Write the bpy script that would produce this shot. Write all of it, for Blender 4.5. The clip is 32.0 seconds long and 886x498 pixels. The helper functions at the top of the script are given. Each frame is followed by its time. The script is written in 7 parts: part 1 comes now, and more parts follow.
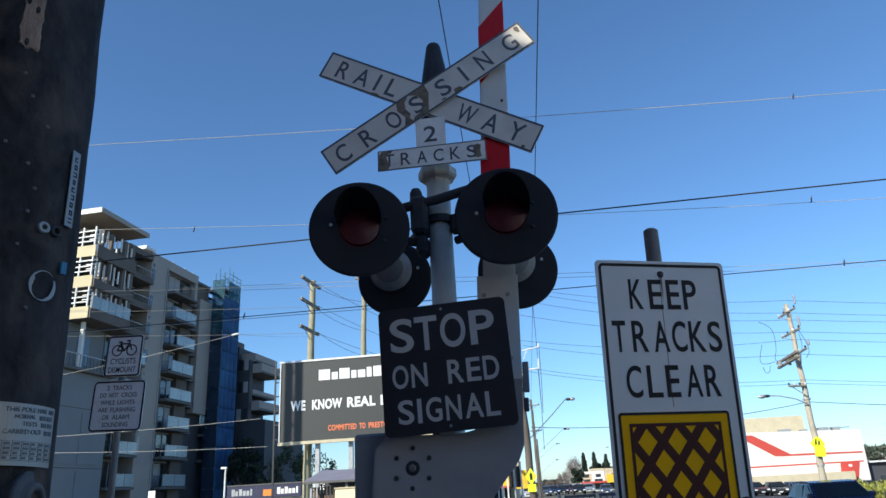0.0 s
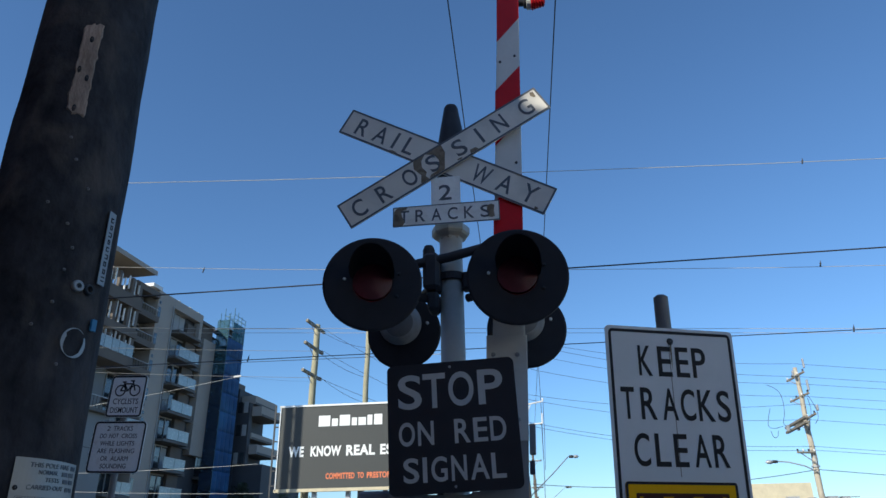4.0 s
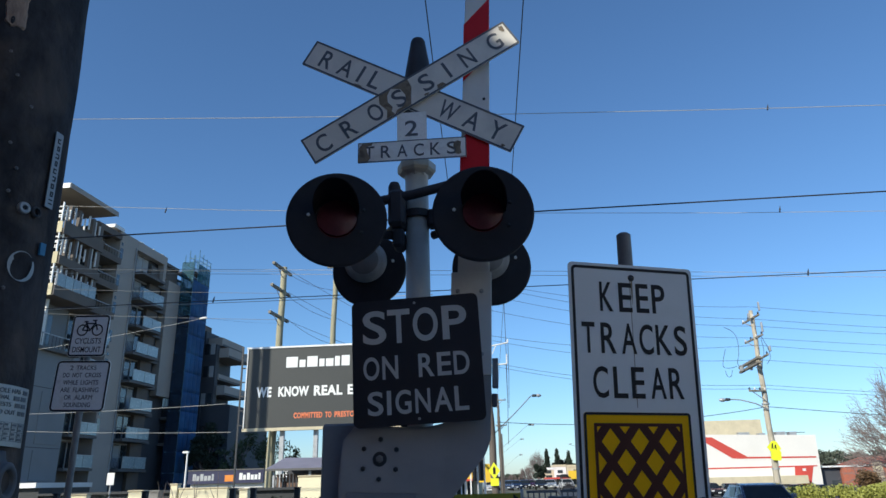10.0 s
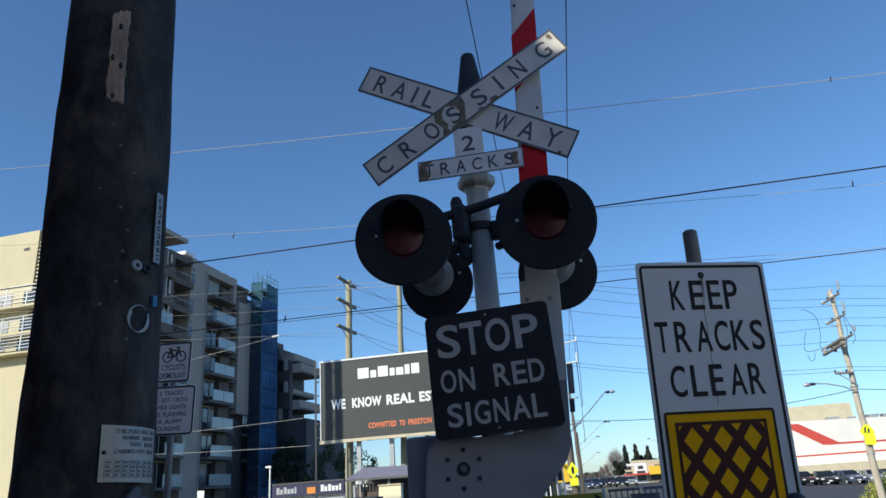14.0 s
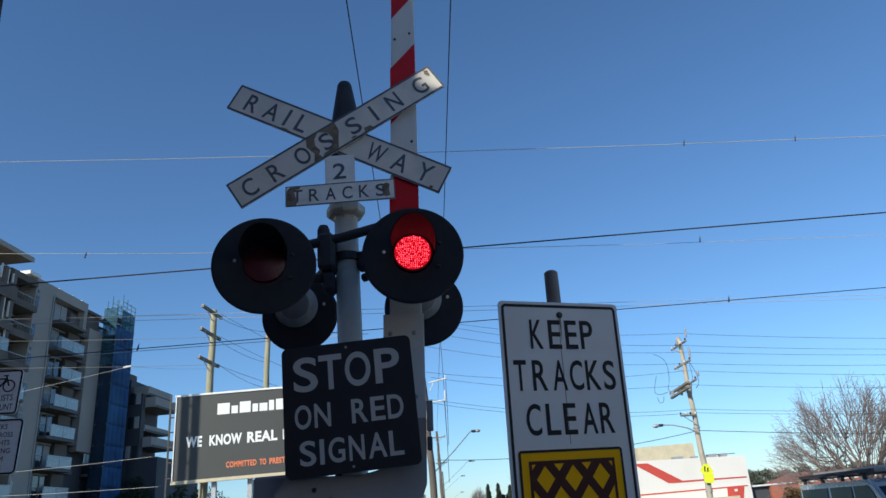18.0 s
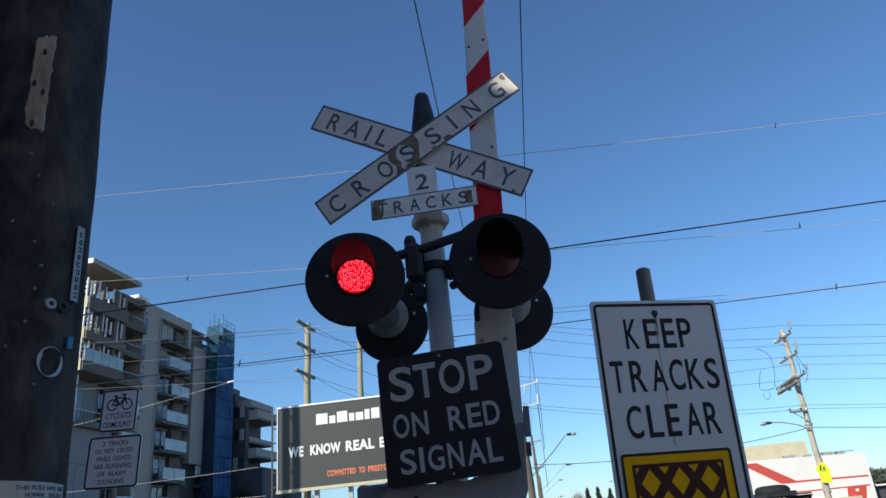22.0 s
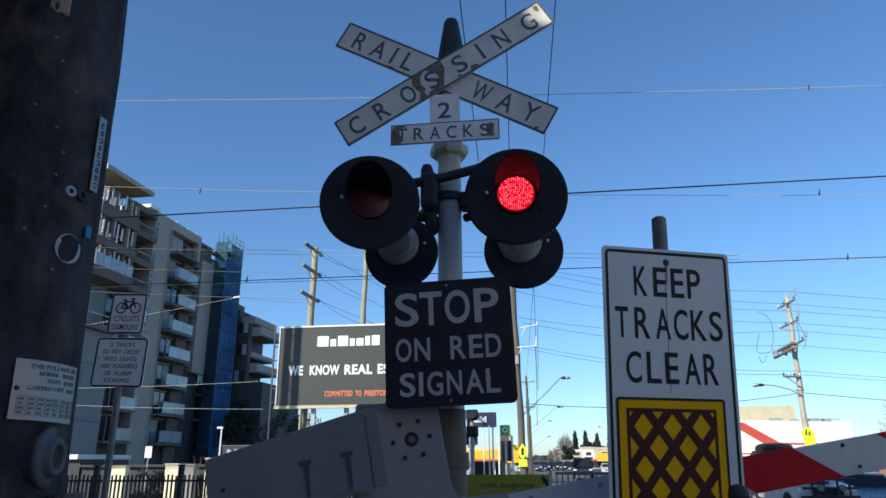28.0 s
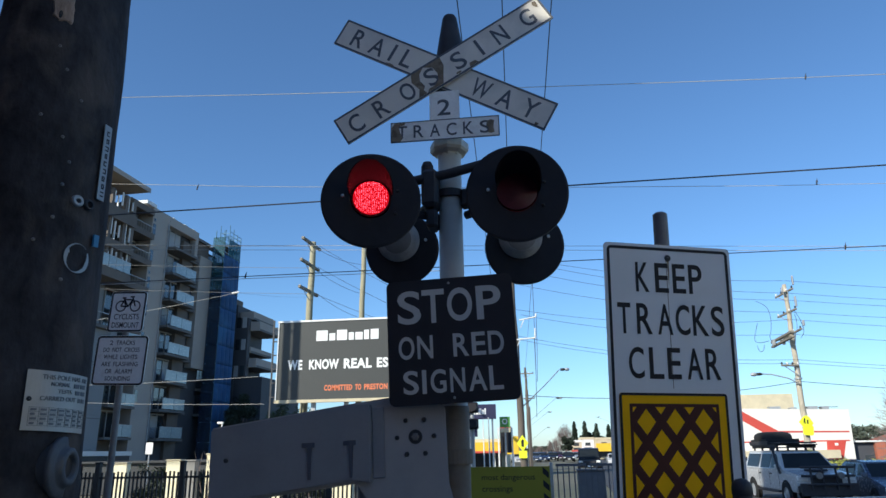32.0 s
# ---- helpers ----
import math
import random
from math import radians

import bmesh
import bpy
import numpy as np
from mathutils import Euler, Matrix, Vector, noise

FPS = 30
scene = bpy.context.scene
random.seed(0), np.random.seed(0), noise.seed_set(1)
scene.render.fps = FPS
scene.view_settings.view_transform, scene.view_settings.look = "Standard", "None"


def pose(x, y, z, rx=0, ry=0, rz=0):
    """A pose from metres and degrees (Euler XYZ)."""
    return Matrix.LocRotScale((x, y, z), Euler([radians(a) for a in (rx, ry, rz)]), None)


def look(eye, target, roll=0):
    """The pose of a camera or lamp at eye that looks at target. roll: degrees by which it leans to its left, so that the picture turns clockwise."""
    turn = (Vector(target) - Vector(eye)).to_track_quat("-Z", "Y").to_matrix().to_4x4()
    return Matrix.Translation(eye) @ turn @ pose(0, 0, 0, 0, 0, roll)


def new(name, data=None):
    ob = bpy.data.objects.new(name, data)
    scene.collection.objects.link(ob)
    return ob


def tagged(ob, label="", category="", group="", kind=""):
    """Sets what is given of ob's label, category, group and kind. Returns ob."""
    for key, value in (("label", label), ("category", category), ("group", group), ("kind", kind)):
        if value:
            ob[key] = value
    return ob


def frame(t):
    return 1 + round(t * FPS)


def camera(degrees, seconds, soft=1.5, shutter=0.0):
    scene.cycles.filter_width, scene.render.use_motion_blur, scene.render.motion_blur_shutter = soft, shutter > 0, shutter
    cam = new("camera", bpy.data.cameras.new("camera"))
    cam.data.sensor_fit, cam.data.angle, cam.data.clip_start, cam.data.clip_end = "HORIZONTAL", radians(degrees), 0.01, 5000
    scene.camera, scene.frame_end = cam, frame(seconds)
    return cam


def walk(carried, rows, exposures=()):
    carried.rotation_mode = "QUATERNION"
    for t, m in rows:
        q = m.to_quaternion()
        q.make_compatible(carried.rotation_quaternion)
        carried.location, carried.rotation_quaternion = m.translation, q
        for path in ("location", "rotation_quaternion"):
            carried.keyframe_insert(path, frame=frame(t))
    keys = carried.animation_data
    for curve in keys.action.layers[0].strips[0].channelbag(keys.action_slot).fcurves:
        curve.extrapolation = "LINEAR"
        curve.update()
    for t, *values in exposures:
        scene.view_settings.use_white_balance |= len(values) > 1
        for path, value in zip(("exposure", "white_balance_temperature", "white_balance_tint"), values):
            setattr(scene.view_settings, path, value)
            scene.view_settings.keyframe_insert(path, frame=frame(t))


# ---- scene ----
cam = camera(66.5, 32.0)
PATH = [
    (0, (0.423, -0.09, 1.581), (0.194, 1.78, 2.255), -3.3),
    (0.5, (0.414, -0.089, 1.579), (0.221, 1.783, 2.259), -3.8),
    (1, (0.405, -0.09, 1.585), (0.219, 1.777, 2.276), -3.9),
    (1.5, (0.377, -0.152, 1.613), (0.156, 1.706, 2.319), -5.0),
    (2, (0.378, -0.25, 1.601), (0.204, 1.619, 2.289), -4.6),
    (2.5, (0.378, -0.255, 1.601), (0.204, 1.613, 2.294), -4.9),
    (3, (0.352, -0.222, 1.625), (0.045, 1.625, 2.327), -3.0),
    (3.5, (0.39, -0.169, 1.62), (0.115, 1.635, 2.437), -1.7),
    (5.5, (0.419, -0.139, 1.596), (0.253, 1.713, 2.334), -1.3),
    (6, (0.423, -0.136, 1.596), (0.255, 1.721, 2.321), -1.0),
    (6.5, (0.421, -0.13, 1.593), (0.257, 1.732, 2.304), -0.7),
    (7, (0.421, -0.132, 1.593), (0.265, 1.733, 2.299), -0.8),
    (7.5, (0.42, -0.132, 1.593), (0.271, 1.735, 2.294), -0.6),
    (8, (0.421, -0.133, 1.594), (0.278, 1.737, 2.288), -1.0),
    (8.5, (0.418, -0.133, 1.585), (0.279, 1.742, 2.268), -1.4),
    (9, (0.414, -0.131, 1.582), (0.268, 1.748, 2.252), -1.3),
    (9.5, (0.414, -0.131, 1.581), (0.263, 1.752, 2.238), -1.3),
    (10, (0.415, -0.123, 1.583), (0.262, 1.762, 2.233), -1.5),
    (10.5, (0.414, -0.118, 1.583), (0.259, 1.769, 2.228), -2.1),
    (11, (0.416, -0.107, 1.58), (0.255, 1.785, 2.208), -2.7),
    (11.5, (0.416, -0.109, 1.578), (0.249, 1.792, 2.178), -3.1),
    (12, (0.412, -0.111, 1.575), (0.247, 1.79, 2.175), -3.0),
    (12.5, (0.414, -0.128, 1.562), (0.271, 1.737, 2.27), -2.7),
    (13, (0.396, -0.18, 1.589), (0.259, 1.654, 2.375), -4.5),
    (13.5, (0.395, -0.225, 1.595), (0.076, 1.639, 2.246), -3.1),
    (15.5, (0.413, -0.16, 1.657), (0.172, 1.675, 2.414), -7.5),
    (16, (0.44, -0.148, 1.616), (0.273, 1.695, 2.376), -5.7),
    (16.5, (0.442, -0.126, 1.605), (0.392, 1.724, 2.362), -5.0),
    (17, (0.442, -0.123, 1.601), (0.459, 1.733, 2.345), -4.2),
    (17.5, (0.438, -0.138, 1.602), (0.491, 1.72, 2.339), -4.8),
    (18, (0.439, -0.136, 1.607), (0.485, 1.722, 2.346), -5.2),
    (18.5, (0.438, -0.134, 1.609), (0.444, 1.72, 2.356), -5.4),
    (19, (0.435, -0.137, 1.607), (0.407, 1.715, 2.361), -5.6),
    (19.5, (0.428, -0.137, 1.607), (0.347, 1.713, 2.365), -5.7),
    (20, (0.429, -0.133, 1.611), (0.293, 1.712, 2.371), -5.5),
    (20.5, (0.429, -0.133, 1.61), (0.269, 1.71, 2.371), -5.3),
    (21, (0.429, -0.134, 1.611), (0.256, 1.706, 2.374), -5.4),
    (21.5, (0.425, -0.136, 1.611), (0.242, 1.701, 2.379), -5.6),
    (22, (0.424, -0.143, 1.613), (0.228, 1.691, 2.387), -5.8),
    (22.5, (0.423, -0.145, 1.614), (0.211, 1.685, 2.392), -5.8),
    (23, (0.423, -0.146, 1.61), (0.204, 1.68, 2.395), -5.5),
    (23.5, (0.423, -0.144, 1.611), (0.21, 1.682, 2.401), -5.2),
    (24, (0.422, -0.14, 1.605), (0.215, 1.688, 2.39), -5.1),
    (24.5, (0.415, -0.131, 1.603), (0.215, 1.706, 2.368), -4.4),
    (25, (0.413, -0.129, 1.599), (0.212, 1.727, 2.316), -3.4),
    (25.5, (0.414, -0.129, 1.597), (0.215, 1.739, 2.282), -2.9),
    (27.5, (0.403, -0.128, 1.591), (0.171, 1.764, 2.197), -0.5),
    (28, (0.402, -0.127, 1.59), (0.159, 1.766, 2.189), -0.3),
    (28.5, (0.405, -0.131, 1.591), (0.155, 1.762, 2.187), -0.4),
    (29, (0.402, -0.128, 1.589), (0.149, 1.763, 2.19), -0.4),
    (29.5, (0.402, -0.125, 1.59), (0.147, 1.765, 2.193), -0.3),
    (30, (0.403, -0.123, 1.589), (0.152, 1.767, 2.193), -0.2),
    (30.5, (0.404, -0.123, 1.588), (0.16, 1.768, 2.192), -0.3),
    (31, (0.406, -0.122, 1.588), (0.17, 1.77, 2.192), -0.2),
    (31.5, (0.388, -0.123, 1.595), (0.155, 1.776, 2.18), -0.6),
    (32, (0.384, -0.141, 1.613), (0.147, 1.759, 2.191), -1.0),
]
EXPOSURES = [(t, e + 0.03, 6080, 4) for t, e in ((0.0, 0.52), (1.0, 0.48), (2.0, 0.44), (3.5, 0.39), (6.0, 0.34), (9.0, 0.31), (11.0, 0.36), (12.0, 0.42), (13.0, 0.34), (16.0, 0.31), (18.0, 0.22), (19.0, 0.17), (20.0, 0.2), (21.0, 0.25), (23.0, 0.35), (24.0, 0.42), (25.5, 0.44), (28.5, 0.44), (32.0, 0.46))]
walk(cam, [(t, look(eye, target, roll)) for t, eye, target, roll in PATH], EXPOSURES)

# ---- world, sun ----
SUN_TO = Vector((-0.55, -0.68, 0.49)).normalized()
world = bpy.data.worlds.new("world")
scene.world = world
world.use_nodes = True
wn = world.node_tree
sky = wn.nodes.new("ShaderNodeTexSky")
sky.sky_type = "NISHITA"
sky.sun_disc = False
sky.sun_elevation = math.asin(SUN_TO.z)
sky.sun_rotation = math.atan2(SUN_TO.x, SUN_TO.y)
sky.air_density, sky.dust_density, sky.ozone_density = 1.0, 0.4, 6.5
wn.links.new(sky.outputs[0], wn.nodes["Background"].inputs[0])
wn.nodes["Background"].inputs[1].default_value = 0.12
sun_data = bpy.data.lights.new("sun", "SUN")
sun_data.energy, sun_data.angle, sun_data.color = 4.0, radians(0.5), (1.0, 0.9, 0.76)
sun = new("sun", sun_data)
sun.matrix_world = look(SUN_TO * 100, (0, 0, 0))


# ---- materials ----
def mat(name, color, rough=0.6, metal=0.0, var=0.12, scale=4.0, bump=0.15, stain=None, stain_amt=0.0, stain_scale=1.2, spec=0.5, island=0.0, fine=10.0, stretch=None):
    m = bpy.data.materials.new(name)
    m.use_nodes = True
    t = m.node_tree
    n, l = t.nodes, t.links
    b = n["Principled BSDF"]
    b.inputs["Metallic"].default_value = metal
    b.inputs["Specular IOR Level"].default_value = spec
    co = n.new("ShaderNodeTexCoord")
    big = n.new("ShaderNodeTexNoise")
    big.inputs["Scale"].default_value, big.inputs["Detail"].default_value = scale, 5
    small = n.new("ShaderNodeTexNoise")
    small.inputs["Scale"].default_value, small.inputs["Detail"].default_value = scale * fine, 4
    where = co.outputs["Object"]
    if stretch:
        mul = n.new("ShaderNodeVectorMath")
        mul.operation = "MULTIPLY"
        mul.inputs[1].default_value = stretch
        l.new(where, mul.inputs[0])
        where = mul.outputs[0]
    l.new(where, big.inputs["Vector"])
    l.new(where, small.inputs["Vector"])
    mix = n.new("ShaderNodeMath")
    mix.operation = "MULTIPLY_ADD"
    l.new(small.outputs["Fac"], mix.inputs[0])
    mix.inputs[1].default_value = 0.5
    l.new(big.outputs["Fac"], mix.inputs[2])
    ramp = n.new("ShaderNodeMapRange")
    l.new(mix.outputs[0], ramp.inputs["Value"])
    ramp.inputs["From Min"].default_value, ramp.inputs["From Max"].default_value = 0.4, 1.1
    ramp.inputs["To Min"].default_value, ramp.inputs["To Max"].default_value = 1 - var, 1 + var
    rgb = n.new("ShaderNodeVectorMath")
    rgb.operation = "SCALE"
    rgb.inputs[0].default_value = color
    l.new(ramp.outputs[0], rgb.inputs["Scale"])
    last = rgb.outputs[0]
    if island:
        geo, info, add = n.new("ShaderNodeNewGeometry"), n.new("ShaderNodeObjectInfo"), n.new("ShaderNodeMath")
        l.new(geo.outputs["Random Per Island"], add.inputs[0])
        l.new(info.outputs["Random"], add.inputs[1])
        r2 = n.new("ShaderNodeMapRange")
        l.new(add.outputs[0], r2.inputs["Value"])
        r2.inputs["From Max"].default_value = 2
        r2.inputs["To Min"].default_value, r2.inputs["To Max"].default_value = 1 - island, 1 + island
        sc = n.new("ShaderNodeVectorMath")
        sc.operation = "SCALE"
        l.new(last, sc.inputs[0])
        l.new(r2.outputs[0], sc.inputs["Scale"])
        last = sc.outputs[0]
    if stain:
        st = n.new("ShaderNodeTexNoise")
        st.inputs["Scale"].default_value, st.inputs["Detail"].default_value, st.inputs["Distortion"].default_value = stain_scale, 7, 0.4
        l.new(where, st.inputs["Vector"])
        sr = n.new("ShaderNodeMapRange")
        l.new(st.outputs["Fac"], sr.inputs["Value"])
        sr.inputs["From Min"].default_value, sr.inputs["From Max"].default_value = 0.5, 0.72
        sr.inputs["To Max"].default_value = stain_amt
        mx = n.new("ShaderNodeMix")
        mx.data_type = "RGBA"
        l.new(sr.outputs[0], mx.inputs["Factor"])
        l.new(last, mx.inputs["A"])
        mx.inputs["B"].default_value = (*stain, 1)
        last = mx.outputs["Result"]
    l.new(last, b.inputs["Base Color"])
    rr = n.new("ShaderNodeMapRange")
    l.new(small.outputs["Fac"], rr.inputs["Value"])
    rr.inputs["To Min"].default_value, rr.inputs["To Max"].default_value = max(rough - 0.12, 0.02), min(rough + 0.12, 1)
    l.new(rr.outputs[0], b.inputs["Roughness"])
    if bump:
        bp = n.new("ShaderNodeBump")
        bp.inputs["Strength"].default_value, bp.inputs["Distance"].default_value = bump, 0.01
        l.new(mix.outputs[0], bp.inputs["Height"])
        l.new(bp.outputs[0], b.inputs["Normal"])
    return m


def glow(name, color, strength):
    m = bpy.data.materials.new(name)
    m.use_nodes = True
    b = m.node_tree.nodes["Principled BSDF"]
    b.inputs["Base Color"].default_value = (*[c * 0.3 for c in color], 1)
    b.inputs["Emission Color"].default_value = (*color, 1)
    b.inputs["Emission Strength"].default_value = strength
    return m


def glass(name, color=(0.6, 0.7, 0.72), rough=0.03, alpha=0.35):
    m = bpy.data.materials.new(name)
    m.use_nodes = True
    b = m.node_tree.nodes["Principled BSDF"]
    b.inputs["Base Color"].default_value = (*color, 1)
    b.inputs["Roughness"].default_value = rough
    b.inputs["Alpha"].default_value = alpha
    b.inputs["Specular IOR Level"].default_value = 0.8
    return m


M_SIGN = mat("white_sign_sheeting", (0.80, 0.76, 0.69), 0.4, var=0.05, scale=6, bump=0.03, stain=(0.33, 0.32, 0.3), stain_amt=0.3, stain_scale=5)
M_PLATE = mat("clean_white_plate", (0.96, 0.96, 0.94), 0.3, var=0.05, scale=9, bump=0.03, stain=(0.6, 0.55, 0.48), stain_amt=0.4, stain_scale=9, spec=0.6)
M_KSIGN = mat("white_keep_clear_sheeting", (0.68, 0.705, 0.755), 0.35, var=0.03, scale=5, bump=0.02, stain=(0.5, 0.5, 0.5), stain_amt=0.25, stain_scale=3)
M_INK = mat("black_sign_ink", (0.023, 0.023, 0.027), 0.55, var=0.2, scale=20, bump=0.02, spec=0.2)
M_BLACK = mat("black_sign_sheeting", (0.023, 0.023, 0.029), 0.4, var=0.2, scale=9, bump=0.03)
M_LETTER = mat("white_reflective_letter", (0.56, 0.55, 0.53), 0.5, var=0.06, scale=30, bump=0.03)
M_RUST = mat("rust_stain", (0.25, 0.205, 0.15), 0.85, var=0.5, scale=18, bump=0.4, stain=(0.07, 0.045, 0.035), stain_amt=0.75, stain_scale=20)
M_GREYEDGE = mat("grey_sign_border", (0.1, 0.11, 0.13), 0.5, var=0.2, scale=14, bump=0.05)
M_STEEL = mat("galvanised_steel", (0.42, 0.43, 0.44), 0.5, 0.35, var=0.12, scale=9, bump=0.06, stain=(0.2, 0.19, 0.18), stain_amt=0.5, stain_scale=4)
M_MAST = mat("silver_painted_mast", (0.6, 0.565, 0.5), 0.55, 0.15, var=0.1, scale=7, bump=0.08, stain=(0.24, 0.21, 0.17), stain_amt=0.5, stain_scale=3)
M_DARK = mat("black_enamel", (0.037, 0.036, 0.042), 0.55, var=0.3, scale=12, bump=0.06, spec=0.3)
M_HOOD = mat("matt_black_hood", (0.028, 0.0275, 0.033), 0.6, var=0.2, scale=12, bump=0.05, spec=0.2)
M_HOODIN = mat("worn_black_hood", (0.02, 0.018, 0.02), 0.6, var=0.3, scale=12, bump=0.05, spec=0.15)
M_CUPPALE = mat("pale_lit_rim_lamp_back", (0.34, 0.33, 0.32), 0.6, var=0.3, scale=14, bump=0.1)
M_CUP = mat("dull_grey_lamp_back", (0.2, 0.19, 0.185), 0.55, 0.2, var=0.2, scale=10, bump=0.1)
M_MASTLOW = mat("stained_cream_mast_sleeve", (0.19, 0.15, 0.11), 0.7, var=0.25, scale=5, bump=0.2, stain=(0.16, 0.1, 0.06), stain_amt=0.7, stain_scale=4)
M_DARKGREY = mat("dark_grey_casting", (0.035, 0.036, 0.04), 0.6, var=0.3, scale=10, bump=0.2)
M_GATE = mat("light_grey_gate_paint", (0.38, 0.37, 0.37), 0.45, var=0.07, scale=3, bump=0.05, stain=(0.2, 0.2, 0.22), stain_amt=0.35, stain_scale=2.5)
M_GATEBLUE = mat("blue_grey_gate_paint", (0.26, 0.265, 0.285), 0.5, var=0.1, scale=4, bump=0.05, stain=(0.15, 0.15, 0.17), stain_amt=0.4, stain_scale=3)
M_FLANGE = mat("dusty_grey_cast_flange", (0.085, 0.09, 0.1), 0.6, var=0.25, scale=30, bump=0.15, stain=(0.06, 0.06, 0.065), stain_amt=0.6, stain_scale=14)
M_SLOT = mat("slate_grey_paint", (0.09, 0.095, 0.12), 0.6, var=0.2, scale=8, bump=0.08)
M_BOOM = mat("white_boom_paint", (0.74, 0.73, 0.7), 0.45, var=0.06, scale=4, bump=0.05, stain=(0.6, 0.57, 0.53), stain_amt=0.4, stain_scale=4)
M_RED = mat("red_boom_sheeting", (0.62, 0.012, 0.022), 0.5, var=0.1, scale=6, bump=0.04, spec=0.2)
M_LENS_OFF = mat("dark_red_lens", (0.11, 0.02, 0.032), 0.38, var=0.3, scale=30, bump=0.2, spec=0.5)
M_LED = glow("lit_red_led", (1.0, 0.004, 0.02), 0.42)
M_LEDHOT = glow("lit_red_led_core", (1.0, 0.07, 0.11), 2.8)
M_TIMBER = mat("dark_stained_timber_pole", (0.038, 0.036, 0.039), 0.85, var=0.9, scale=11, bump=1.0, stain=(0.105, 0.088, 0.078), stain_amt=0.85, stain_scale=13, spec=0.25, fine=5, stretch=(1, 1, 0.6))
M_TIMBER_RAW = mat("exposed_raw_timber", (0.38, 0.275, 0.21), 0.85, var=0.4, scale=24, bump=0.5, stain=(0.1, 0.06, 0.04), stain_amt=0.7, stain_scale=30, stretch=(1, 1, 0.4))
M_POLEWOOD = mat("weathered_grey_pole_timber", (0.25, 0.225, 0.18), 0.85, var=0.3, scale=4, bump=0.4, stain=(0.12, 0.105, 0.09), stain_amt=0.6, stain_scale=3, stretch=(1, 1, 0.2))
M_POLEPALE = mat("sun_bleached_pole_timber", (0.5, 0.44, 0.34), 0.85, var=0.3, scale=4, bump=0.4, stain=(0.22, 0.19, 0.15), stain_amt=0.8, stain_scale=4, stretch=(1, 1, 0.25))
M_POLEGREEN = mat("greenish_treated_pole_timber", (0.36, 0.33, 0.22), 0.85, var=0.25, scale=4, bump=0.4, stain=(0.17, 0.15, 0.1), stain_amt=0.7, stain_scale=3, stretch=(1, 1, 0.2))
M_LABEL = mat("silver_aluminium_label", (0.34, 0.345, 0.34), 0.4, 0.3, var=0.06, scale=20, bump=0.02, stain=(0.3, 0.3, 0.3), stain_amt=0.4, stain_scale=9)
M_BLUE = mat("blue_tag_plastic", (0.045, 0.2, 0.36), 0.5, var=0.1, scale=20, bump=0.02)
M_YELLOW = mat("yellow_sign_sheeting", (0.95, 0.5, 0.004), 0.6, var=0.06, scale=6, bump=0.03, spec=0.12)
M_HATCH = mat("dark_brown_hatching", (0.075, 0.022, 0.018), 0.55, var=0.2, scale=12, bump=0.03, spec=0.2)
M_ASPHALT = mat("asphalt", (0.055, 0.055, 0.058), 0.9, var=0.25, scale=0.6, bump=0.5, stain=(0.03, 0.03, 0.03), stain_amt=0.5, stain_scale=0.2, fine=60)
M_CONCRETE = mat("concrete_paving", (0.3, 0.29, 0.27), 0.85, var=0.12, scale=0.8, bump=0.3, stain=(0.18, 0.17, 0.16), stain_amt=0.5, stain_scale=0.5, fine=40)
M_GROUND = mat("dry_ground", (0.14, 0.13, 0.09), 0.95, var=0.35, scale=0.15, bump=0.5, stain=(0.06, 0.09, 0.03), stain_amt=0.8, stain_scale=0.05, fine=40)
M_BALLAST = mat("track_ballast", (0.16, 0.14, 0.12), 0.95, var=0.5, scale=3, bump=1.0, fine=12)
M_RAIL = mat("rail_steel", (0.2, 0.15, 0.12), 0.4, 0.7, var=0.2, scale=4, bump=0.1)
M_RENDER = mat("grey_precast_concrete", (0.399, 0.355, 0.314), 0.85, var=0.08, scale=0.3, bump=0.1, stain=(0.24, 0.235, 0.24), stain_amt=0.5, stain_scale=0.15, fine=30)
M_CREAM = mat("cream_rendered_wall", (0.88, 0.8, 0.56), 0.85, var=0.07, scale=0.4, bump=0.1, stain=(0.55, 0.48, 0.36), stain_amt=0.4, stain_scale=0.2, fine=30)
M_DARKWALL = mat("dark_wall_and_recess_shade", (0.06, 0.062, 0.072), 0.7, var=0.15, scale=0.4, bump=0.1, fine=30)
M_PRECAST = mat("blue_grey_precast_concrete", (0.235, 0.245, 0.255), 0.85, var=0.08, scale=0.3, bump=0.1, stain=(0.19, 0.195, 0.2), stain_amt=0.5, stain_scale=0.15, fine=30)
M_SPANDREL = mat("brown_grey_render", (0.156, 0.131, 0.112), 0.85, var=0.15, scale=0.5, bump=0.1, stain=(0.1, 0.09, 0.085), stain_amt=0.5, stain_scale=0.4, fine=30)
M_SLAB = mat("balcony_slab_concrete", (0.13, 0.125, 0.12), 0.8, var=0.1, scale=0.6, bump=0.1)
M_BALGLASS = mat("frosted_balustrade_glass", (0.3, 0.36, 0.37), 0.25, var=0.08, scale=0.5, bump=0.0, spec=0.7, island=0.25)
M_WINDOW = mat("dark_window_glass", (0.03, 0.036, 0.042), 0.08, var=0.4, scale=0.4, bump=0.0, spec=0.9, island=0.6)
M_CURTAIN = mat("pale_curtain", (0.42, 0.42, 0.42), 0.9, var=0.1, scale=2, bump=0.1)
M_WHITE = mat("white_paint", (0.8, 0.79, 0.76), 0.6, var=0.05, scale=0.8, bump=0.05, stain=(0.62, 0.6, 0.56), stain_amt=0.4, stain_scale=0.5)
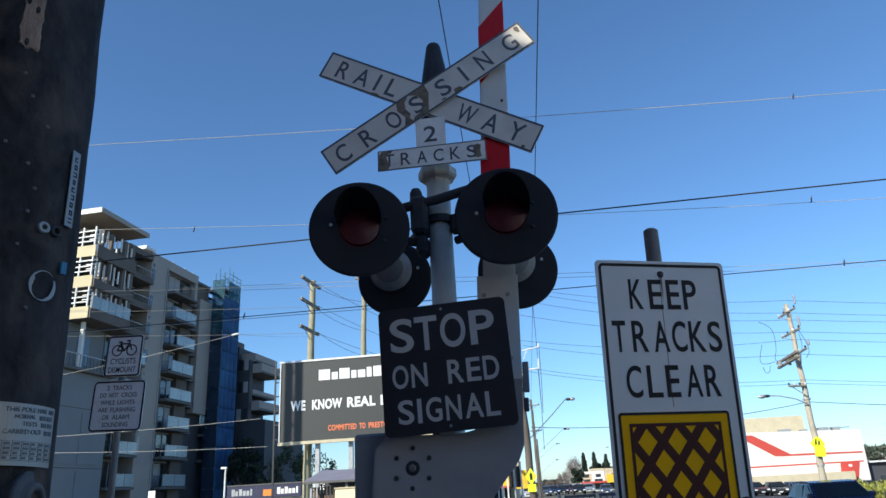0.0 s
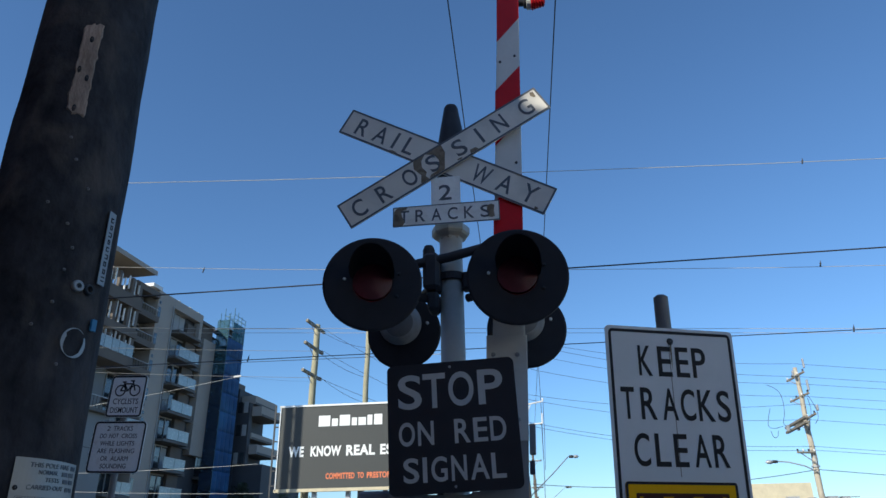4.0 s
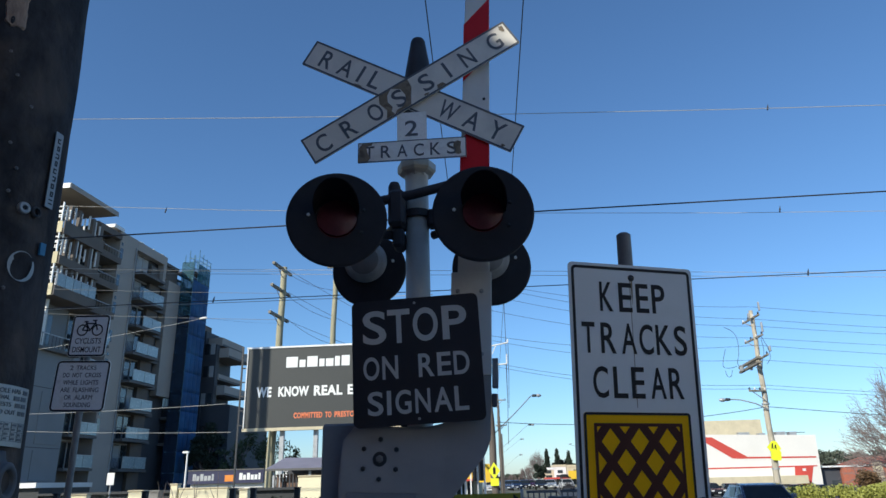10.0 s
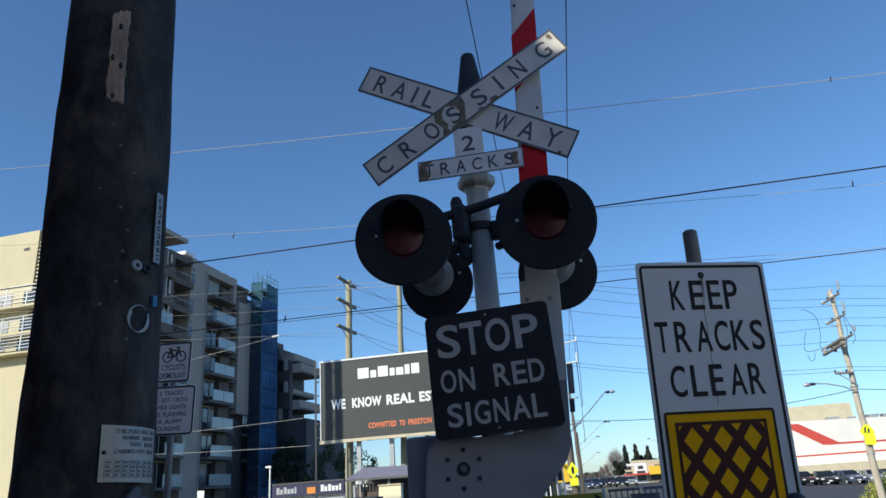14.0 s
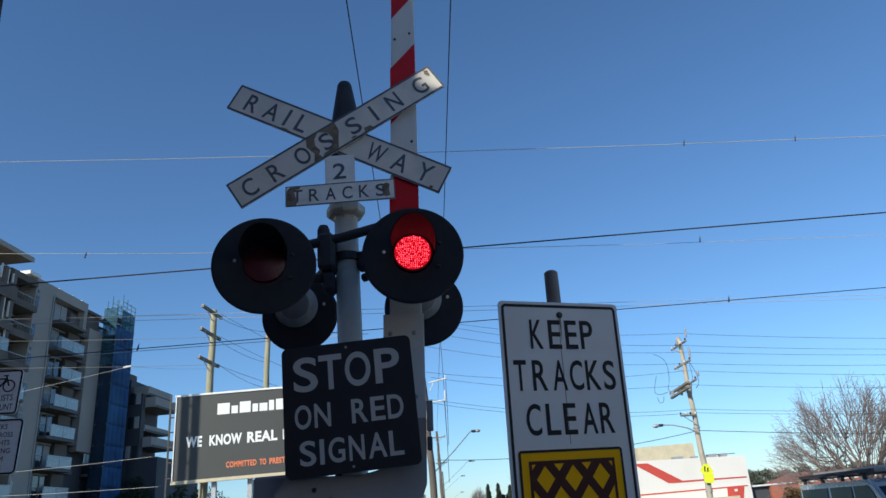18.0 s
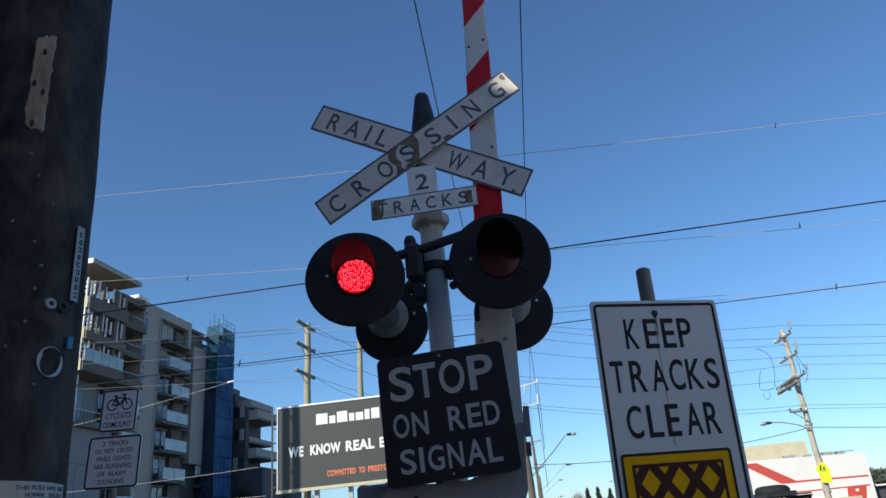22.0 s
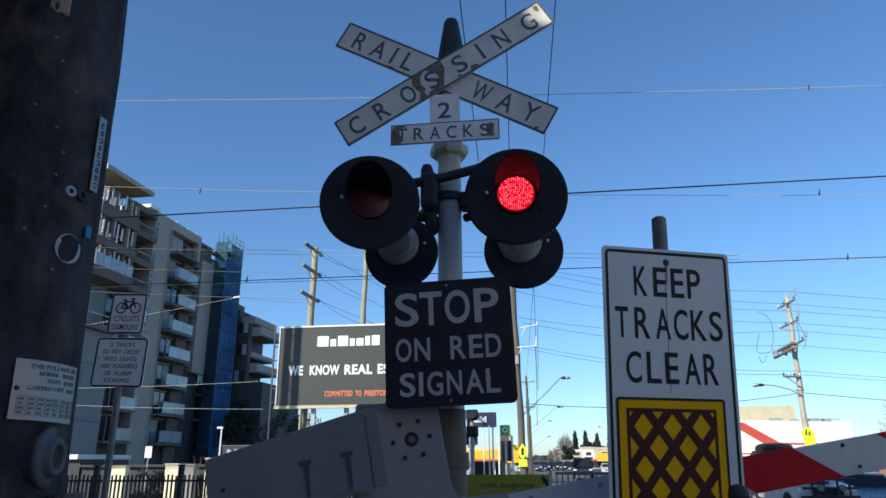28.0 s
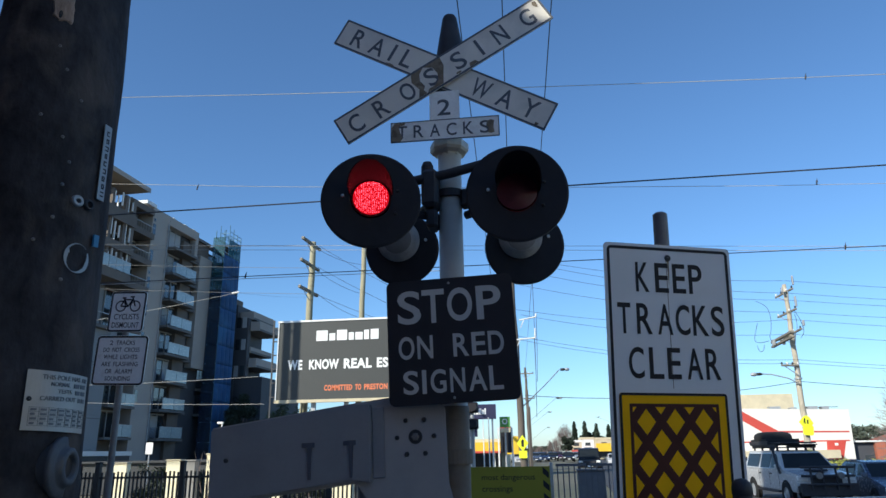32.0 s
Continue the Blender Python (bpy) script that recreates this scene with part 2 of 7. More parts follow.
M_MESH = mat("blue_scaffold_netting", (0.024, 0.085, 0.21), 0.85, var=0.4, scale=0.5, bump=0.4, stain=(0.05, 0.16, 0.32), stain_amt=0.8, stain_scale=0.35, fine=14)
M_TEAL = mat("teal_scaffold_netting", (0.025, 0.12, 0.16), 0.85, var=0.3, scale=0.8, bump=0.4)
M_TEALTHIN = mat("thin_teal_netting", (0.03, 0.1, 0.13), 0.85, var=0.3, scale=0.8, bump=0.2)
M_MESHTHIN = mat("thin_blue_netting", (0.02, 0.04, 0.075), 0.85, var=0.4, scale=0.6, bump=0.2)
for thin, cover in ((M_MESH, 0.86), (M_TEAL, 0.7), (M_TEALTHIN, 0.55), (M_MESHTHIN, 0.7)):
    thin.node_tree.nodes["Principled BSDF"].inputs["Alpha"].default_value = cover
M_STEELBLUE = mat("blue_scaffold_tube", (0.1, 0.2, 0.26), 0.5, 0.3, var=0.15, scale=3, bump=0.05)
M_BILL = mat("charcoal_billboard_skin", (0.045, 0.048, 0.046), 0.6, var=0.05, scale=0.5, bump=0.02)
M_BILLW = mat("white_billboard_print", (0.8, 0.8, 0.78), 0.6, var=0.02, scale=2, bump=0.0)
M_BILLO = mat("orange_billboard_print", (0.75, 0.2, 0.08), 0.6, var=0.02, scale=2, bump=0.0)
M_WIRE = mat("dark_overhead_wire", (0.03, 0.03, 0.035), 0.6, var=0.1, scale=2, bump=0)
# lighter copies of the wire: sunlight on it is put into the base colour
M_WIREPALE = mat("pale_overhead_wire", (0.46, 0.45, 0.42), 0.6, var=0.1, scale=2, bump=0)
M_WIRESUN = mat("wire_grey_for_sun", (0.2, 0.195, 0.18), 0.6, var=0.1, scale=2, bump=0)
M_FENCE = mat("dark_fence_paint", (0.03, 0.032, 0.035), 0.6, var=0.2, scale=4, bump=0.1)
M_SHOPWHITE = mat("white_store_cladding", (0.78, 0.74, 0.68), 0.7, var=0.04, scale=0.3, bump=0.05, stain=(0.65, 0.62, 0.56), stain_amt=0.3, stain_scale=0.2)
M_SHOPRED = mat("red_store_stripe", (0.55, 0.07, 0.05), 0.6, var=0.06, scale=0.6, bump=0.03)
M_BRICK = mat("red_brick", (0.27, 0.09, 0.06), 0.9, var=0.25, scale=3, bump=0.3, island=0.3)
M_BARK = mat("grey_bark", (0.2, 0.155, 0.14), 0.9, var=0.3, scale=6, bump=0.6)
M_LEAF = mat("gum_leaf", (0.05, 0.07, 0.028), 0.6, var=0.3, scale=3, bump=0.0, island=0.45)
M_CONIFER = mat("dark_conifer_foliage", (0.02, 0.032, 0.018), 0.7, var=0.3, scale=3, bump=0.0, island=0.4)
M_SHRUB = mat("golden_shrub_leaf", (0.36, 0.37, 0.075), 0.6, var=0.2, scale=1.5, bump=0.0, island=0.22)
M_PURPLEROOF = mat("purple_grey_sheet_roof", (0.25, 0.24, 0.3), 0.6, 0.1, var=0.12, scale=1.2, bump=0.1)
M_SLATWOOD = mat("brown_timber_slats", (0.16, 0.1, 0.07), 0.8, var=0.3, scale=4, bump=0.2)
# dull dark steel; on the pedestrian gates the darkness stands in for shade
M_GATEDARK = mat("dull_steel_with_gate_shade", (0.13, 0.135, 0.15), 0.6, 0.1, var=0.2, scale=6, bump=0.08)
# brown pole timber, darkened in its colour for the shade on these poles
M_POLEDARK = mat("brown_shaded_pole_timber", (0.13, 0.108, 0.09), 0.85, var=0.35, scale=4, bump=0.4, stain=(0.07, 0.055, 0.045), stain_amt=0.6, stain_scale=3, stretch=(1, 1, 0.2))
M_REDBRICK = mat("painted_red_brick", (0.42, 0.13, 0.075), 0.8, var=0.15, scale=1.5, bump=0.2, stain=(0.3, 0.1, 0.06), stain_amt=0.5, stain_scale=0.8)
# soffit beige carries the light thrown up from below
M_SOFFIT = mat("beige_soffit_bounce", (0.36, 0.31, 0.255), 0.8, var=0.1, scale=0.6, bump=0.1)
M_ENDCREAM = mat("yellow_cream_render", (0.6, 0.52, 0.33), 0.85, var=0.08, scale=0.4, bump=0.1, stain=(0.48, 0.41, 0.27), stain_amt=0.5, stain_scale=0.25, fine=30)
# greyer leaf colour for far trees, with the distance haze put into it
M_FAR = mat("hazy_distant_trees", (0.07, 0.085, 0.06), 0.9, var=0.3, scale=0.3, bump=0.0, island=0.4)
M_TYRE = mat("tyre_rubber", (0.015, 0.015, 0.016), 0.85, var=0.2, scale=8, bump=0.2)
M_CARGLASS = mat("car_glass", (0.02, 0.025, 0.03), 0.06, var=0.2, scale=2, bump=0, spec=0.12)
M_GREEN = mat("lime_banner_vinyl", (0.27, 0.25, 0.018), 0.6, var=0.08, scale=2, bump=0.05)
M_FLUORO = mat("fluoro_yellow_sheeting", (0.85, 0.9, 0.03), 0.5, var=0.05, scale=3, bump=0)
M_SHOPYEL = mat("yellow_shop_fascia", (0.8, 0.5, 0.03), 0.6, var=0.08, scale=0.6, bump=0.03)
M_NAVY = mat("navy_sign_panel", (0.022, 0.023, 0.07), 0.5, var=0.06, scale=1, bump=0.02)
M_ORANGE = mat("orange_sign_panel", (0.75, 0.25, 0.03), 0.5, var=0.06, scale=1, bump=0.02)
M_LIMESTONE = mat("cream_block_wall", (0.6, 0.52, 0.36), 0.85, var=0.12, scale=1, bump=0.2, stain=(0.45, 0.38, 0.26), stain_amt=0.4)
M_ROOF = mat("grey_sheet_roofing", (0.46, 0.43, 0.38), 0.6, 0.2, var=0.08, scale=1, bump=0.1)


# ---- mesh helpers ----
def put(name, bm, material, m=None, smooth=False):
    me = bpy.data.meshes.new(name)
    bm.to_mesh(me)
    bm.free()
    me.materials.append(material)
    if smooth:
        me.shade_smooth()
    ob = new(name, me)
    if m is not None:
        ob.matrix_basis = m
    return ob


def part(name, bm, material, parent, label="", m=None, smooth=False):
    """One mesh object under a thing or a part, at the local pose m."""
    ob = put(name, bm, material, m, smooth)
    ob.parent = parent
    return tagged(ob, label)


def thing(name, label, category, m=None, group="", kind=""):
    ob = new(name)
    if m is not None:
        ob.matrix_basis = m
    return tagged(ob, label, category, group, kind)


def again(ob, m, parent=None):
    """Another object on the same mesh."""
    o = ob.copy()
    scene.collection.objects.link(o)
    o.matrix_basis = m
    if parent:
        o.parent = parent
    return o


def box(x0, x1, y0, y1, z0, z1, bevel=0.0, bm=None, seg=1):
    own = bm is None
    bm = bm or bmesh.new()
    r = bmesh.ops.create_cube(bm, size=1, matrix=Matrix.LocRotScale(((x0 + x1) / 2, (y0 + y1) / 2, (z0 + z1) / 2), None, (x1 - x0, y1 - y0, z1 - z0)))
    if bevel:
        es = list({e for v in r["verts"] for e in v.link_edges})
        bmesh.ops.bevel(bm, geom=es, offset=bevel, segments=seg, affect="EDGES", profile=0.5)
    return bm


def cyl(p0, p1, r0, r1=None, n=12, bm=None, cap=True):
    bm = bm or bmesh.new()
    p0, p1 = Vector(p0), Vector(p1)
    d = p1 - p0
    m = Matrix.Translation((p0 + p1) / 2) @ d.to_track_quat("Z", "Y").to_matrix().to_4x4()
    bmesh.ops.create_cone(bm, cap_ends=cap, cap_tris=False, segments=n, radius1=r0, radius2=r0 if r1 is None else r1, depth=d.length, matrix=m)
    return bm


def lathe(profile, n=32, bm=None, m=None):
    """Profile rows (r, h) turned round the z axis."""
    bm = bm or bmesh.new()
    rings = []
    for r, h in profile:
        ring = []
        for i in range(n):
            a = 2 * math.pi * i / n
            v = Vector((r * math.cos(a), r * math.sin(a), h))
            ring.append(bm.verts.new(m @ v if m else v))
        rings.append(ring)
    for a, b in zip(rings, rings[1:]):
        for i in range(n):
            bm.faces.new((a[i], a[(i + 1) % n], b[(i + 1) % n], b[i]))
    return bm


def prism(poly, y0, y1, bevel=0.0, bm=None):
    """A polygon of (x, z) with thickness from y0 (front) to y1."""
    bm = bm or bmesh.new()
    f = bm.faces.new([bm.verts.new((x, y0, z)) for x, z in poly])
    r = bmesh.ops.extrude_face_region(bm, geom=[f])
    vs = [g for g in r["geom"] if isinstance(g, bmesh.types.BMVert)]
    bmesh.ops.translate(bm, verts=vs, vec=(0, y1 - y0, 0))
    bmesh.ops.recalc_face_normals(bm, faces=bm.faces[:])
    if bevel:
        bmesh.ops.bevel(bm, geom=bm.edges[:], offset=bevel, segments=2, affect="EDGES")
    return bm


def round_rect(w, h, r, n=6, cx=0.0, cz=0.0):
    pts = []
    for sx, sz, a0 in ((1, -1, -90), (1, 1, 0), (-1, 1, 90), (-1, -1, 180)):
        for i in range(n + 1):
            a = radians(a0 + 90 * i / n)
            pts.append((cx + sx * (w / 2 - r) + r * math.cos(a), cz + sz * (h / 2 - r) + r * math.sin(a)))
    return pts


def ring_frame(w, h, r, t, y0, y1, cx=0.0, cz=0.0):
    """A rounded frame of width t."""
    bm = bmesh.new()
    o, i = round_rect(w, h, r, cx=cx, cz=cz), round_rect(w - 2 * t, h - 2 * t, max(r - t, 0.002), cx=cx, cz=cz)
    vo, vi = [bm.verts.new((x, y0, z)) for x, z in o], [bm.verts.new((x, y0, z)) for x, z in i]
    k = len(o)
    for a in range(k):
        bm.faces.new((vo[a], vo[(a + 1) % k], vi[(a + 1) % k], vi[a]))
    r2 = bmesh.ops.extrude_face_region(bm, geom=bm.faces[:])
    bmesh.ops.translate(bm, verts=[g for g in r2["geom"] if isinstance(g, bmesh.types.BMVert)], vec=(0, y1 - y0, 0))
    bmesh.ops.recalc_face_normals(bm, faces=bm.faces[:])
    return bm


def tube(points, r, n=6, bm=None):
    """A round bar along points."""
    bm = bm or bmesh.new()
    pts = [Vector(p) for p in points]
    rings = []
    for i, p in enumerate(pts):
        d = (pts[min(i + 1, len(pts) - 1)] - pts[max(i - 1, 0)]).normalized()
        u = d.cross(Vector((0, 0, 1)) if abs(d.z) < 0.95 else Vector((1, 0, 0))).normalized()
        w = d.cross(u)
        rings.append([bm.verts.new(p + r * (math.cos(2 * math.pi * k / n) * u + math.sin(2 * math.pi * k / n) * w)) for k in range(n)])
    for a, b in zip(rings, rings[1:]):
        for k in range(n):
            bm.faces.new((a[k], a[(k + 1) % n], b[(k + 1) % n], b[k]))
    bm.faces.new(rings[0][::-1])
    bm.faces.new(rings[-1])
    return bm


def tube_taper(bm, pts, r0, r1, n):
    rings = []
    for i, p in enumerate(pts):
        d = (pts[min(i + 1, len(pts) - 1)] - pts[max(i - 1, 0)]).normalized()
        u = d.cross(Vector((0.3, 0.2, 1))).normalized()
        w = d.cross(u)
        r = r0 + (r1 - r0) * i / (len(pts) - 1)
        rings.append([bm.verts.new(p + r * (math.cos(6.2832 * k / n) * u + math.sin(6.2832 * k / n) * w)) for k in range(n)])
    for a, b in zip(rings, rings[1:]):
        for k in range(n):
            bm.faces.new((a[k], a[(k + 1) % n], b[(k + 1) % n], b[k]))


def lettering(name, body, cx, cz, w, h, y, material, parent, label="", bold=0.0, m=None, depth=0.0015, space=1.0):
    """Words in the built-in font, fitted into a box of w by h about (cx, cz) on the plane y, facing -y."""
    cu = bpy.data.curves.new("words", "FONT")
    cu.body, cu.offset, cu.extrude, cu.resolution_u, cu.space_character = body, bold, 0.002, 5, space
    ob = bpy.data.objects.new("words", cu)
    scene.collection.objects.link(ob)
    me = bpy.data.meshes.new_from_object(ob.evaluated_get(bpy.context.evaluated_depsgraph_get()))
    bpy.data.objects.remove(ob)
    bpy.data.curves.remove(cu)
    bm = bmesh.new()
    bm.from_mesh(me)
    bpy.data.meshes.remove(me)
    xs, ys = [v.co.x for v in bm.verts], [v.co.y for v in bm.verts]
    x0, x1, y0, y1 = min(xs), max(xs), min(ys), max(ys)
    for v in bm.verts:
        v.co = Vector((cx + ((v.co.x - x0) / (x1 - x0) - 0.5) * w, y - (depth if v.co.z > 0 else 0), cz + ((v.co.y - y0) / (y1 - y0) - 0.5) * h))
    return part(name, bm, material, parent, label, m)


# ---- ground ----
STREET = pose(0, 0, 0, 0, 0, -3)
bm = bmesh.new()
gx = (-1500, -200, -60, 4, 42, 200, 1600)
gy = (-500, -40, 0, 40, 80, 160, 400, 2500)
rows = [[bm.verts.new((x, y, -0.04 - 0.04 * min(38.0, max(0.0, x - 4.0)))) for x in gx] for y in gy]
for r0, r1 in zip(rows, rows[1:]):
    for i in range(len(gx) - 1):
        bm.faces.new((r0[i], r0[i + 1], r1[i + 1], r1[i]))
tagged(put("ground", bm, M_GROUND), "flat dry ground of the suburb out to the horizon", "ground", kind="structure")
tagged(put("road", prism([(1.9, -0.012), (1.9, -0.3), (13.5, -0.7), (13.5, -0.392), (4.0, -0.012)], -60, 420), M_ASPHALT, STREET), "grey asphalt main road over the level crossing", "road", kind="structure")
tagged(put("car_park", prism([(13.6, -0.4), (13.6, -0.9), (75, -2.0), (75, -1.53), (42, -1.53)], 34, 92), M_ASPHALT, pose(0, 0, 0)), "asphalt car park before the white store", "car park", kind="structure")
tagged(put("pavement", box(-3.4, 1.75, -30, 5.0, -0.3, 0.0), M_CONCRETE, STREET), "worn concrete footpath beside the crossing", "pavement", kind="structure")
tagged(put("kerb", box(1.75, 1.9, -30, 5.0, -0.3, 0.005, 0.02), M_CONCRETE, STREET), "concrete kerb along the footpath", "kerb", kind="structure")
tagged(put("ballast_bed", box(-300, 300, 5.4, 12.6, -0.3, -0.018), M_BALLAST, pose(0, 0, 0, 0, 0, -3)), "grey stone ballast of the two railway tracks", "ballast", kind="structure")
for i, ty in enumerate((6.2, 7.65, 10.0, 11.45)):
    tagged(put("rail", box(-300, 300, ty - 0.035, ty + 0.035, -0.02, 0.06, 0.01), M_RAIL, STREET), "rusty steel rail with a worn bright head", "rail", group="rails of the two tracks")


# ---- level crossing signal ----
def crossing_signal():
    S = thing("crossing_signal", "silver mast with crossbuck, flashing red lamps and stop sign", "crossing signal", pose(0, 3.3, 0))
    mast = part("mast", lathe([(0.001, 0), (0.14, 0), (0.14, 0.03), (0.075, 0.05), (0.068, 0.3), (0.064, 3.24), (0.001, 3.24)], 24), M_MAST, S, "weathered silver painted steel mast", smooth=False)
    mast.data.shade_smooth()
    part("collar", lathe([(0.066, 3.185), (0.07, 3.2), (0.098, 3.212), (0.108, 3.226), (0.108, 3.262), (0.1, 3.272), (0.07, 3.28), (0.001, 3.28)], 8), M_MAST, S, "eight-sided cast collar")
    part("mast_sleeve", lathe([(0.066, 0.35), (0.072, 0.35), (0.072, 1.83), (0.066, 1.835)], 24), M_MASTLOW, S, "rust stained lower sleeve", smooth=True)
    part("sleeve_clamp", lathe([(0.073, 1.56), (0.084, 1.56), (0.084, 1.63), (0.073, 1.63)], 24), M_MASTLOW, S)
    part("sleeve_clamp", lathe([(0.073, 1.2), (0.084, 1.2), (0.084, 1.26), (0.073, 1.26)], 24), M_STEEL, S)
    part("cable_conduit", cyl((-0.075, -0.03, 0.2), (-0.075, -0.03, 1.86), 0.016, 0.016, 10), M_DARK, S)
    part("top_pole", cyl((0, 0, 3.25), (0, 0, 3.84), 0.05, 0.05, 16), M_DARKGREY, S)
    part("finial", lathe([(0.001, 3.7), (0.092, 3.7), (0.087, 3.8), (0.069, 3.92), (0.049, 4.045), (0.043, 4.085), (0.036, 4.1), (0.001, 4.104)], 20, m=Matrix.Translation((0.018, 0, 0))), M_DARK, S, "black tapered finial", smooth=True)
    # the two arms of the crossbuck
    for words, ang, y, cz, cx, spans in (
            ("RAILWAY", -29.1, -0.118, 3.66, -0.02, (("R", -0.55, 0.074), ("A", -0.42, 0.086), ("I", -0.32, 0.017), ("L", -0.222, 0.064), ("W", 0.25, 0.106), ("A", 0.4, 0.086), ("Y", 0.55, 0.086))),
            ("CROSSING", 30.6, -0.136, 3.668, -0.008, (("C", -0.575, 0.078), ("R", -0.412, 0.074), ("O", -0.238, 0.082), ("S", -0.08, 0.07), ("S", 0.098, 0.072), ("I", 0.236, 0.017), ("N", 0.374, 0.076), ("G", 0.557, 0.08)))):
        m = Matrix.Translation((cx, 0, cz)) @ Matrix.Rotation(radians(-ang), 4, "Y")
        blade = part("crossbuck_arm", prism(round_rect(1.35, 0.175, 0.006), y, y + 0.008), M_SIGN, S, "white crossbuck arm with grey border", m)
        part("border", ring_frame(1.35, 0.175, 0.006, 0.011, y - 0.0015, y - 0.0002), M_GREYEDGE, blade)
        for w, x, wid in spans:
            lettering("letter", w, x, -0.002, wid, 0.111, y - 0.0003, M_GREYEDGE, blade, "dark grey letter " + w, 0.008)
        if words == "CROSSING":
            for band in ([(-0.205, -0.076), (-0.176, -0.03), (-0.192, 0.03), (-0.17, 0.076), (-0.092, 0.076), (-0.13, 0.05), (-0.147, 0.012), (-0.14, -0.03), (-0.158, -0.05), (-0.15, -0.076)],
                         [(-0.148, -0.076), (-0.13, -0.06), (-0.085, -0.058), (-0.058, -0.04), (-0.04, 0.0), (-0.046, 0.045), (-0.07, 0.062), (-0.088, 0.076), (0.02, 0.076), (0.014, 0.02), (-0.012, -0.02), (-0.03, -0.05), (-0.045, -0.076)],
                         [(0.13, -0.076), (0.14, -0.052), (0.175, -0.056), (0.185, -0.076)]):
                part("rust_band", prism(band, y - 0.0024, y - 0.0017), M_RUST, blade, "brown rust stain")
        rng = random.Random(len(words))
        for bx, bz, bw, bh in (((0.06, -0.068, 0.05, 0.015), (0.64, 0.05, 0.03, 0.05)) if words == "CROSSING" else ((-0.3, -0.075, 0.07, 0.015), (0.45, 0.078, 0.06, 0.01), (0.62, -0.07, 0.03, 0.02))):
            pts = [(bx + bw / 2 * math.cos(a * 0.449) * rng.uniform(0.55, 1.1), bz + bh / 2 * math.sin(a * 0.449) * rng.uniform(0.55, 1.1)) for a in range(14)]
            part("rust_stain", prism(pts, y - 0.0022, y - 0.0016), M_RUST, blade, "brown rust stain")
    part("clamp", box(-0.07, 0.07, -0.11, 0.06, 3.6, 3.73, 0.01), M_DARKGREY, S)
    two = part("number_plate_two", prism(round_rect(0.165, 0.19, 0.004, cx=-0.008, cz=3.44), -0.128, -0.122), M_PLATE, S, "white plate with the figure 2")
    lettering("lettering", "2", -0.011, 3.435, 0.072, 0.096, -0.1285, M_GREYEDGE, two, bold=0.01)
    tr = part("tracks_plate", prism(round_rect(0.597, 0.121, 0.004, cx=-0.009, cz=3.3), -0.132, -0.126), M_PLATE, S, "white plate with the word TRACKS, rusty at its ends")
    for k, w in enumerate("TRACKS"):
        lettering("letter", w, -0.243 + 0.0908 * k, 3.298, 0.055, 0.074, -0.1325, M_GREYEDGE, tr, "dark grey letter " + w, 0.006)
    for rust in ([(-0.303, 3.244), (-0.3, 3.33), (-0.285, 3.352), (-0.225, 3.354), (-0.232, 3.34), (-0.262, 3.334), (-0.255, 3.3), (-0.24, 3.262), (-0.252, 3.244)],
                 [(0.228, 3.262), (0.232, 3.29), (0.219, 3.302), (0.222, 3.33), (0.244, 3.338), (0.262, 3.33), (0.257, 3.296), (0.262, 3.262), (0.246, 3.256)]):
        part("rust_patch", prism(rust, -0.1355, -0.1343), M_RUST, tr, "brown rust patch")
    part("border", ring_frame(0.597, 0.121, 0.004, 0.005, -0.1335, -0.1322, -0.009, 3.3), M_GREYEDGE, tr)
    # cross arm and junction gear
    part("cross_arm", tube([(-0.36, -0.1, 2.98), (-0.2, -0.12, 3.01), (0.0, -0.12, 3.04), (0.2, -0.12, 3.085), (0.36, -0.1, 3.09)], 0.026, 10), M_DARK, S, smooth=True)
    part("junction_box", box(-0.14, -0.05, -0.15, 0.0, 2.86, 3.07, 0.02), M_DARK, S, "black cast junction box")
    part("junction_cap", lathe([(0.001, 3.14), (0.024, 3.135), (0.034, 3.11), (0.034, 3.06)], 14, m=Matrix.Translation((-0.115, -0.07, 0))), M_DARK, S)
    part("junction_box", box(-0.12, -0.06, -0.12, 0.0, 2.75, 2.86, 0.015), M_DARK, S)
    part("mast_clamp", lathe([(0.066, 2.94), (0.08, 2.94), (0.08, 2.98), (0.066, 2.98)], 24), M_DARK, S)
    part("clamp_lug", box(0.06, 0.15, -0.06, 0.02, 2.88, 2.98, 0.012), M_DARK, S)
    for sx in (-1, 1):
        part("lamp_bracket", tube([(sx * 0.09, -0.04, 2.83), (sx * 0.2, -0.12, 2.83), (sx * 0.32, -0.22, 2.83)], 0.024, 8), M_DARK, S)
        part("lamp_bracket", tube([(sx * 0.05, 0.04, 3.0), (sx * 0.2, 0.3, 3.0), (sx * 0.37, 0.54, 2.98)], 0.02, 8), M_DARK, S)
    inserts = []
    # forward lamps: a disc with a hole, a hood, a housing and a turning lamp insert
    for x, z in ((-0.36, 2.83), (0.366, 2.82)):
        m = Matrix.Translation((x, -0.35, z)) @ Matrix.Rotation(radians(11 if x < 0 else 2), 4, "Z") @ Matrix.Rotation(radians(90), 4, "X")
        disc = part("lamp_disc", lathe([(0.1, 0.0), (0.24, 0.004), (0.25, 0.0), (0.25, -0.012), (0.24, -0.012), (0.1, -0.012), (0.1, 0.0)], 56), M_HOOD, S, "round black lamp background disc", m)
        part("lamp_housing", lathe([(0.1, -0.01), (0.112, -0.02), (0.112, -0.19), (0.09, -0.215), (0.001, -0.22)], 28), M_DARK, disc, smooth=True)
        hood = bmesh.new()
        n = 22
        rows = []
        for k in range(2):
            for r in (0.106, 0.111):
                row = []
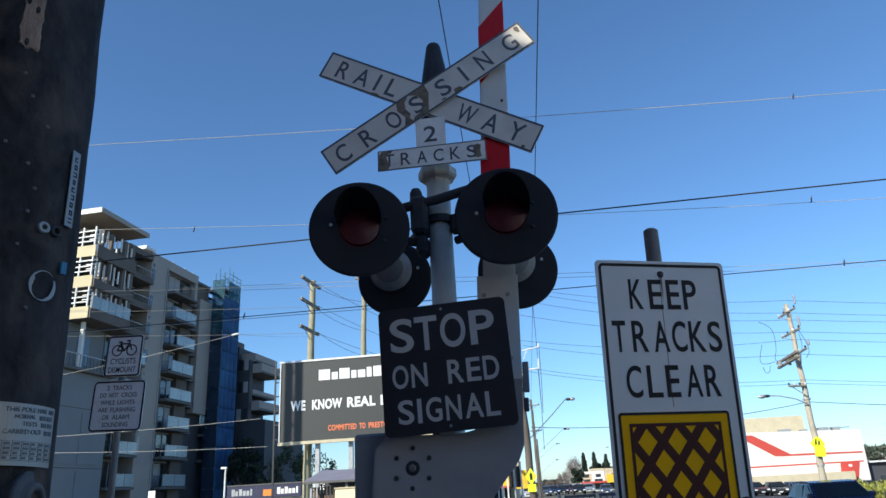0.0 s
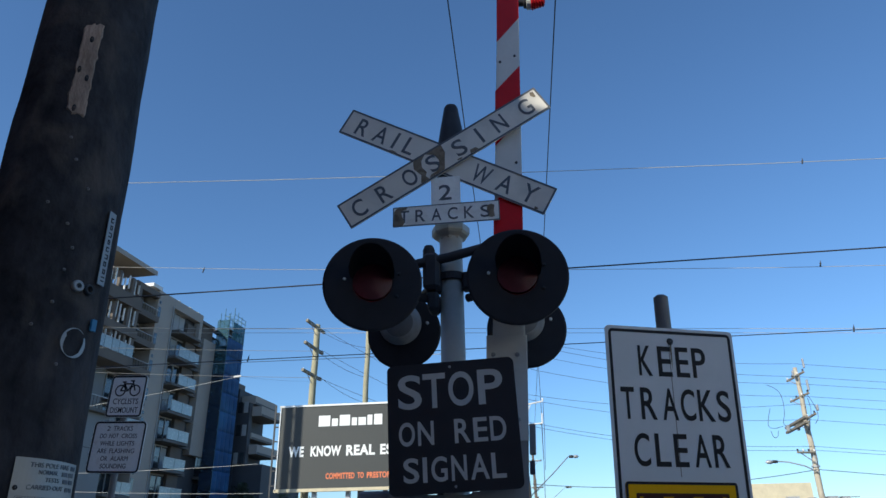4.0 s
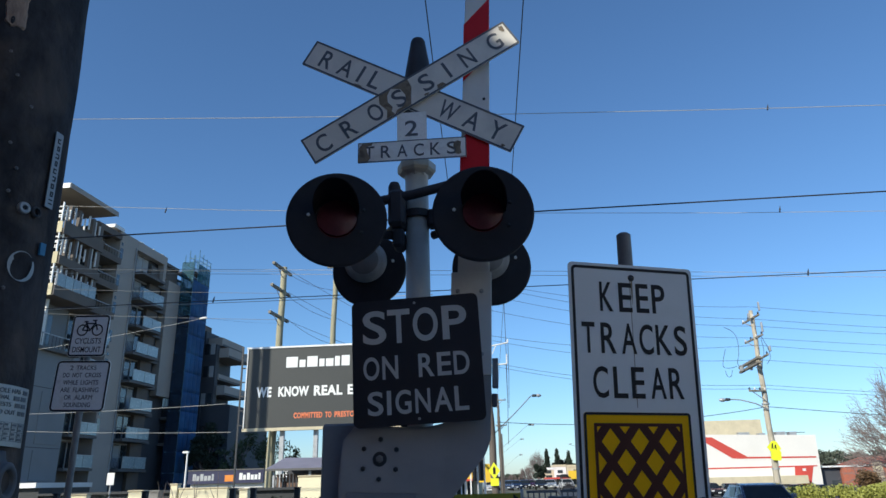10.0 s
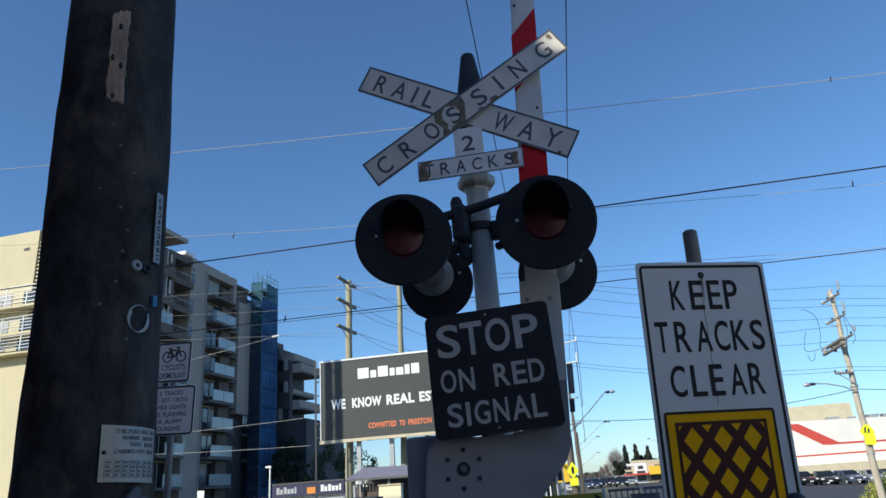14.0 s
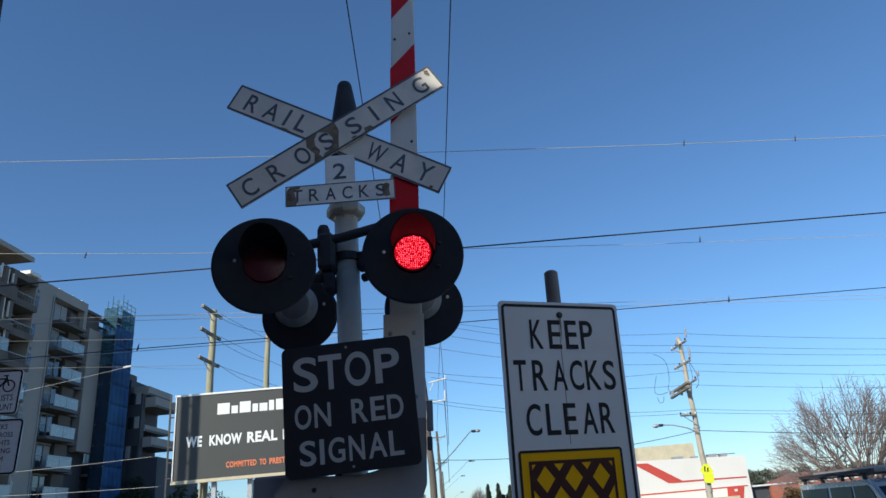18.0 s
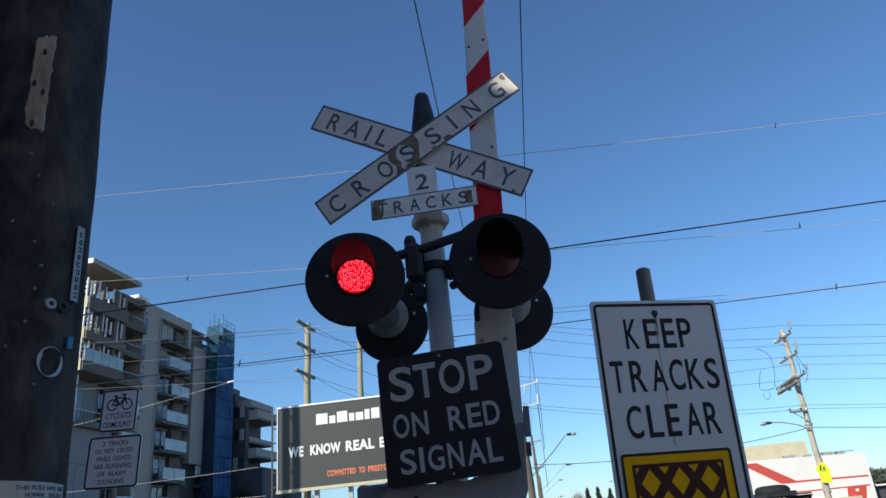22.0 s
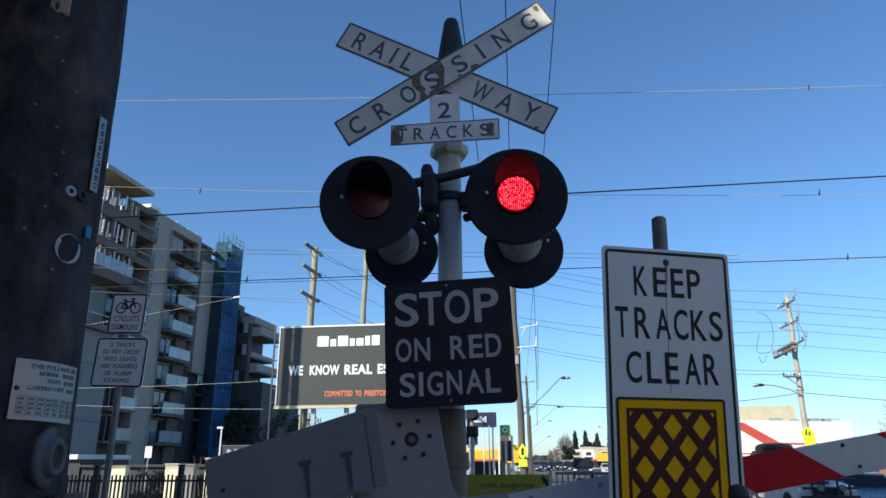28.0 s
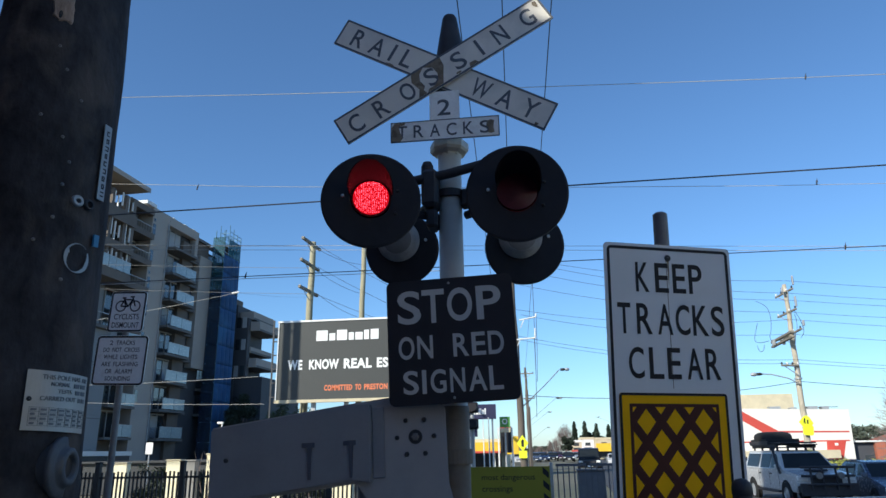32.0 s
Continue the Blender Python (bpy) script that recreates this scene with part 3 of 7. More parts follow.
                for i in range(n + 1):
                    a = radians(12 + 156 * i / n)
                    d = 0.05 + 0.2 * math.sin(a) ** 0.55 if k else 0.0
                    row.append(hood.verts.new((r * (1.03 if k else 1) * math.cos(a), r * (1.03 if k else 1) * math.sin(a), d)))
                rows.append(row)
        for a, b in ((0, 2), (1, 3), (2, 3)):
            for i in range(n):
                hood.faces.new((rows[a][i], rows[a][i + 1], rows[b][i + 1], rows[b][i]))
        bmesh.ops.recalc_face_normals(hood, faces=hood.faces[:])
        part("hood", hood, M_HOODIN, disc, "black lamp hood", Matrix.Rotation(radians(0 if x < 0 else -13), 4, "Z"))
        for a in (172, 330, 20):
            part("screw", lathe([(0.001, 0.01), (0.007, 0.009), (0.009, 0.0)], 8, m=Matrix.Translation((0.142 * math.cos(radians(a)), 0.142 * math.sin(radians(a)), 0.003))), M_WHITE if a == 172 else M_DARKGREY, disc)
        # insert: lit face towards +z of its own space, unlit red lens on the other face
        bmi = lathe([(0.001, 0.0), (0.0994, 0.0), (0.0994, -0.012), (0.0994, 0.012)], 40)
        ins = part("lamp_insert", bmi, M_DARK, disc, "round lamp insert that turns between lit and unlit faces", Matrix.Translation((0, 0.012, -0.015)))
        part("unlit_lens", lathe([(0.099, -0.012), (0.07, -0.022), (0.035, -0.028), (0.001, -0.03)], 40), M_LENS_OFF, ins, "dark red unlit lens", smooth=True)
        bml = bmesh.new()
        led = random.Random(5)
        for i in range(-9, 10):
            for j in range(-9, 10):
                px, pz = i * 0.0096 + led.uniform(-0.0015, 0.0015), j * 0.0096 + led.uniform(-0.0015, 0.0015)
                if math.hypot(px, pz) > 0.086 or led.random() < 0.22:
                    continue
                bmesh.ops.create_cone(bml, cap_ends=True, segments=6, radius1=led.choice((0.0014, 0.0018, 0.0022, 0.0032)), radius2=0.0012, depth=0.006, matrix=Matrix.Translation((px, pz, 0.016)))
        part("led_lens", bml, M_LEDHOT, ins, "glowing red light-emitting diodes")
        part("lit_face", lathe([(0.09, 0.0125), (0.001, 0.013)], 40), M_LED, ins, "glowing red lamp face")
        inserts.append(ins)
    # lamps that face the other way
    for x, z, r in ((-0.372, 2.84, 0.232), (0.388, 2.82, 0.242)):
        m = Matrix.Translation((x, 0.55, z)) @ Matrix.Rotation(radians(90), 4, "X")
        disc = part("lamp_disc", lathe([(0.001, 0.006), (0.12, 0.006), (r - 0.012, 0.002), (r, -0.004), (r, -0.014), (0.001, -0.014)], 56), M_HOOD, S, "round black disc of a lamp turned away", m)
        # pale cup and offset dull centre paint the light on the dome's upper rim
        part("lamp_cup", lathe([(0.132, 0.0), (0.134, 0.02), (0.122, 0.03), (0.118, 0.06), (0.1, 0.085), (0.06, 0.1), (0.001, 0.103)], 36, m=Matrix.Translation((-0.02, 0.05, 0))), M_CUPPALE, disc, "domed back of the lamp, pale for its lit rim", smooth=True)
        part("cup_centre", lathe([(0.088, 0.092), (0.07, 0.1), (0.04, 0.108), (0.001, 0.11)], 28, m=Matrix.Translation((-0.014, 0.034, 0))), M_CUP, disc, "dull grey centre that leaves the pale rim", smooth=True)
        part("hood", lathe([(0.108, -0.014), (0.112, -0.2)], 24), M_DARK, disc)
        part("screw", lathe([(0.001, 0.02), (0.008, 0.017), (0.01, 0.0)], 8, m=Matrix.Translation((0.15, 0.05, 0.003))), M_WHITE, disc)
    # stop sign
    m = Matrix.Translation((0.012, -0.19, 2.143)) @ Matrix.Rotation(radians(-2), 4, "Y")
    stop = part("stop_on_red_sign", prism(round_rect(0.628, 0.612, 0.03), -0.004, 0.003), M_BLACK, S, "black square sign STOP ON RED SIGNAL in white", m)
    for z, h, row in ((0.169, 0.168, (("S", -0.202, 0.117), ("T", -0.081, 0.112), ("O", 0.05, 0.124), ("P", 0.193, 0.121))),
                      (-0.031, 0.112, (("O", -0.222, 0.078), ("N", -0.13, 0.077), ("R", 0.045, 0.076), ("E", 0.131, 0.067), ("D", 0.215, 0.076))),
                      (-0.198, 0.113, (("S", -0.206, 0.075), ("I", -0.141, 0.021), ("G", -0.073, 0.076), ("N", 0.02, 0.072), ("A", 0.116, 0.086), ("L", 0.204, 0.066)))):
        for w, x, wid in row:
            lettering("letter", w, x, z, wid, h, -0.0042, M_LETTER, stop, "white letter " + w, 0.016)
    for dz in (0.2, -0.2):
        part("sign_bracket", box(-0.09, 0.09, -0.187, -0.06, 2.143 + dz - 0.02, 2.143 + dz + 0.02, 0.004), M_STEEL, S)
    for dz in (0.28, -0.28):
        part("bolt", lathe([(0.001, 0.006), (0.006, 0.005), (0.007, 0.0)], 8, m=Matrix.Translation((0, -0.004, dz)) @ Matrix.Rotation(radians(90), 4, "X")), M_STEEL, stop)
    return inserts


INSERTS = crossing_signal()


# ---- boom gate ----
HUB = Vector((-0.18, 3.2, 1.69))


def boom_gate():
    G = thing("boom_gate", "boom gate with grey mechanism, counterweight and red and white arm", "boom gate", pose(HUB.x, HUB.y, 0))
    part("mechanism_housing", box(-0.3, 0.16, 0.14, 0.62, 0.55, 1.6, 0.02), M_GATEBLUE, G, "blue-grey steel mechanism cabinet")
    part("housing_door", box(-0.27, 0.1, 0.125, 0.139, 0.6, 1.5, 0.006), M_GATEBLUE, G)
    part("pedestal", cyl((0, 0.38, 0), (0, 0.38, 0.55), 0.12, 0.12, 20), M_MAST, G)
    part("side_plate", box(-0.3, 0.02, 0.05, 0.075, 1.2, 1.865, 0.012), M_GATEBLUE, G, "blue-grey painted side plate")
    part("shaft", cyl((0, 0.002, 1.69), (0, 0.3, 1.69), 0.045, 0.045, 20), M_STEEL, G)
    # the arm: x along the boom, -z towards its lower edge
    poly = [(-1.03, 0.1), (-1.035, -0.27), (-0.3, -0.2), (-0.215, -0.31), (0.03, -0.5), (0.1, -0.525), (0.62, -0.53), (0.62, -0.335), (0.17, -0.3), (0.15, -0.22), (0.15, 0.13), (0.08, 0.185), (-0.1, 0.195), (-0.32, 0.175)]
    arm = part("gate_arm", prism(poly, -0.012, 0.0, 0.004), M_GATE, G, "grey counterweight arm that carries the boom", Matrix.Translation((0, 0, 1.69)))
    part("counterweight", prism([(-1.02, 0.09), (-1.02, -0.255), (-0.3, -0.185), (-0.215, -0.2), (-0.212, 0.165), (-0.32, 0.168)], -0.05, -0.012, 0.006), M_GATEBLUE, arm, "blue-grey counterweight plate")
    part("hub_plate", prism([(-0.15, 0.175), (-0.15, -0.28), (-0.12, -0.3), (0.14, -0.32), (0.145, -0.02), (0.13, 0.13), (0.07, 0.175), (-0.1, 0.185)], -0.016, -0.012, 0.0015), M_GATE, arm, "light grey bolted hub plate")
    for i in range(6):
        a = radians(60 * i)
        part("bolt", lathe([(0.001, 0.012), (0.009, 0.011), (0.0125, 0.0)], 6, m=Matrix.Translation((0.09 * math.cos(a), -0.016, 0.09 * math.sin(a))) @ Matrix.Rotation(radians(90), 4, "X")), M_DARKGREY, arm)
    part("joint_strip", box(-0.21, -0.152, -0.022, -0.0125, -0.18, 0.15, 0.003), M_GATEBLUE, arm, "narrow upright joint plate")
    part("hub_washer", lathe([(0.016, 0.004), (0.032, 0.004), (0.034, 0.0)], 24, m=Matrix.Translation((0, -0.016, 0)) @ Matrix.Rotation(radians(90), 4, "X")), M_DARKGREY, arm)
    part("hub_nut", lathe([(0.001, 0.018), (0.012, 0.018), (0.018, 0.014), (0.019, 0.004)], 6, m=Matrix.Translation((0, -0.016, 0)) @ Matrix.Rotation(radians(90), 4, "X")), M_CUP, arm)
    for x in (-0.515, -0.31):
        part("slot_bolt", prism([(x - 0.035, 0.0), (x + 0.025, 0.0), (x + 0.025, -0.022), (x + 0.012, -0.022), (x + 0.006, -0.17), (x - 0.006, -0.17), (x - 0.01, -0.022), (x - 0.035, -0.022)], -0.058, -0.05), M_SLOT, arm, "dark adjusting bolt")
    part("bolt", lathe([(0.001, 0.012), (0.009, 0.011), (0.012, 0.0)], 6, m=Matrix.Translation((-0.935, -0.05, -0.06)) @ Matrix.Rotation(radians(90), 4, "X")), M_DARKGREY, arm)
    # boom: a tapered hollow blade
    L0, L1 = 0.35, 6.6

    def edge(u):
        k = (u - L0) / (L1 - L0)
        return -0.348 - 0.08 * k, -0.52 + 0.004 * k
    boom = bmesh.new()
    for u in (L0, L1):
        t, b = edge(u)
        for y in (0.0, 0.04):
            for z in (t, b):
                boom.verts.new((u, y, z))
    bv = list(boom.verts)
    for q in ((0, 1, 3, 2), (4, 6, 7, 5), (0, 4, 5, 1), (2, 3, 7, 6), (0, 2, 6, 4), (1, 5, 7, 3)):
        boom.faces.new([bv[k] for k in q])
    bmesh.ops.recalc_face_normals(boom, faces=boom.faces[:])
    bmesh.ops.bevel(boom, geom=boom.edges[:], offset=0.006, segments=2, affect="EDGES")
    part("boom", boom, M_BOOM, arm, "long white tapered boom")
    u = 1.3
    while u < 6.3:
        t0, b0 = edge(u)
        sk = 0.18
        for y0, y1 in ((-0.0018, -0.0003), (0.0403, 0.0418)):
            part("red_stripe", prism([(u + 0.0, t0), (u + 0.385, t0), (u + 0.385 + sk, b0), (u + sk, b0)], y0, y1), M_RED, arm, "red diagonal stripe")
        for du in (0.6, 0.64):
            part("bolt", lathe([(0.001, 0.008), (0.007, 0.007), (0.009, 0.0)], 6, m=Matrix.Translation((u + du, -0.0005, t0 - 0.03 if du < 0.62 else b0 + 0.03)) @ Matrix.Rotation(radians(90), 4, "X")), M_DARKGREY, arm)
        u += 0.755
    part("boom_shoe", box(0.4, 0.92, -0.02, -0.0135, -0.53, -0.325, 0.002), M_BOOM, arm, "bolted steel boom shoe")
    for x in (0.5, 0.82):
        for z in (-0.36, -0.48):
            part("bolt", lathe([(0.001, 0.012), (0.01, 0.011), (0.013, 0.0)], 6, m=Matrix.Translation((x, -0.02, z)) @ Matrix.Rotation(radians(90), 4, "X")), M_STEEL, arm)
    part("side_lug", box(0.34, 0.48, -0.03, 0.03, -0.562, -0.532, 0.004), M_GATEBLUE, arm, "blue-grey steel lug")
    part("side_lug", box(0.25, 0.31, -0.03, 0.03, -0.556, -0.531, 0.004), M_SLOT, arm)
    for u in (3.13, 4.9, 6.4):
        b0 = edge(u)[1]
        mm = Matrix.Translation((u, 0.02, b0)) @ Matrix.Rotation(radians(180), 4, "X")
        lp = part("boom_lamp", lathe([(0.001, 0.0), (0.022, 0.0), (0.022, 0.03), (0.036, 0.035), (0.036, 0.055), (0.001, 0.055)], 18), M_DARK, arm, "small boom lamp with a ribbed red lens", mm)
        part("lamp_ring", lathe([(0.037, 0.05), (0.046, 0.052), (0.046, 0.078), (0.037, 0.08)], 18), M_BOOM, lp, "cream lamp ring")
        ribs = [(0.04, 0.08)]
        for k in range(5):
            ribs += [(0.05 - 0.004 * k, 0.084 + 0.017 * k), (0.05 - 0.004 * k, 0.092 + 0.017 * k), (0.043 - 0.004 * k, 0.097 + 0.017 * k)]
        part("lamp_lens", lathe(ribs + [(0.001, 0.17)], 18), M_RED, lp, "ribbed red lens")
    return arm


ARM = boom_gate()


# ---- keep tracks clear sign ----
def keep_clear():
    K = thing("keep_tracks_clear_sign", "white KEEP TRACKS CLEAR sign with yellow hatched panel on a post", "road sign", pose(0.983, 3.112, -0.009, 4.5, 0, 19.6))
    part("post", lathe([(0.034, -0.05), (0.034, 2.6), (0.033, 2.68), (0.02, 2.69), (0.001, 2.692)], 20, m=Matrix.Translation((-0.012, 0.05, 0))), M_CUP, K, "dull grey steel pipe post", smooth=False)
    m = Matrix.Translation((-0.017, 0, 1.86)) @ Matrix.Rotation(radians(0.6), 4, "Y")
    face = part("sign_face", prism(round_rect(0.628, 1.32, 0.02, cx=-0.0065), -0.002, 0.003), M_KSIGN, K, "white sign face with black border", m)
    part("border", ring_frame(0.601, 1.293, 0.022, 0.013, -0.0035, -0.0022, -0.0065, 0), M_INK, face)
    part("rust_streak", prism([(-0.014, 0.6), (-0.004, 0.6), (-0.006, 0.52), (-0.01, 0.47), (-0.013, 0.54)], -0.0026, -0.0021), M_RUST, face, "thin rust streak under the bolt")
    part("seam", box(-0.02, -0.0165, -0.0026, -0.0021, 0.02, 0.6), M_CUP, face, "thin grey seam down the face")
    for z, h, row in ((0.508, 0.134, (("K", -0.132, 0.064), ("E", -0.037, 0.066), ("E", 0.049, 0.064), ("P", 0.131, 0.067))),
                      (0.321, 0.136, (("T", -0.229, 0.062), ("R", -0.1325, 0.073), ("A", -0.032, 0.073), ("C", 0.055, 0.069), ("K", 0.143, 0.077), ("S", 0.229, 0.064))),
                      (0.128, 0.136, (("C", -0.181, 0.072), ("L", -0.086, 0.068), ("E", 0.0, 0.064), ("A", 0.099, 0.075), ("R", 0.19, 0.072)))):
        for w, x, wid in row:
            lettering("letter", w, x - 0.008, z, wid, h, -0.0023, M_INK, face, "black letter " + w, 0.01)
    px, pz, pw, ph = -0.021, -0.256, 0.516, 0.512
    pan = part("hatched_panel", prism(round_rect(pw, ph, 0.015, cx=px, cz=pz), -0.0055, -0.0024), M_YELLOW, face, "yellow panel with dark cross hatching")
    part("panel_border", ring_frame(pw, ph, 0.015, 0.011, -0.007, -0.0057, px, pz), M_INK, pan)
    part("hatch_border", ring_frame(pw - 0.09, ph - 0.09, 0.004, 0.014, -0.007, -0.0057, px, pz), M_HATCH, pan)
    hw = (pw - 0.112) / 2
    slope, step, bw = 1.256, 0.172, 0.0385
    half = bw / 2 * math.hypot(1, slope)
    for sgn in (1, -1):
        for k in range(-5, 5):
            c = k * step + 0.135 + step / 2
            # band round the line z = sgn * slope * x + c, cut to the square
            poly = [(-hw, sgn * -slope * hw + c - half), (hw, sgn * slope * hw + c - half), (hw, sgn * slope * hw + c + half), (-hw, sgn * -slope * hw + c + half)]
            for lim, up in ((hw, 1), (-hw, -1)):
                cut = []
                for p, q in zip(poly, poly[1:] + poly[:1]):
                    pin, qin = (lim - p[1]) * up >= 0, (lim - q[1]) * up >= 0
                    if pin:
                        cut.append(p)
                    if pin != qin:
                        f = (lim - p[1]) / (q[1] - p[1])
                        cut.append((p[0] + f * (q[0] - p[0]), lim))
                poly = cut
                if len(poly) < 3:
                    break
            if len(poly) < 3:
                continue
            y0, y1 = (-0.0072, -0.006) if sgn > 0 else (-0.0069, -0.0058)
            part("hatch_bar", prism([(px + x, pz + z) for x, z in poly], y0, y1), M_HATCH, pan)
    part("bolt", lathe([(0.001, 0.01), (0.012, 0.008), (0.016, 0.0)], 10, m=Matrix.Translation((-0.01, -0.002, 0.6)) @ Matrix.Rotation(radians(90), 4, "X")), M_DARKGREY, face)
    for z in (0.55, -0.2, -0.6):
        part("bracket", box(-0.05, 0.05, 0.003, 0.09, z - 0.02, z + 0.02, 0.004), M_STEEL, face)


keep_clear()


# ---- timber pole beside the footpath ----
PX, PY = -0.5593, 1.0514


def timber_pole():
    T = thing("timber_power_pole", "dark stained timber power pole with labels beside the footpath", "power pole", pose(PX, PY, 0, -0.445, -1.446, 0))
    prof = [(0.001, 0), (0.155, 0), (0.146, 0.8), (0.1285, 1.5), (0.1262, 1.9), (0.1268, 2.25), (0.128, 2.36), (0.1285, 2.44), (0.1262, 2.56), (0.1245, 2.8), (0.119, 3.6), (0.11, 6.5), (0.1, 9.2), (0.001, 9.22)]
    fine = []
    for (r0, z0), (r1, z1) in zip(prof, prof[1:]):
        k = max(1, int((z1 - z0) / 0.06)) if z1 < 4 else 3
        fine += [(r0 + (r1 - r0) * i / k, z0 + (z1 - z0) * i / k) for i in range(k)]
    bm = lathe(fine + [prof[-1]], 48)
    for v in bm.verts:
        r = math.hypot(v.co.x, v.co.y)
        if r > 0.01:
            a = math.atan2(v.co.y, v.co.x)
            d = 0.005 * noise.noise((math.cos(a) * 2, math.sin(a) * 2, v.co.z * 1.6)) + 0.0035 * noise.noise((math.cos(a) * 9, math.sin(a) * 9, v.co.z * 5)) + 0.002 * noise.noise((math.cos(a) * 22, math.sin(a) * 22, v.co.z * 14))
            v.co.x += math.cos(a) * d
            v.co.y += math.sin(a) * d
    part("trunk", bm, M_TIMBER, T, "dark stained round timber", smooth=True)
    return T, prof


POLE, POLE_PROFILE = timber_pole()


# ---- fittings on the timber pole ----
def on_pole(az, z, lift=0.0):
    """A pose on the pole's skin: x along the girth, y inwards, z up."""
    r = 0.0
    for (r0, z0), (r1, z1) in zip(POLE_PROFILE, POLE_PROFILE[1:]):
        if z0 <= z <= z1 and z1 > z0:
            r = r0 + (r1 - r0) * (z - z0) / (z1 - z0)
    a = radians(az)
    return Matrix.Translation(((r + lift) * math.cos(a), (r + lift) * math.sin(a), z)) @ Matrix.Rotation(a + math.pi / 2, 4, "Z")


def wrap(az0, az1, z0, z1, lift, thick, shear=0.0, n=12, rough=0.0):
    """A plate that hugs the pole."""
    bm = bmesh.new()
    cols = []
    for i in range(n + 1):
        k = i / n
        col = []
        for z in (z0 + shear * k, z1 + shear * k):
            for d in (lift, lift + thick):
                j = rough * noise.noise((k * 9, z * 30, 3))
                m = on_pole(az0 + (az1 - az0) * k, z, d)
                col.append(bm.verts.new(m.translation + Vector((0, 0, j))))
        cols.append(col)
    for a, b in zip(cols, cols[1:]):
        for q in ((1, 3), (3, 2), (2, 0), (0, 1)):
            bm.faces.new((a[q[0]], a[q[1]], b[q[1]], b[q[0]]))
    bm.faces.new((cols[0][0], cols[0][1], cols[0][3], cols[0][2]))
    bm.faces.new((cols[-1][0], cols[-1][2], cols[-1][3], cols[-1][1]))
    bmesh.ops.recalc_face_normals(bm, faces=bm.faces[:])
    return bm


def pole_fittings():
    plate = part("inspection_plate", wrap(-43.5, 11, 1.661, 1.767, 0.006, 0.002, -0.0045, 16), M_LABEL, POLE, "bent aluminium inspection plate with printed table")
    # first words can be read, the rest are bars
    def words(body, a0, a1, z, h):
        cu = lettering("lettering", body, 0, 0, 1.0, h, 0, M_GREYEDGE, plate, bold=0.002)
        for v in cu.data.vertices:
            k = v.co.x + 0.5
            m = on_pole(a0 + (a1 - a0) * k, z + v.co.z, 0.0086 - v.co.y * 0.4)
            v.co = m.translation
    words("THIS POLE HAS", -33, 0, 1.7545, 0.0085)
    words("NORMAL", -26, -10, 1.7425, 0.0075)
    words("TESTS", -20, -8, 1.73, 0.0075)
    words("CARRIED OUT", -33, -3, 1.7165, 0.008)
    for a0, a1, z in ((3, 9.5, 1.754), (-6, 9, 1.742), (-4, 9.5, 1.7295), (0, 9.5, 1.716)):
        for k in range(2):
            w = (a1 - a0) / 2
            part("print_bar", wrap(a0 + k * w, a0 + k * w + w * 0.8, z - 0.004, z + 0.0035, 0.0082, 0.0006, n=2), M_GREYEDGE, plate)
    for r in range(5):
        part("table_line", wrap(-39.5, 9.5, 1.6688 + r * 0.008, 1.6694 + r * 0.008, 0.0082, 0.0005, -0.003, n=10), M_GREYEDGE, plate)
    for c in range(8):
        part("table_line", wrap(-39.5 + c * 7, -39.25 + c * 7, 1.6686 - 0.0004 * c, 1.7008 - 0.0004 * c, 0.0082, 0.0005, n=1), M_GREYEDGE, plate)
    rng = random.Random(4)
    for r in range(4):
        for c in range(7):
            w = rng.uniform(2.8, 5.0)
            part("print_bar", wrap(-38.4 + c * 7, -38.4 + w + c * 7, 1.6708 + r * 0.008 - 0.0004 * c, 1.6748 + r * 0.008 - 0.0004 * c, 0.0082, 0.0005, n=2), M_GREYEDGE, plate)
    part("nail", lathe([(0.001, 0.003), (0.0035, 0.002), (0.0045, 0.0)], 8, m=on_pole(-40.3, 1.715, 0.008) @ Matrix.Rotation(radians(90), 4, "X")), M_DARKGREY, plate)
    strip = part("number_strip", wrap(-4.6, 5.4, 2.123, 2.293, 0.004, 0.002, 0.001, 4), M_LABEL, POLE, "pale vertical number strip")
    for k in range(9):
        z = 2.131 + k * 0.0172
        a0, a1 = -1.6 + (k % 2) * 0.5, 3.0 - (k % 3) * 0.4
        for b0, b1, c0, c1 in ((a0, a1, 0.0, 0.0026), (a0, a1, 0.0084, 0.011)) + (((a0, a0 + 1.2, 0.0026, 0.0084),) if k % 3 else ()) + (((a1 - 1.2, a1, 0.0026, 0.0084),) if k % 4 else ()):
            part("print_bar", wrap(b0, b1, z + c0, z + c1, 0.0062, 0.0006, 0.001, 1), M_INK, strip)
    def washer(az, z, r, hole, material, name, label, sx=1.0):
        m = on_pole(az, z, 0.0) @ Matrix.Rotation(radians(90), 4, "X") @ Matrix.Diagonal((sx, 1, 1, 1))
        return part(name, lathe([(hole, 0.004), (hole + 0.001, 0.0085), (r - 0.002, 0.0085), (r, 0.006), (r, 0.0)], 22, m=m), material, POLE, label, smooth=False)
    w = washer(-23, 2.103, 0.0122, 0.0045, M_LABEL, "round_tag", "small round silver tag")
    part("tag_hole", cyl((0, 0, 0), (0, 0, 0.004), 0.0042, 0.0042, 12), M_INK, w, m=on_pole(-23, 2.103, 0.003) @ Matrix.Rotation(radians(90), 4, "X"))
    washer(-12, 2.103, 0.0115, 0.006, M_DARKGREY, "round_tag", "dull round tag")
    # half-peeled round sticker
    ring = bmesh.new()
    for i in range(30):
        a0, a1 = radians(50 + i * 11.4), radians(50 + (i + 1) * 11.4)
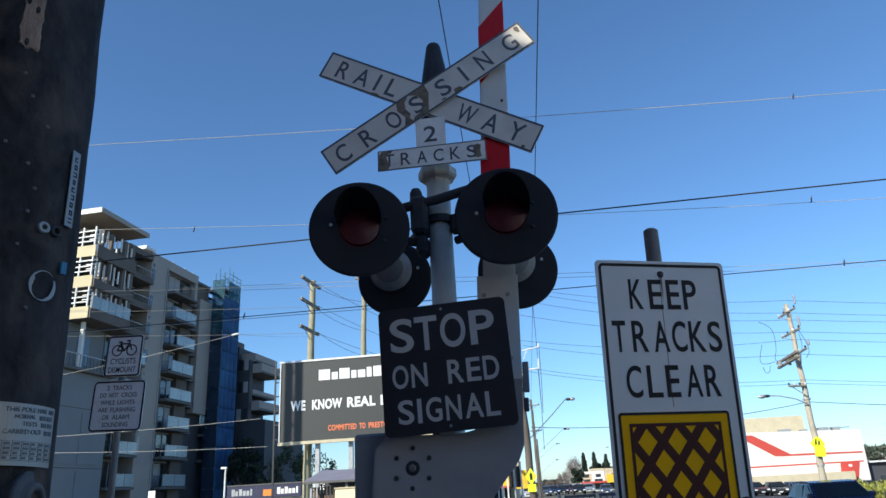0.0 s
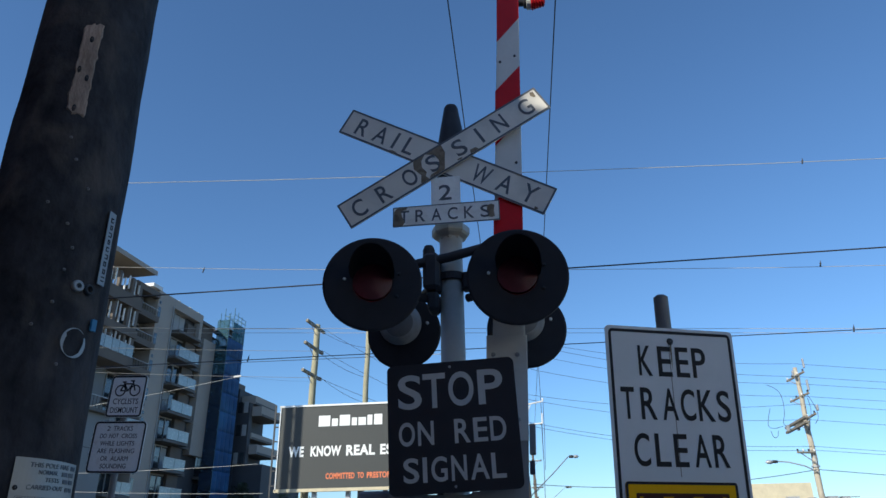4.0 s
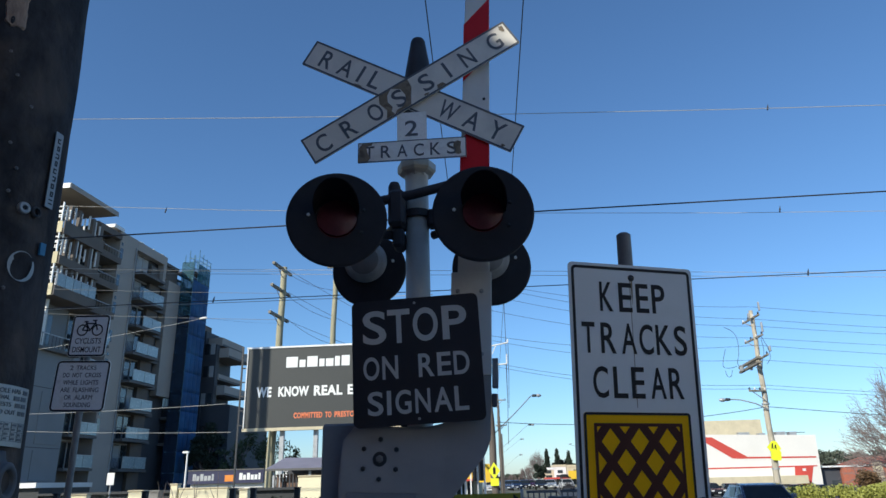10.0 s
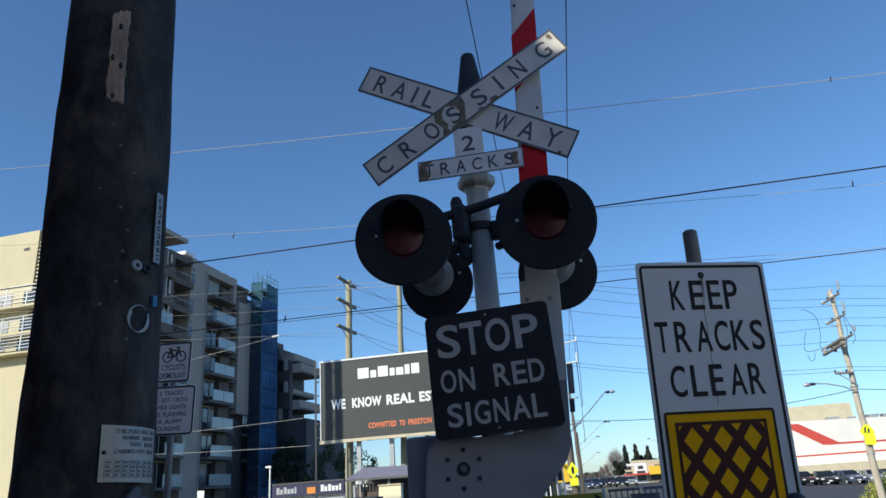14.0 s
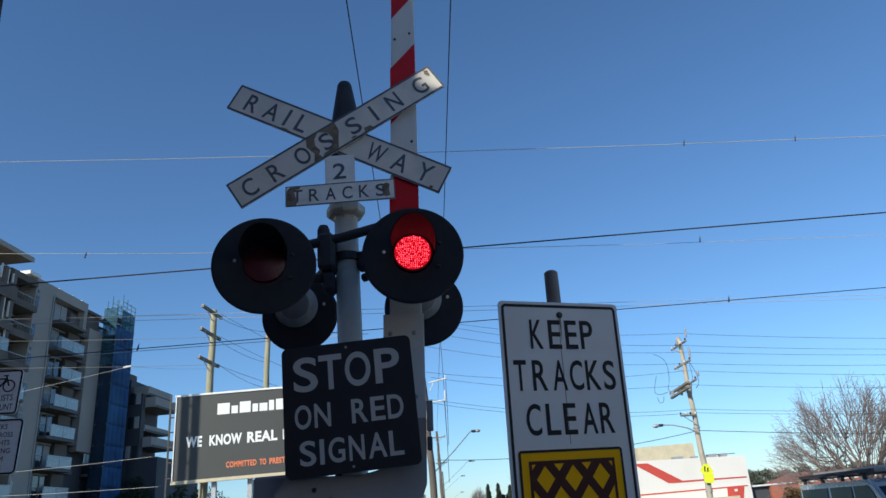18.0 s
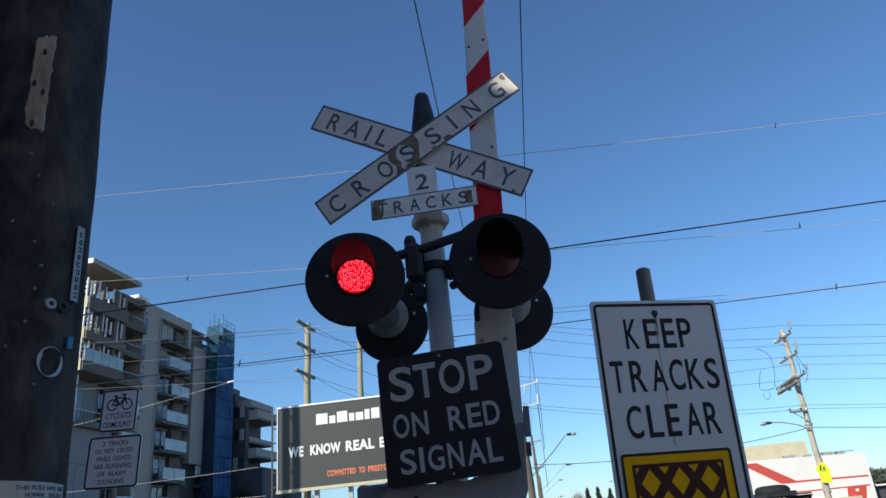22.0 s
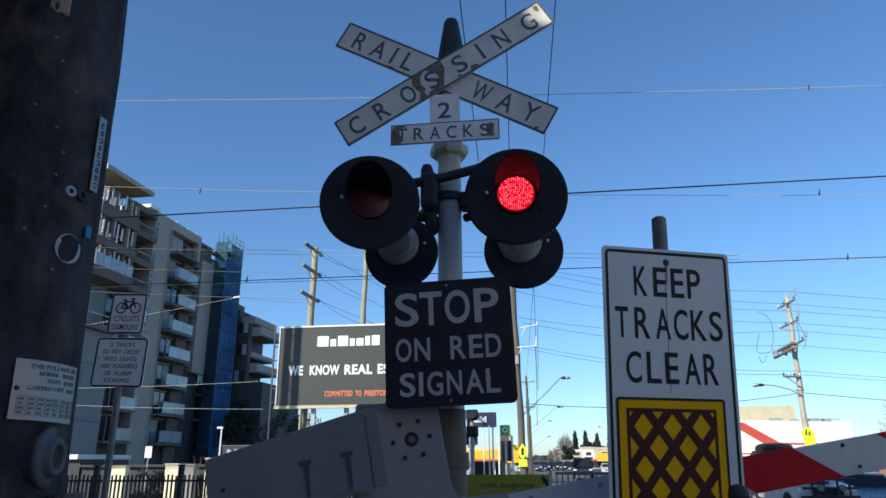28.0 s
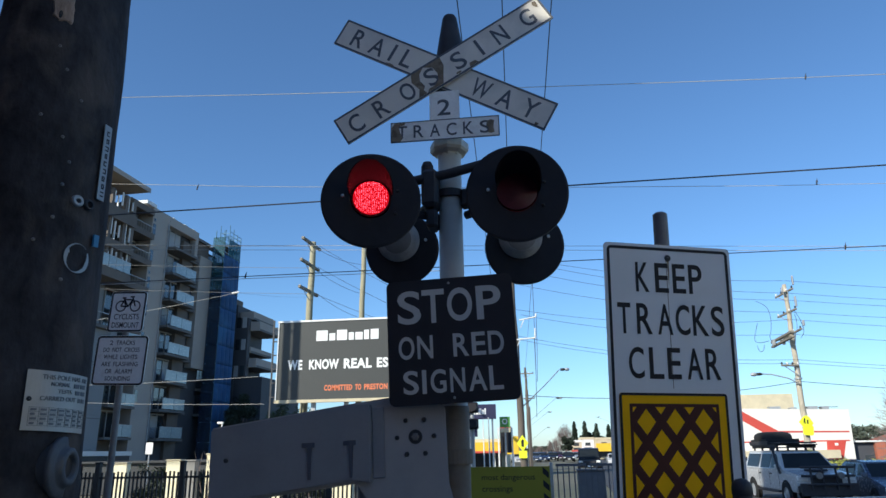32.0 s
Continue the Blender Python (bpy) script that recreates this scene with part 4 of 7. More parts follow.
        wd0, wd1 = [0.0006 + 0.0105 * abs(math.cos(a + 0.45)) ** 1.6 * (0.75 + 0.25 * noise.noise((a * 4, 1, 2))) * (1 if math.sin(a) < 0.55 else 0.35) for a in (a0, a1)]
        pts = []
        for a, rr in ((a0, 0.03), (a1, 0.03), (a1, 0.03 - wd1), (a0, 0.03 - wd0)):
            m = on_pole(-17 + math.degrees(rr * 0.9 * math.cos(a) / 0.13), 1.987 + rr * math.sin(a), 0.0055)
            pts.append(ring.verts.new(m.translation))
        ring.faces.new(pts)
    r = bmesh.ops.extrude_face_region(ring, geom=ring.faces[:])
    bmesh.ops.translate(ring, verts=[g for g in r["geom"] if isinstance(g, bmesh.types.BMVert)], vec=(0.0008, -0.0012, 0))
    part("peeled_sticker", ring, M_LABEL, POLE, "torn ring of a round white sticker")
    part("blue_tag", wrap(-2.8, 3.8, 2.021, 2.046, 0.004, 0.004, 0.002, 3), M_BLUE, POLE, "small blue plastic tag")
    # bare patch with ragged edges, split off in long slivers
    raw = bmesh.new()
    rows = []
    nz, na = 26, 8
    for i in range(nz + 1):
        k = i / nz
        z = 2.482 + 0.262 * k
        e0 = -65.5 + 2.2 * noise.noise((k * 6, 1, 0)) + 1.6 * noise.noise((k * 19, 4, 0)) + (5.0 if k < 0.06 else 0)
        e1 = -45.5 + 1.8 * noise.noise((k * 5, 7, 0)) + 1.4 * noise.noise((k * 17, 9, 0))
        row = []
        for j in range(na + 1):
            az = e0 + (e1 - e0) * j / na
            zz = z + (0.012 * noise.noise((j * 0.9, 3, 2)) + 0.02 * j / na if i == nz else 0.012 * noise.noise((j * 0.9, 8, 5)) if i == 0 else 0.02 * j / na * k)
            row.append(raw.verts.new(on_pole(az, zz, (-0.004 if j in (0, na) or i in (0, nz) else 0.0045 + 0.0015 * noise.noise((j * 1.7, k * 4, 6)))).translation))
        rows.append(row)
    for a, b in zip(rows, rows[1:]):
        for j in range(na):
            raw.faces.new((a[j], a[j + 1], b[j + 1], b[j]))
    raw = part("bare_patch", raw, M_TIMBER_RAW, POLE, "weathered bare timber patch with ragged edges")
    for z, az in ((2.505, -57), (2.59, -52), (2.61, -60), (2.7, -55)):
        part("knot", lathe([(0.001, 0.006), (0.005, 0.005), (0.008, 0.0)], 8, m=on_pole(az, z, 0.001) @ Matrix.Rotation(radians(90), 4, "X") @ Matrix.Diagonal((0.7, 1.6, 1, 1))), M_TIMBER, raw)
    # conduit cap low on the pole
    m = on_pole(-4, 1.597, 0.0) @ Matrix.Rotation(radians(15), 4, "Z") @ Matrix.Rotation(radians(90), 4, "X")
    cap = part("conduit_flange", lathe([(0.021, -0.05), (0.021, 0.013), (0.024, 0.016), (0.03, 0.016), (0.034, 0.013), (0.035, 0.005), (0.04, 0.004), (0.053, 0.003), (0.055, 0.0), (0.055, -0.006), (0.05, -0.01), (0.046, -0.03)], 40), M_FLANGE, POLE, "dull grey round conduit flange", m, smooth=True)
    part("conduit_hole", lathe([(0.0208, 0.002), (0.0202, -0.003), (0.001, -0.005)], 24), M_INK, cap, "dark bore of the conduit")
    part("conduit_pipe", tube([on_pole(0, z, 0.035).translation for z in (1.535, 1.4, 1.0, 0.5, 0.02)], 0.028, 12), M_FLANGE, POLE, "grey conduit down the pole")
    for z, az in ((2.23, -42), (2.32, -31), (2.38, -46), (2.18, -34), (2.13, -37), (2.06, -41), (1.94, -28), (2.43, -54), (2.27, -61), (2.01, -53)):
        part("nail", lathe([(0.001, 0.003), (0.0035, 0.002), (0.004, 0.0)], 6, m=on_pole(az, z, 0.001) @ Matrix.Rotation(radians(90), 4, "X")), M_CUP, POLE)


pole_fittings()


# ---- small posts and signs near by ----
def plate3(points, thick, bm=None):
    """A flat plate on coplanar points, thickened against its normal."""
    bm = bm or bmesh.new()
    vs = [Vector(p) for p in points]
    nv = (vs[1] - vs[0]).cross(vs[-1] - vs[0]).normalized()
    a, b = [bm.verts.new(v) for v in vs], [bm.verts.new(v - nv * thick) for v in vs]
    k = len(vs)
    bm.faces.new(a)
    bm.faces.new(b[::-1])
    for i in range(k):
        bm.faces.new((a[i], b[i], b[(i + 1) % k], a[(i + 1) % k]))
    return bm


bo = thing("steel_bollard", "dark grey steel post with domed cap by the kerb", "bollard", pose(1.157, 2.7, 0))
part("tube", cyl((0, 0, 0), (0, 0, 1.46), 0.034, 0.034, 20), M_DARKGREY, bo)
part("cap", lathe([(0.034, 1.44), (0.038, 1.445), (0.038, 1.465), (0.034, 1.485), (0.02, 1.498), (0.001, 1.502)], 20), M_DARKGREY, bo, smooth=True)


def cyclist_sign():
    C = thing("cyclists_dismount_sign", "white CYCLISTS DISMOUNT sign with warning plate on a post", "sign", pose(-5.02, 8.3, 0, 0, 0, 0))
    part("post", cyl((0.0, 0.05, 0), (-0.02, 0.05, 3.7), 0.042, 0.042, 14), M_CUP, C, "grey steel post")
    m1 = Matrix.Translation((0.0, 0, 3.53)) @ Matrix.Rotation(radians(2.0), 4, "Y")
    top = part("bicycle_sign", prism(round_rect(0.52, 0.56, 0.05), -0.004, 0.004), M_PLATE, C, "white sign with a black bicycle", m1)
    part("border", ring_frame(0.51, 0.55, 0.047, 0.022, -0.007, -0.0045), M_INK, top)
    for x in (-0.105, 0.105):
        part("bicycle_wheel", lathe([(0.062, 0.0), (0.062, 0.003), (0.078, 0.003), (0.078, 0.0)], 24, m=Matrix.Translation((x, -0.0045, 0.075)) @ Matrix.Rotation(radians(90), 4, "X")), M_INK, top)
    for a, b in (((-0.105, 0.075), (-0.06, 0.165)), ((-0.06, 0.165), (0.06, 0.165)), ((-0.06, 0.165), (0.0, 0.07)), ((0.0, 0.07), (0.06, 0.165)), ((-0.105, 0.075), (0.0, 0.07)), ((0.105, 0.075), (0.055, 0.2)), ((0.02, 0.205), (0.08, 0.205)), ((-0.095, 0.19), (-0.04, 0.19)), ((-0.06, 0.165), (-0.068, 0.19))):
        A, Bv = Vector((a[0], 0, a[1])), Vector((b[0], 0, b[1]))
        d = (Bv - A).normalized()
        nv = Vector((-d.z, 0, d.x)) * 0.009
        part("bicycle_frame", prism([((p + q).x, (p + q).z) for p, q in ((A, nv), (A, -nv), (Bv, -nv), (Bv, nv))], -0.0075, -0.0045), M_INK, top)
    lettering("lettering", "CYCLISTS", 0, -0.07, 0.36, 0.075, -0.0045, M_INK, top, bold=0.002)
    lettering("lettering", "DISMOUNT", 0, -0.185, 0.39, 0.075, -0.0045, M_INK, top, bold=0.002)
    m2 = Matrix.Translation((-0.02, 0, 2.87)) @ Matrix.Rotation(radians(2.0), 4, "Y")
    low = part("warning_plate", prism(round_rect(0.74, 0.66, 0.06), -0.004, 0.004), M_PLATE, C, "white plate with six lines of black words", m2)
    part("border", ring_frame(0.73, 0.65, 0.057, 0.022, -0.007, -0.0045), M_INK, low)
    for i, (w, wid) in enumerate((("2 TRACKS", 0.36), ("DO NOT CROSS", 0.52), ("WHILE LIGHTS", 0.48), ("ARE FLASHING", 0.52), ("OR ALARM", 0.38), ("SOUNDING", 0.36))):
        at = -wid / 2
        for word in w.split():
            share = wid * len(word) / len(w)
            lettering("lettering", word, at + share / 2, 0.235 - i * 0.095, share, 0.058, -0.0045, M_INK, low, bold=0.001)
            at += share + wid / len(w)
    for mm, par in ((0.12, top), (0.2, low)):
        part("bracket", box(-0.07, 0.07, 0.004, 0.06, mm - 0.02, mm + 0.02), M_STEEL, par)


cyclist_sign()


def fences():
    # dark picket fence beyond the tracks
    posts = (-14.0, -12.2, -10.35, -8.5, -6.67, -4.9, -4.49, -3.62, -2.2, -1.1)
    picket = None
    for x0, x1 in zip(posts, posts[1:]):
        Fp = thing("picket_fence", "dark steel picket fence panel beyond the tracks", "fence", pose(x0, 13.4, 0), "fence panels beyond the tracks")
        part("post", box(-0.05, 0.05, -0.05, 0.05, 0, 1.52, 0.01), M_FENCE, Fp)
        part("post_cap", box(-0.06, 0.06, -0.06, 0.06, 1.52, 1.55, 0.008), M_FENCE, Fp)
        for z in (0.3, 1.24):
            part("rail", box(0.05, x1 - x0 - 0.05, -0.02, 0.02, z - 0.02, z + 0.02), M_FENCE, Fp)
        n = int((x1 - x0 - 0.1) / 0.085)
        for k in range(n):
            mm = Matrix.Translation((0.05 + (x1 - x0 - 0.1) * (k + 0.5) / n, 0, 0.012 * math.sin(k * 1.9)))
            picket = again(picket, mm, Fp) if picket else part("picket", box(-0.014, 0.014, -0.014, 0.014, 0.12, 1.35), M_FENCE, Fp, m=mm)
    # light steel barrier with the banner
    Bn = thing("crossing_banner", "lime green banner about dangerous crossings tied to a fence", "banner", pose(-0.18, 14.0, 0, 0, 0, -1))
    ban = part("banner_sheet", prism(round_rect(1.68, 0.75, 0.01, cx=0, cz=0.955), -0.006, 0.006), M_GREEN, Bn, "lime green vinyl sheet")
    lettering("lettering", "most dangerous", 0.02, 1.12, 1.05, 0.14, -0.0065, M_INK, ban, bold=0.004)
    lettering("lettering", "crossings", -0.2, 0.9, 0.6, 0.14, -0.0065, M_INK, ban, bold=0.004)
    for k in range(3):
        z = 0.72 + k * 0.24
        part("chevron", prism([(0.7, z), (0.82, z - 0.1), (0.82, z + 0.02), (0.7, z + 0.12)], -0.0085, -0.0065), M_INK, ban)
    for x in (-0.86, 0.87):
        part("post", box(x - 0.03, x + 0.03, 0.02, 0.08, 0, 1.4, 0.006), M_STEEL, Bn)
    for i in range(2):
        Gp = thing("pedestrian_gate", "steel pedestrian gate with upright bars, darkened for shade", "gate", pose(0.78 + i * 0.66, 14.1, 0, 0, 0, -1 - 4 * i), "gates at the pedestrian crossing")
        part("frame_top", box(0, 0.6, -0.02, 0.02, 1.32, 1.37), M_GATEDARK, Gp)
        part("frame_bottom", box(0, 0.6, -0.02, 0.02, 0.15, 0.2), M_GATEDARK, Gp)
        for k in range(6):
            part("bar", box(0.02 + k * 0.11, 0.045 + k * 0.11, -0.012, 0.012, 0.0 if k in (0, 5) else 0.2, 1.32), M_GATEDARK, Gp)
    cab = thing("signal_cabinet", "grey steel signal cabinet beside the crossing", "cabinet", pose(1.94, 20.5, -0.02))
    part("body", box(-0.38, 0.38, -0.2, 0.2, 0, 1.08, 0.02), M_GATEDARK, cab)
    part("door", box(-0.34, 0.34, -0.215, -0.2, 0.08, 1.02, 0.005), M_GATEDARK, cab)
    part("roof", box(-0.4, 0.4, -0.24, 0.22, 1.082, 1.13, 0.01), M_GATEDARK, cab)


fences()


# ---- apartment building ----
def apartments():
    A = thing("apartment_building", "eight-storey grey apartment building with glass balconies and scaffold", "apartment building", STREET)
    F, Z = -39.5, [3.42 + 2.74 * k for k in range(9)]
    rng = random.Random(17)
    # core, slot and recess walls: dark colours stand in for the shade there
    part("core_wall", box(F - 30, F - 2.2, 47, 69.8, 0, Z[5] - 0.3), M_DARKWALL, A, "recessed facade wall, dark colour for its shade")
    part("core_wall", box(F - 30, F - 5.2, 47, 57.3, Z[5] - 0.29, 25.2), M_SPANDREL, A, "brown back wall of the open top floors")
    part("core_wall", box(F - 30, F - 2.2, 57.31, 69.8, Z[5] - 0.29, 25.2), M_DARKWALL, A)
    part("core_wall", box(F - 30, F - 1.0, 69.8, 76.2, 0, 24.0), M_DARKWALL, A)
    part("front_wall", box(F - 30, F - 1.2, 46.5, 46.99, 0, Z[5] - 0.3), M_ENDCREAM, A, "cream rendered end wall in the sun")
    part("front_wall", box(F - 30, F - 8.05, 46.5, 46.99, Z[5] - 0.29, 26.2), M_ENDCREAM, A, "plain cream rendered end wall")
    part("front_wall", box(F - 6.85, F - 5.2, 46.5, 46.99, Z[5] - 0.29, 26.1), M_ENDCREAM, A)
    part("slot_wall", box(F - 8.04, F - 6.86, 46.75, 46.98, Z[5] - 0.29, 25.3), M_SPANDREL, A, "slot between the cream walls, shade put into its brown")
    for k in range(12):
        part("slot_louvre", box(F - 8.04, F - 6.86, 46.62, 46.74, 21.0 + k * 0.36, 21.16 + k * 0.36), M_ENDCREAM, A)
    for z in (13.8, 11.3, 7.95):
        part("end_block", box(F - 5.9, F - 5.3, 46.15, 46.49, z - 0.5, z + 0.5), M_ENDCREAM, A, "small proud block on the end wall")
    part("end_vent", box(F - 9.5, F - 8.9, 46.46, 46.495, 24.4, 24.65), M_DARKWALL, A)
    part("precast_wall", box(F - 2.2, F, 46.7, 53.6, 0, 12.5), M_PRECAST, A, "blank grey precast wall")
    for z in (4.9, 9.6):
        part("wall_joint", box(F, F + 0.01, 46.7, 53.6, z, z + 0.05), M_DARKWALL, A)
    for y0, y1 in ((47.6, 49.8), (50.4, 53.0)):
        for z0, z1 in ((2.4, 4.7), (5.2, 9.3)):
            part("wall_panel", box(F + 0.002, F + 0.05, y0, y1, z0, z1, 0.01), M_PRECAST, A, "slightly proud precast panel")
    part("low_canopy", box(F, F + 1.2, 46.7, 54.5, 1.75, 2.05), M_WHITE, A, "pale canopy edge at the foot of the wall")
    # the grey blade with small slot windows
    part("precast_wall", box(F - 2.2, F, 57.8, 60.8, 0, 25.9), M_RENDER, A, "grey precast wall blade")
    part("blade_cap", box(F - 2.6, F + 0.03, 56.6, 58.2, 25.9, 26.25), M_WHITE, A, "white capping on the blade")
    for k in range(1, 8):
        part("slot_window", box(F + 0.002, F + 0.03, 57.95, 58.4, Z[k] + 0.5, Z[k] + 1.6), M_WINDOW, A)
        if k % 2:
            part("slot_window", box(F + 0.002, F + 0.03, 58.05, 58.3, Z[k] + 1.9, Z[k] + 2.2), M_WINDOW, A)
    part("downpipe", cyl((F + 0.08, 60.55, 2.0), (F + 0.08, 60.55, 25.0), 0.07, 0.07, 8), M_CURTAIN, A, "pale downpipe")
    # the grey pier beside the scaffold
    part("precast_wall", box(F - 2.2, F - 0.02, 67.3, 69.85, 10.9, 23.5), M_RENDER, A, "grey precast pier")
    part("core_return", box(F - 2.19, F - 0.9, 67.3, 69.79, 0, 10.88), M_DARKWALL, A)
    part("core_return", box(F - 2.19, F - 0.5, 67.5, 69.79, 23.55, 25.3), M_SPANDREL, A)
    part("roof_slab", box(F - 12, F + 1.5, 47.9, 54.7, 26.15, 26.5), M_SOFFIT, A, "thin overhanging roof, beige for light from below")
    part("roof_slab_edge", box(F + 1.505, F + 1.56, 47.85, 54.75, 26.1, 26.55), M_RENDER, A)
    part("roof", box(F - 29, F - 0.2, 60.8, 69.6, 25.2, 25.5), M_SLAB, A)
    part("roof", box(F - 29, F - 0.4, 54.75, 57.75, 25.2, 25.45), M_SLAB, A)
    part("recess_parapet", box(F - 0.39, F + 0.2, 53.9, 57.75, 24.9, 25.5), M_SPANDREL, A, "brown rendered parapet")
    # white on this edge alone stands in for sunlight on the slab's end
    part("roof_slab_edge", box(F - 12, F + 1.5, 47.8, 47.89, 26.1, 26.55), M_WHITE, A, "roof edge coloured white for the sun on it")
    part("penthouse_wall", box(F - 12, F - 5.2, 46.99, 54.6, 25.2, 26.18), M_SPANDREL, A)

    def balustrade(parent, x, y0, y1, z, n, shade=M_BALGLASS):
        w = (y1 - y0) / n
        for i in range(n):
            part("glass_panel", box(x - 0.02, x + 0.02, y0 + i * w + 0.03, y0 + (i + 1) * w - 0.03, z + 0.06, z + 1.06), shade, parent)
            part("baluster", box(x - 0.05, x - 0.021, y0 + i * w - 0.02, y0 + i * w + 0.02, z, z + 1.1), M_STEEL, parent)
        part("handrail", box(x - 0.04, x + 0.04, y0, y1, z + 1.06, z + 1.12), M_STEEL, parent)

    def glazing(parent, y0, y1, z, n, x=F - 2.19, tall=2.2):
        """Sliding doors: dark panes or drawn pale curtains in pale frames."""
        w = (y1 - y0) / n
        for i in range(n):
            drawn = rng.random() < 0.35
            part("window_pane", box(x, x + 0.03, y0 + i * w + 0.06, y0 + (i + 1) * w - 0.06, z + 0.1, z + tall), M_CURTAIN if drawn else M_WINDOW, parent)
            part("window_mullion", box(x, x + 0.09, y0 + i * w - 0.05, y0 + i * w + 0.05, z, z + tall + 0.1), M_CURTAIN, parent)
        part("window_head", box(x, x + 0.1, y0, y1, z + tall + 0.1, z + tall + 0.22), M_CURTAIN, parent)

    # near bay: three open floors, brown spandrels, dark piers, narrow white fins that catch the sun
    for k in (5, 6, 7):
        b = part("balcony", box(F - 5.2, F + 1.03, 48.5, 53.8, Z[k] - 0.28, Z[k]), M_SPANDREL, A, "long open floor")
        if k == 5:
            part("slab_edge", box(F + 1.04, F + 1.15, 48.4, 53.8, Z[k] - 0.3, Z[k] + 0.55), M_SPANDREL, b)
            balustrade(b, F + 1.1, 48.6, 53.7, Z[k] + 0.55, 5)
        else:
            low, high = (-0.35, 0.4) if k == 6 else (-0.4, 0.75)
            part("spandrel", box(F + 1.04, F + 1.15, 48.4, 53.8, Z[k] + low, Z[k] + high), M_SPANDREL, b, "brown rendered spandrel")
        glazing(b, 48.8, 53.6, Z[k], 5, F - 5.19)
        for y, w in ((49.2, 0.2), (50.3, 0.3), (52.2, 0.35), (53.3, 0.45)):
            part("pier", box(F + 0.65, F + 0.95, y, y + w, Z[k] + 0.01, Z[k] + 2.4), M_SPANDREL, b, "brown rendered pier")
        for i, y in enumerate((48.7, 49.1, 49.75, 50.6, 51.1, 51.7, 52.6, 53.2)):
            z0 = Z[k] + 0.02 + (1.1 if k == 7 else 0.8) * (i % 2)
            part("white_fin", box(F + 0.86, F + 1.0, y - 0.04, y + 0.04, z0, Z[k] + 2.42 - 0.22 * ((i + k) % 3)), M_WHITE, b, "narrow white painted fin")
        for i in range(3):
            part("louvre", box(F + 0.1, F + 0.95, 48.5, 48.58, Z[k] + 1.3 + i * 0.4, Z[k] + 1.38 + i * 0.4), M_WHITE, b)
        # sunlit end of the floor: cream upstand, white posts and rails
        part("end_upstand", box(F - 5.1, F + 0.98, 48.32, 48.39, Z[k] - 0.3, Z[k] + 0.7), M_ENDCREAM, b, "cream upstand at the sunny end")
        for x in (F + 0.75, F - 0.45, F - 1.7, F - 3.0, F - 4.4):
            part("end_post", box(x, x + 0.1, 48.3, 48.44, Z[k] + 0.71, Z[k] + 2.42), M_WHITE, b, "white painted post")
        for z in (1.05, 1.5, 2.0):
            part("end_rail", box(F - 4.4, F + 0.75, 48.33, 48.4, Z[k] + z, Z[k] + z + 0.1), M_WHITE, b)
        part("soffit_beam", box(F - 5.1, F + 0.6, 50.0, 50.25, Z[k] + 2.2, Z[k] + 2.45), M_SPANDREL, b)
    # the set-back floor above the blank wall
    st = part("balcony", box(F - 2.19, F + 0.5, 46.2, 53.6, Z[4] - 1.85, Z[4] - 1.6), M_SLAB, A, "set-back floor with a plain rail")
    part("back_wall", box(F - 2.19, F - 1.2, 46.8, 53.6, 12.8, Z[5] - 0.3), M_PRECAST, st, "grey wall behind the rail")
    for y0, y1 in ((47.6, 48.9), (50.2, 51.7)):
        part("window_pane", box(F - 1.195, F - 1.15, y0, y1, 13.0, 15.9), M_WINDOW, st)
        part("window_mullion", box(F - 1.15, F - 1.08, (y0 + y1) / 2 - 0.05, (y0 + y1) / 2 + 0.05, 13.0, 15.9), M_CURTAIN, st)
    for i in range(18):
        part("rail_bar", box(F + 0.42, F + 0.45, 46.3 + i * 0.42, 46.33 + i * 0.42, 12.8, 13.8), M_DARKGREY, st)
    part("handrail", box(F + 0.4, F + 0.47, 46.2, 53.6, 13.8, 13.87), M_STEEL, st)
    for y in (46.9, 49.3):
        part("white_fin", box(F - 0.3, F, y, y + 0.25, 12.8, Z[5] - 0.35), M_WHITE, st)
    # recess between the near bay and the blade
    part("recess_wall", box(F - 2.19, F - 1.6, 53.85, 57.75, 0, 25.15), M_SPANDREL, A, "brown recess wall, its shade put into the colour")
    for k in range(0, 8):
        b = part("balcony", box(F - 1.59, F + 0.35, 53.9, 57.75, Z[k] - 0.22, Z[k]), M_SLAB, A, "small concrete balcony")
        if k >= 5:
            part("upstand", box(F + 0.3, F + 0.42, 53.9, 57.75, Z[k] - 0.25, Z[k] + 0.35), M_SPANDREL, b, "brown rendered upstand")
            part("handrail", box(F + 0.33, F + 0.38, 53.9, 57.75, Z[k] + 0.95, Z[k] + 1.0), M_STEEL, b)
            for i in range(9):
                part("rail_bar", box(F + 0.34, F + 0.36, 54.1 + i * 0.42, 54.13 + i * 0.42, Z[k] + 0.35, Z[k] + 0.95), M_DARKGREY, b)
        else:
            balustrade(b, F + 0.3, 54.9, 57.7, Z[k] + 0.0, 2)
        glazing(b, 54.2, 57.6, Z[k], 3, F - 1.59)
    # middle bay: balconies with glass panels before pale sliding doors
    part("window_bay", box(F - 2.19, F - 0.8, 60.82, 67.28, 0, 25.15), M_DARKWALL, A, "dark window bay")
    part("bay_pier", box(F - 0.79, F - 0.45, 64.4, 66.4, 0, 24.4), M_SPANDREL, A, "brown rendered pier between the doors")
    for k in range(0, 8):
        b = part("balcony", box(F - 0.79, F + 0.85, 60.85, 65.4, Z[k] - 0.24, Z[k]), M_SLAB, A, "concrete balcony with glass panels")
        glazing(b, 61.0, 64.2, Z[k], 3, F - 0.79)
        if k < 7:
            balustrade(b, F + 0.82, 62.0 if k == 5 else 61.4, 65.3, Z[k], 2)
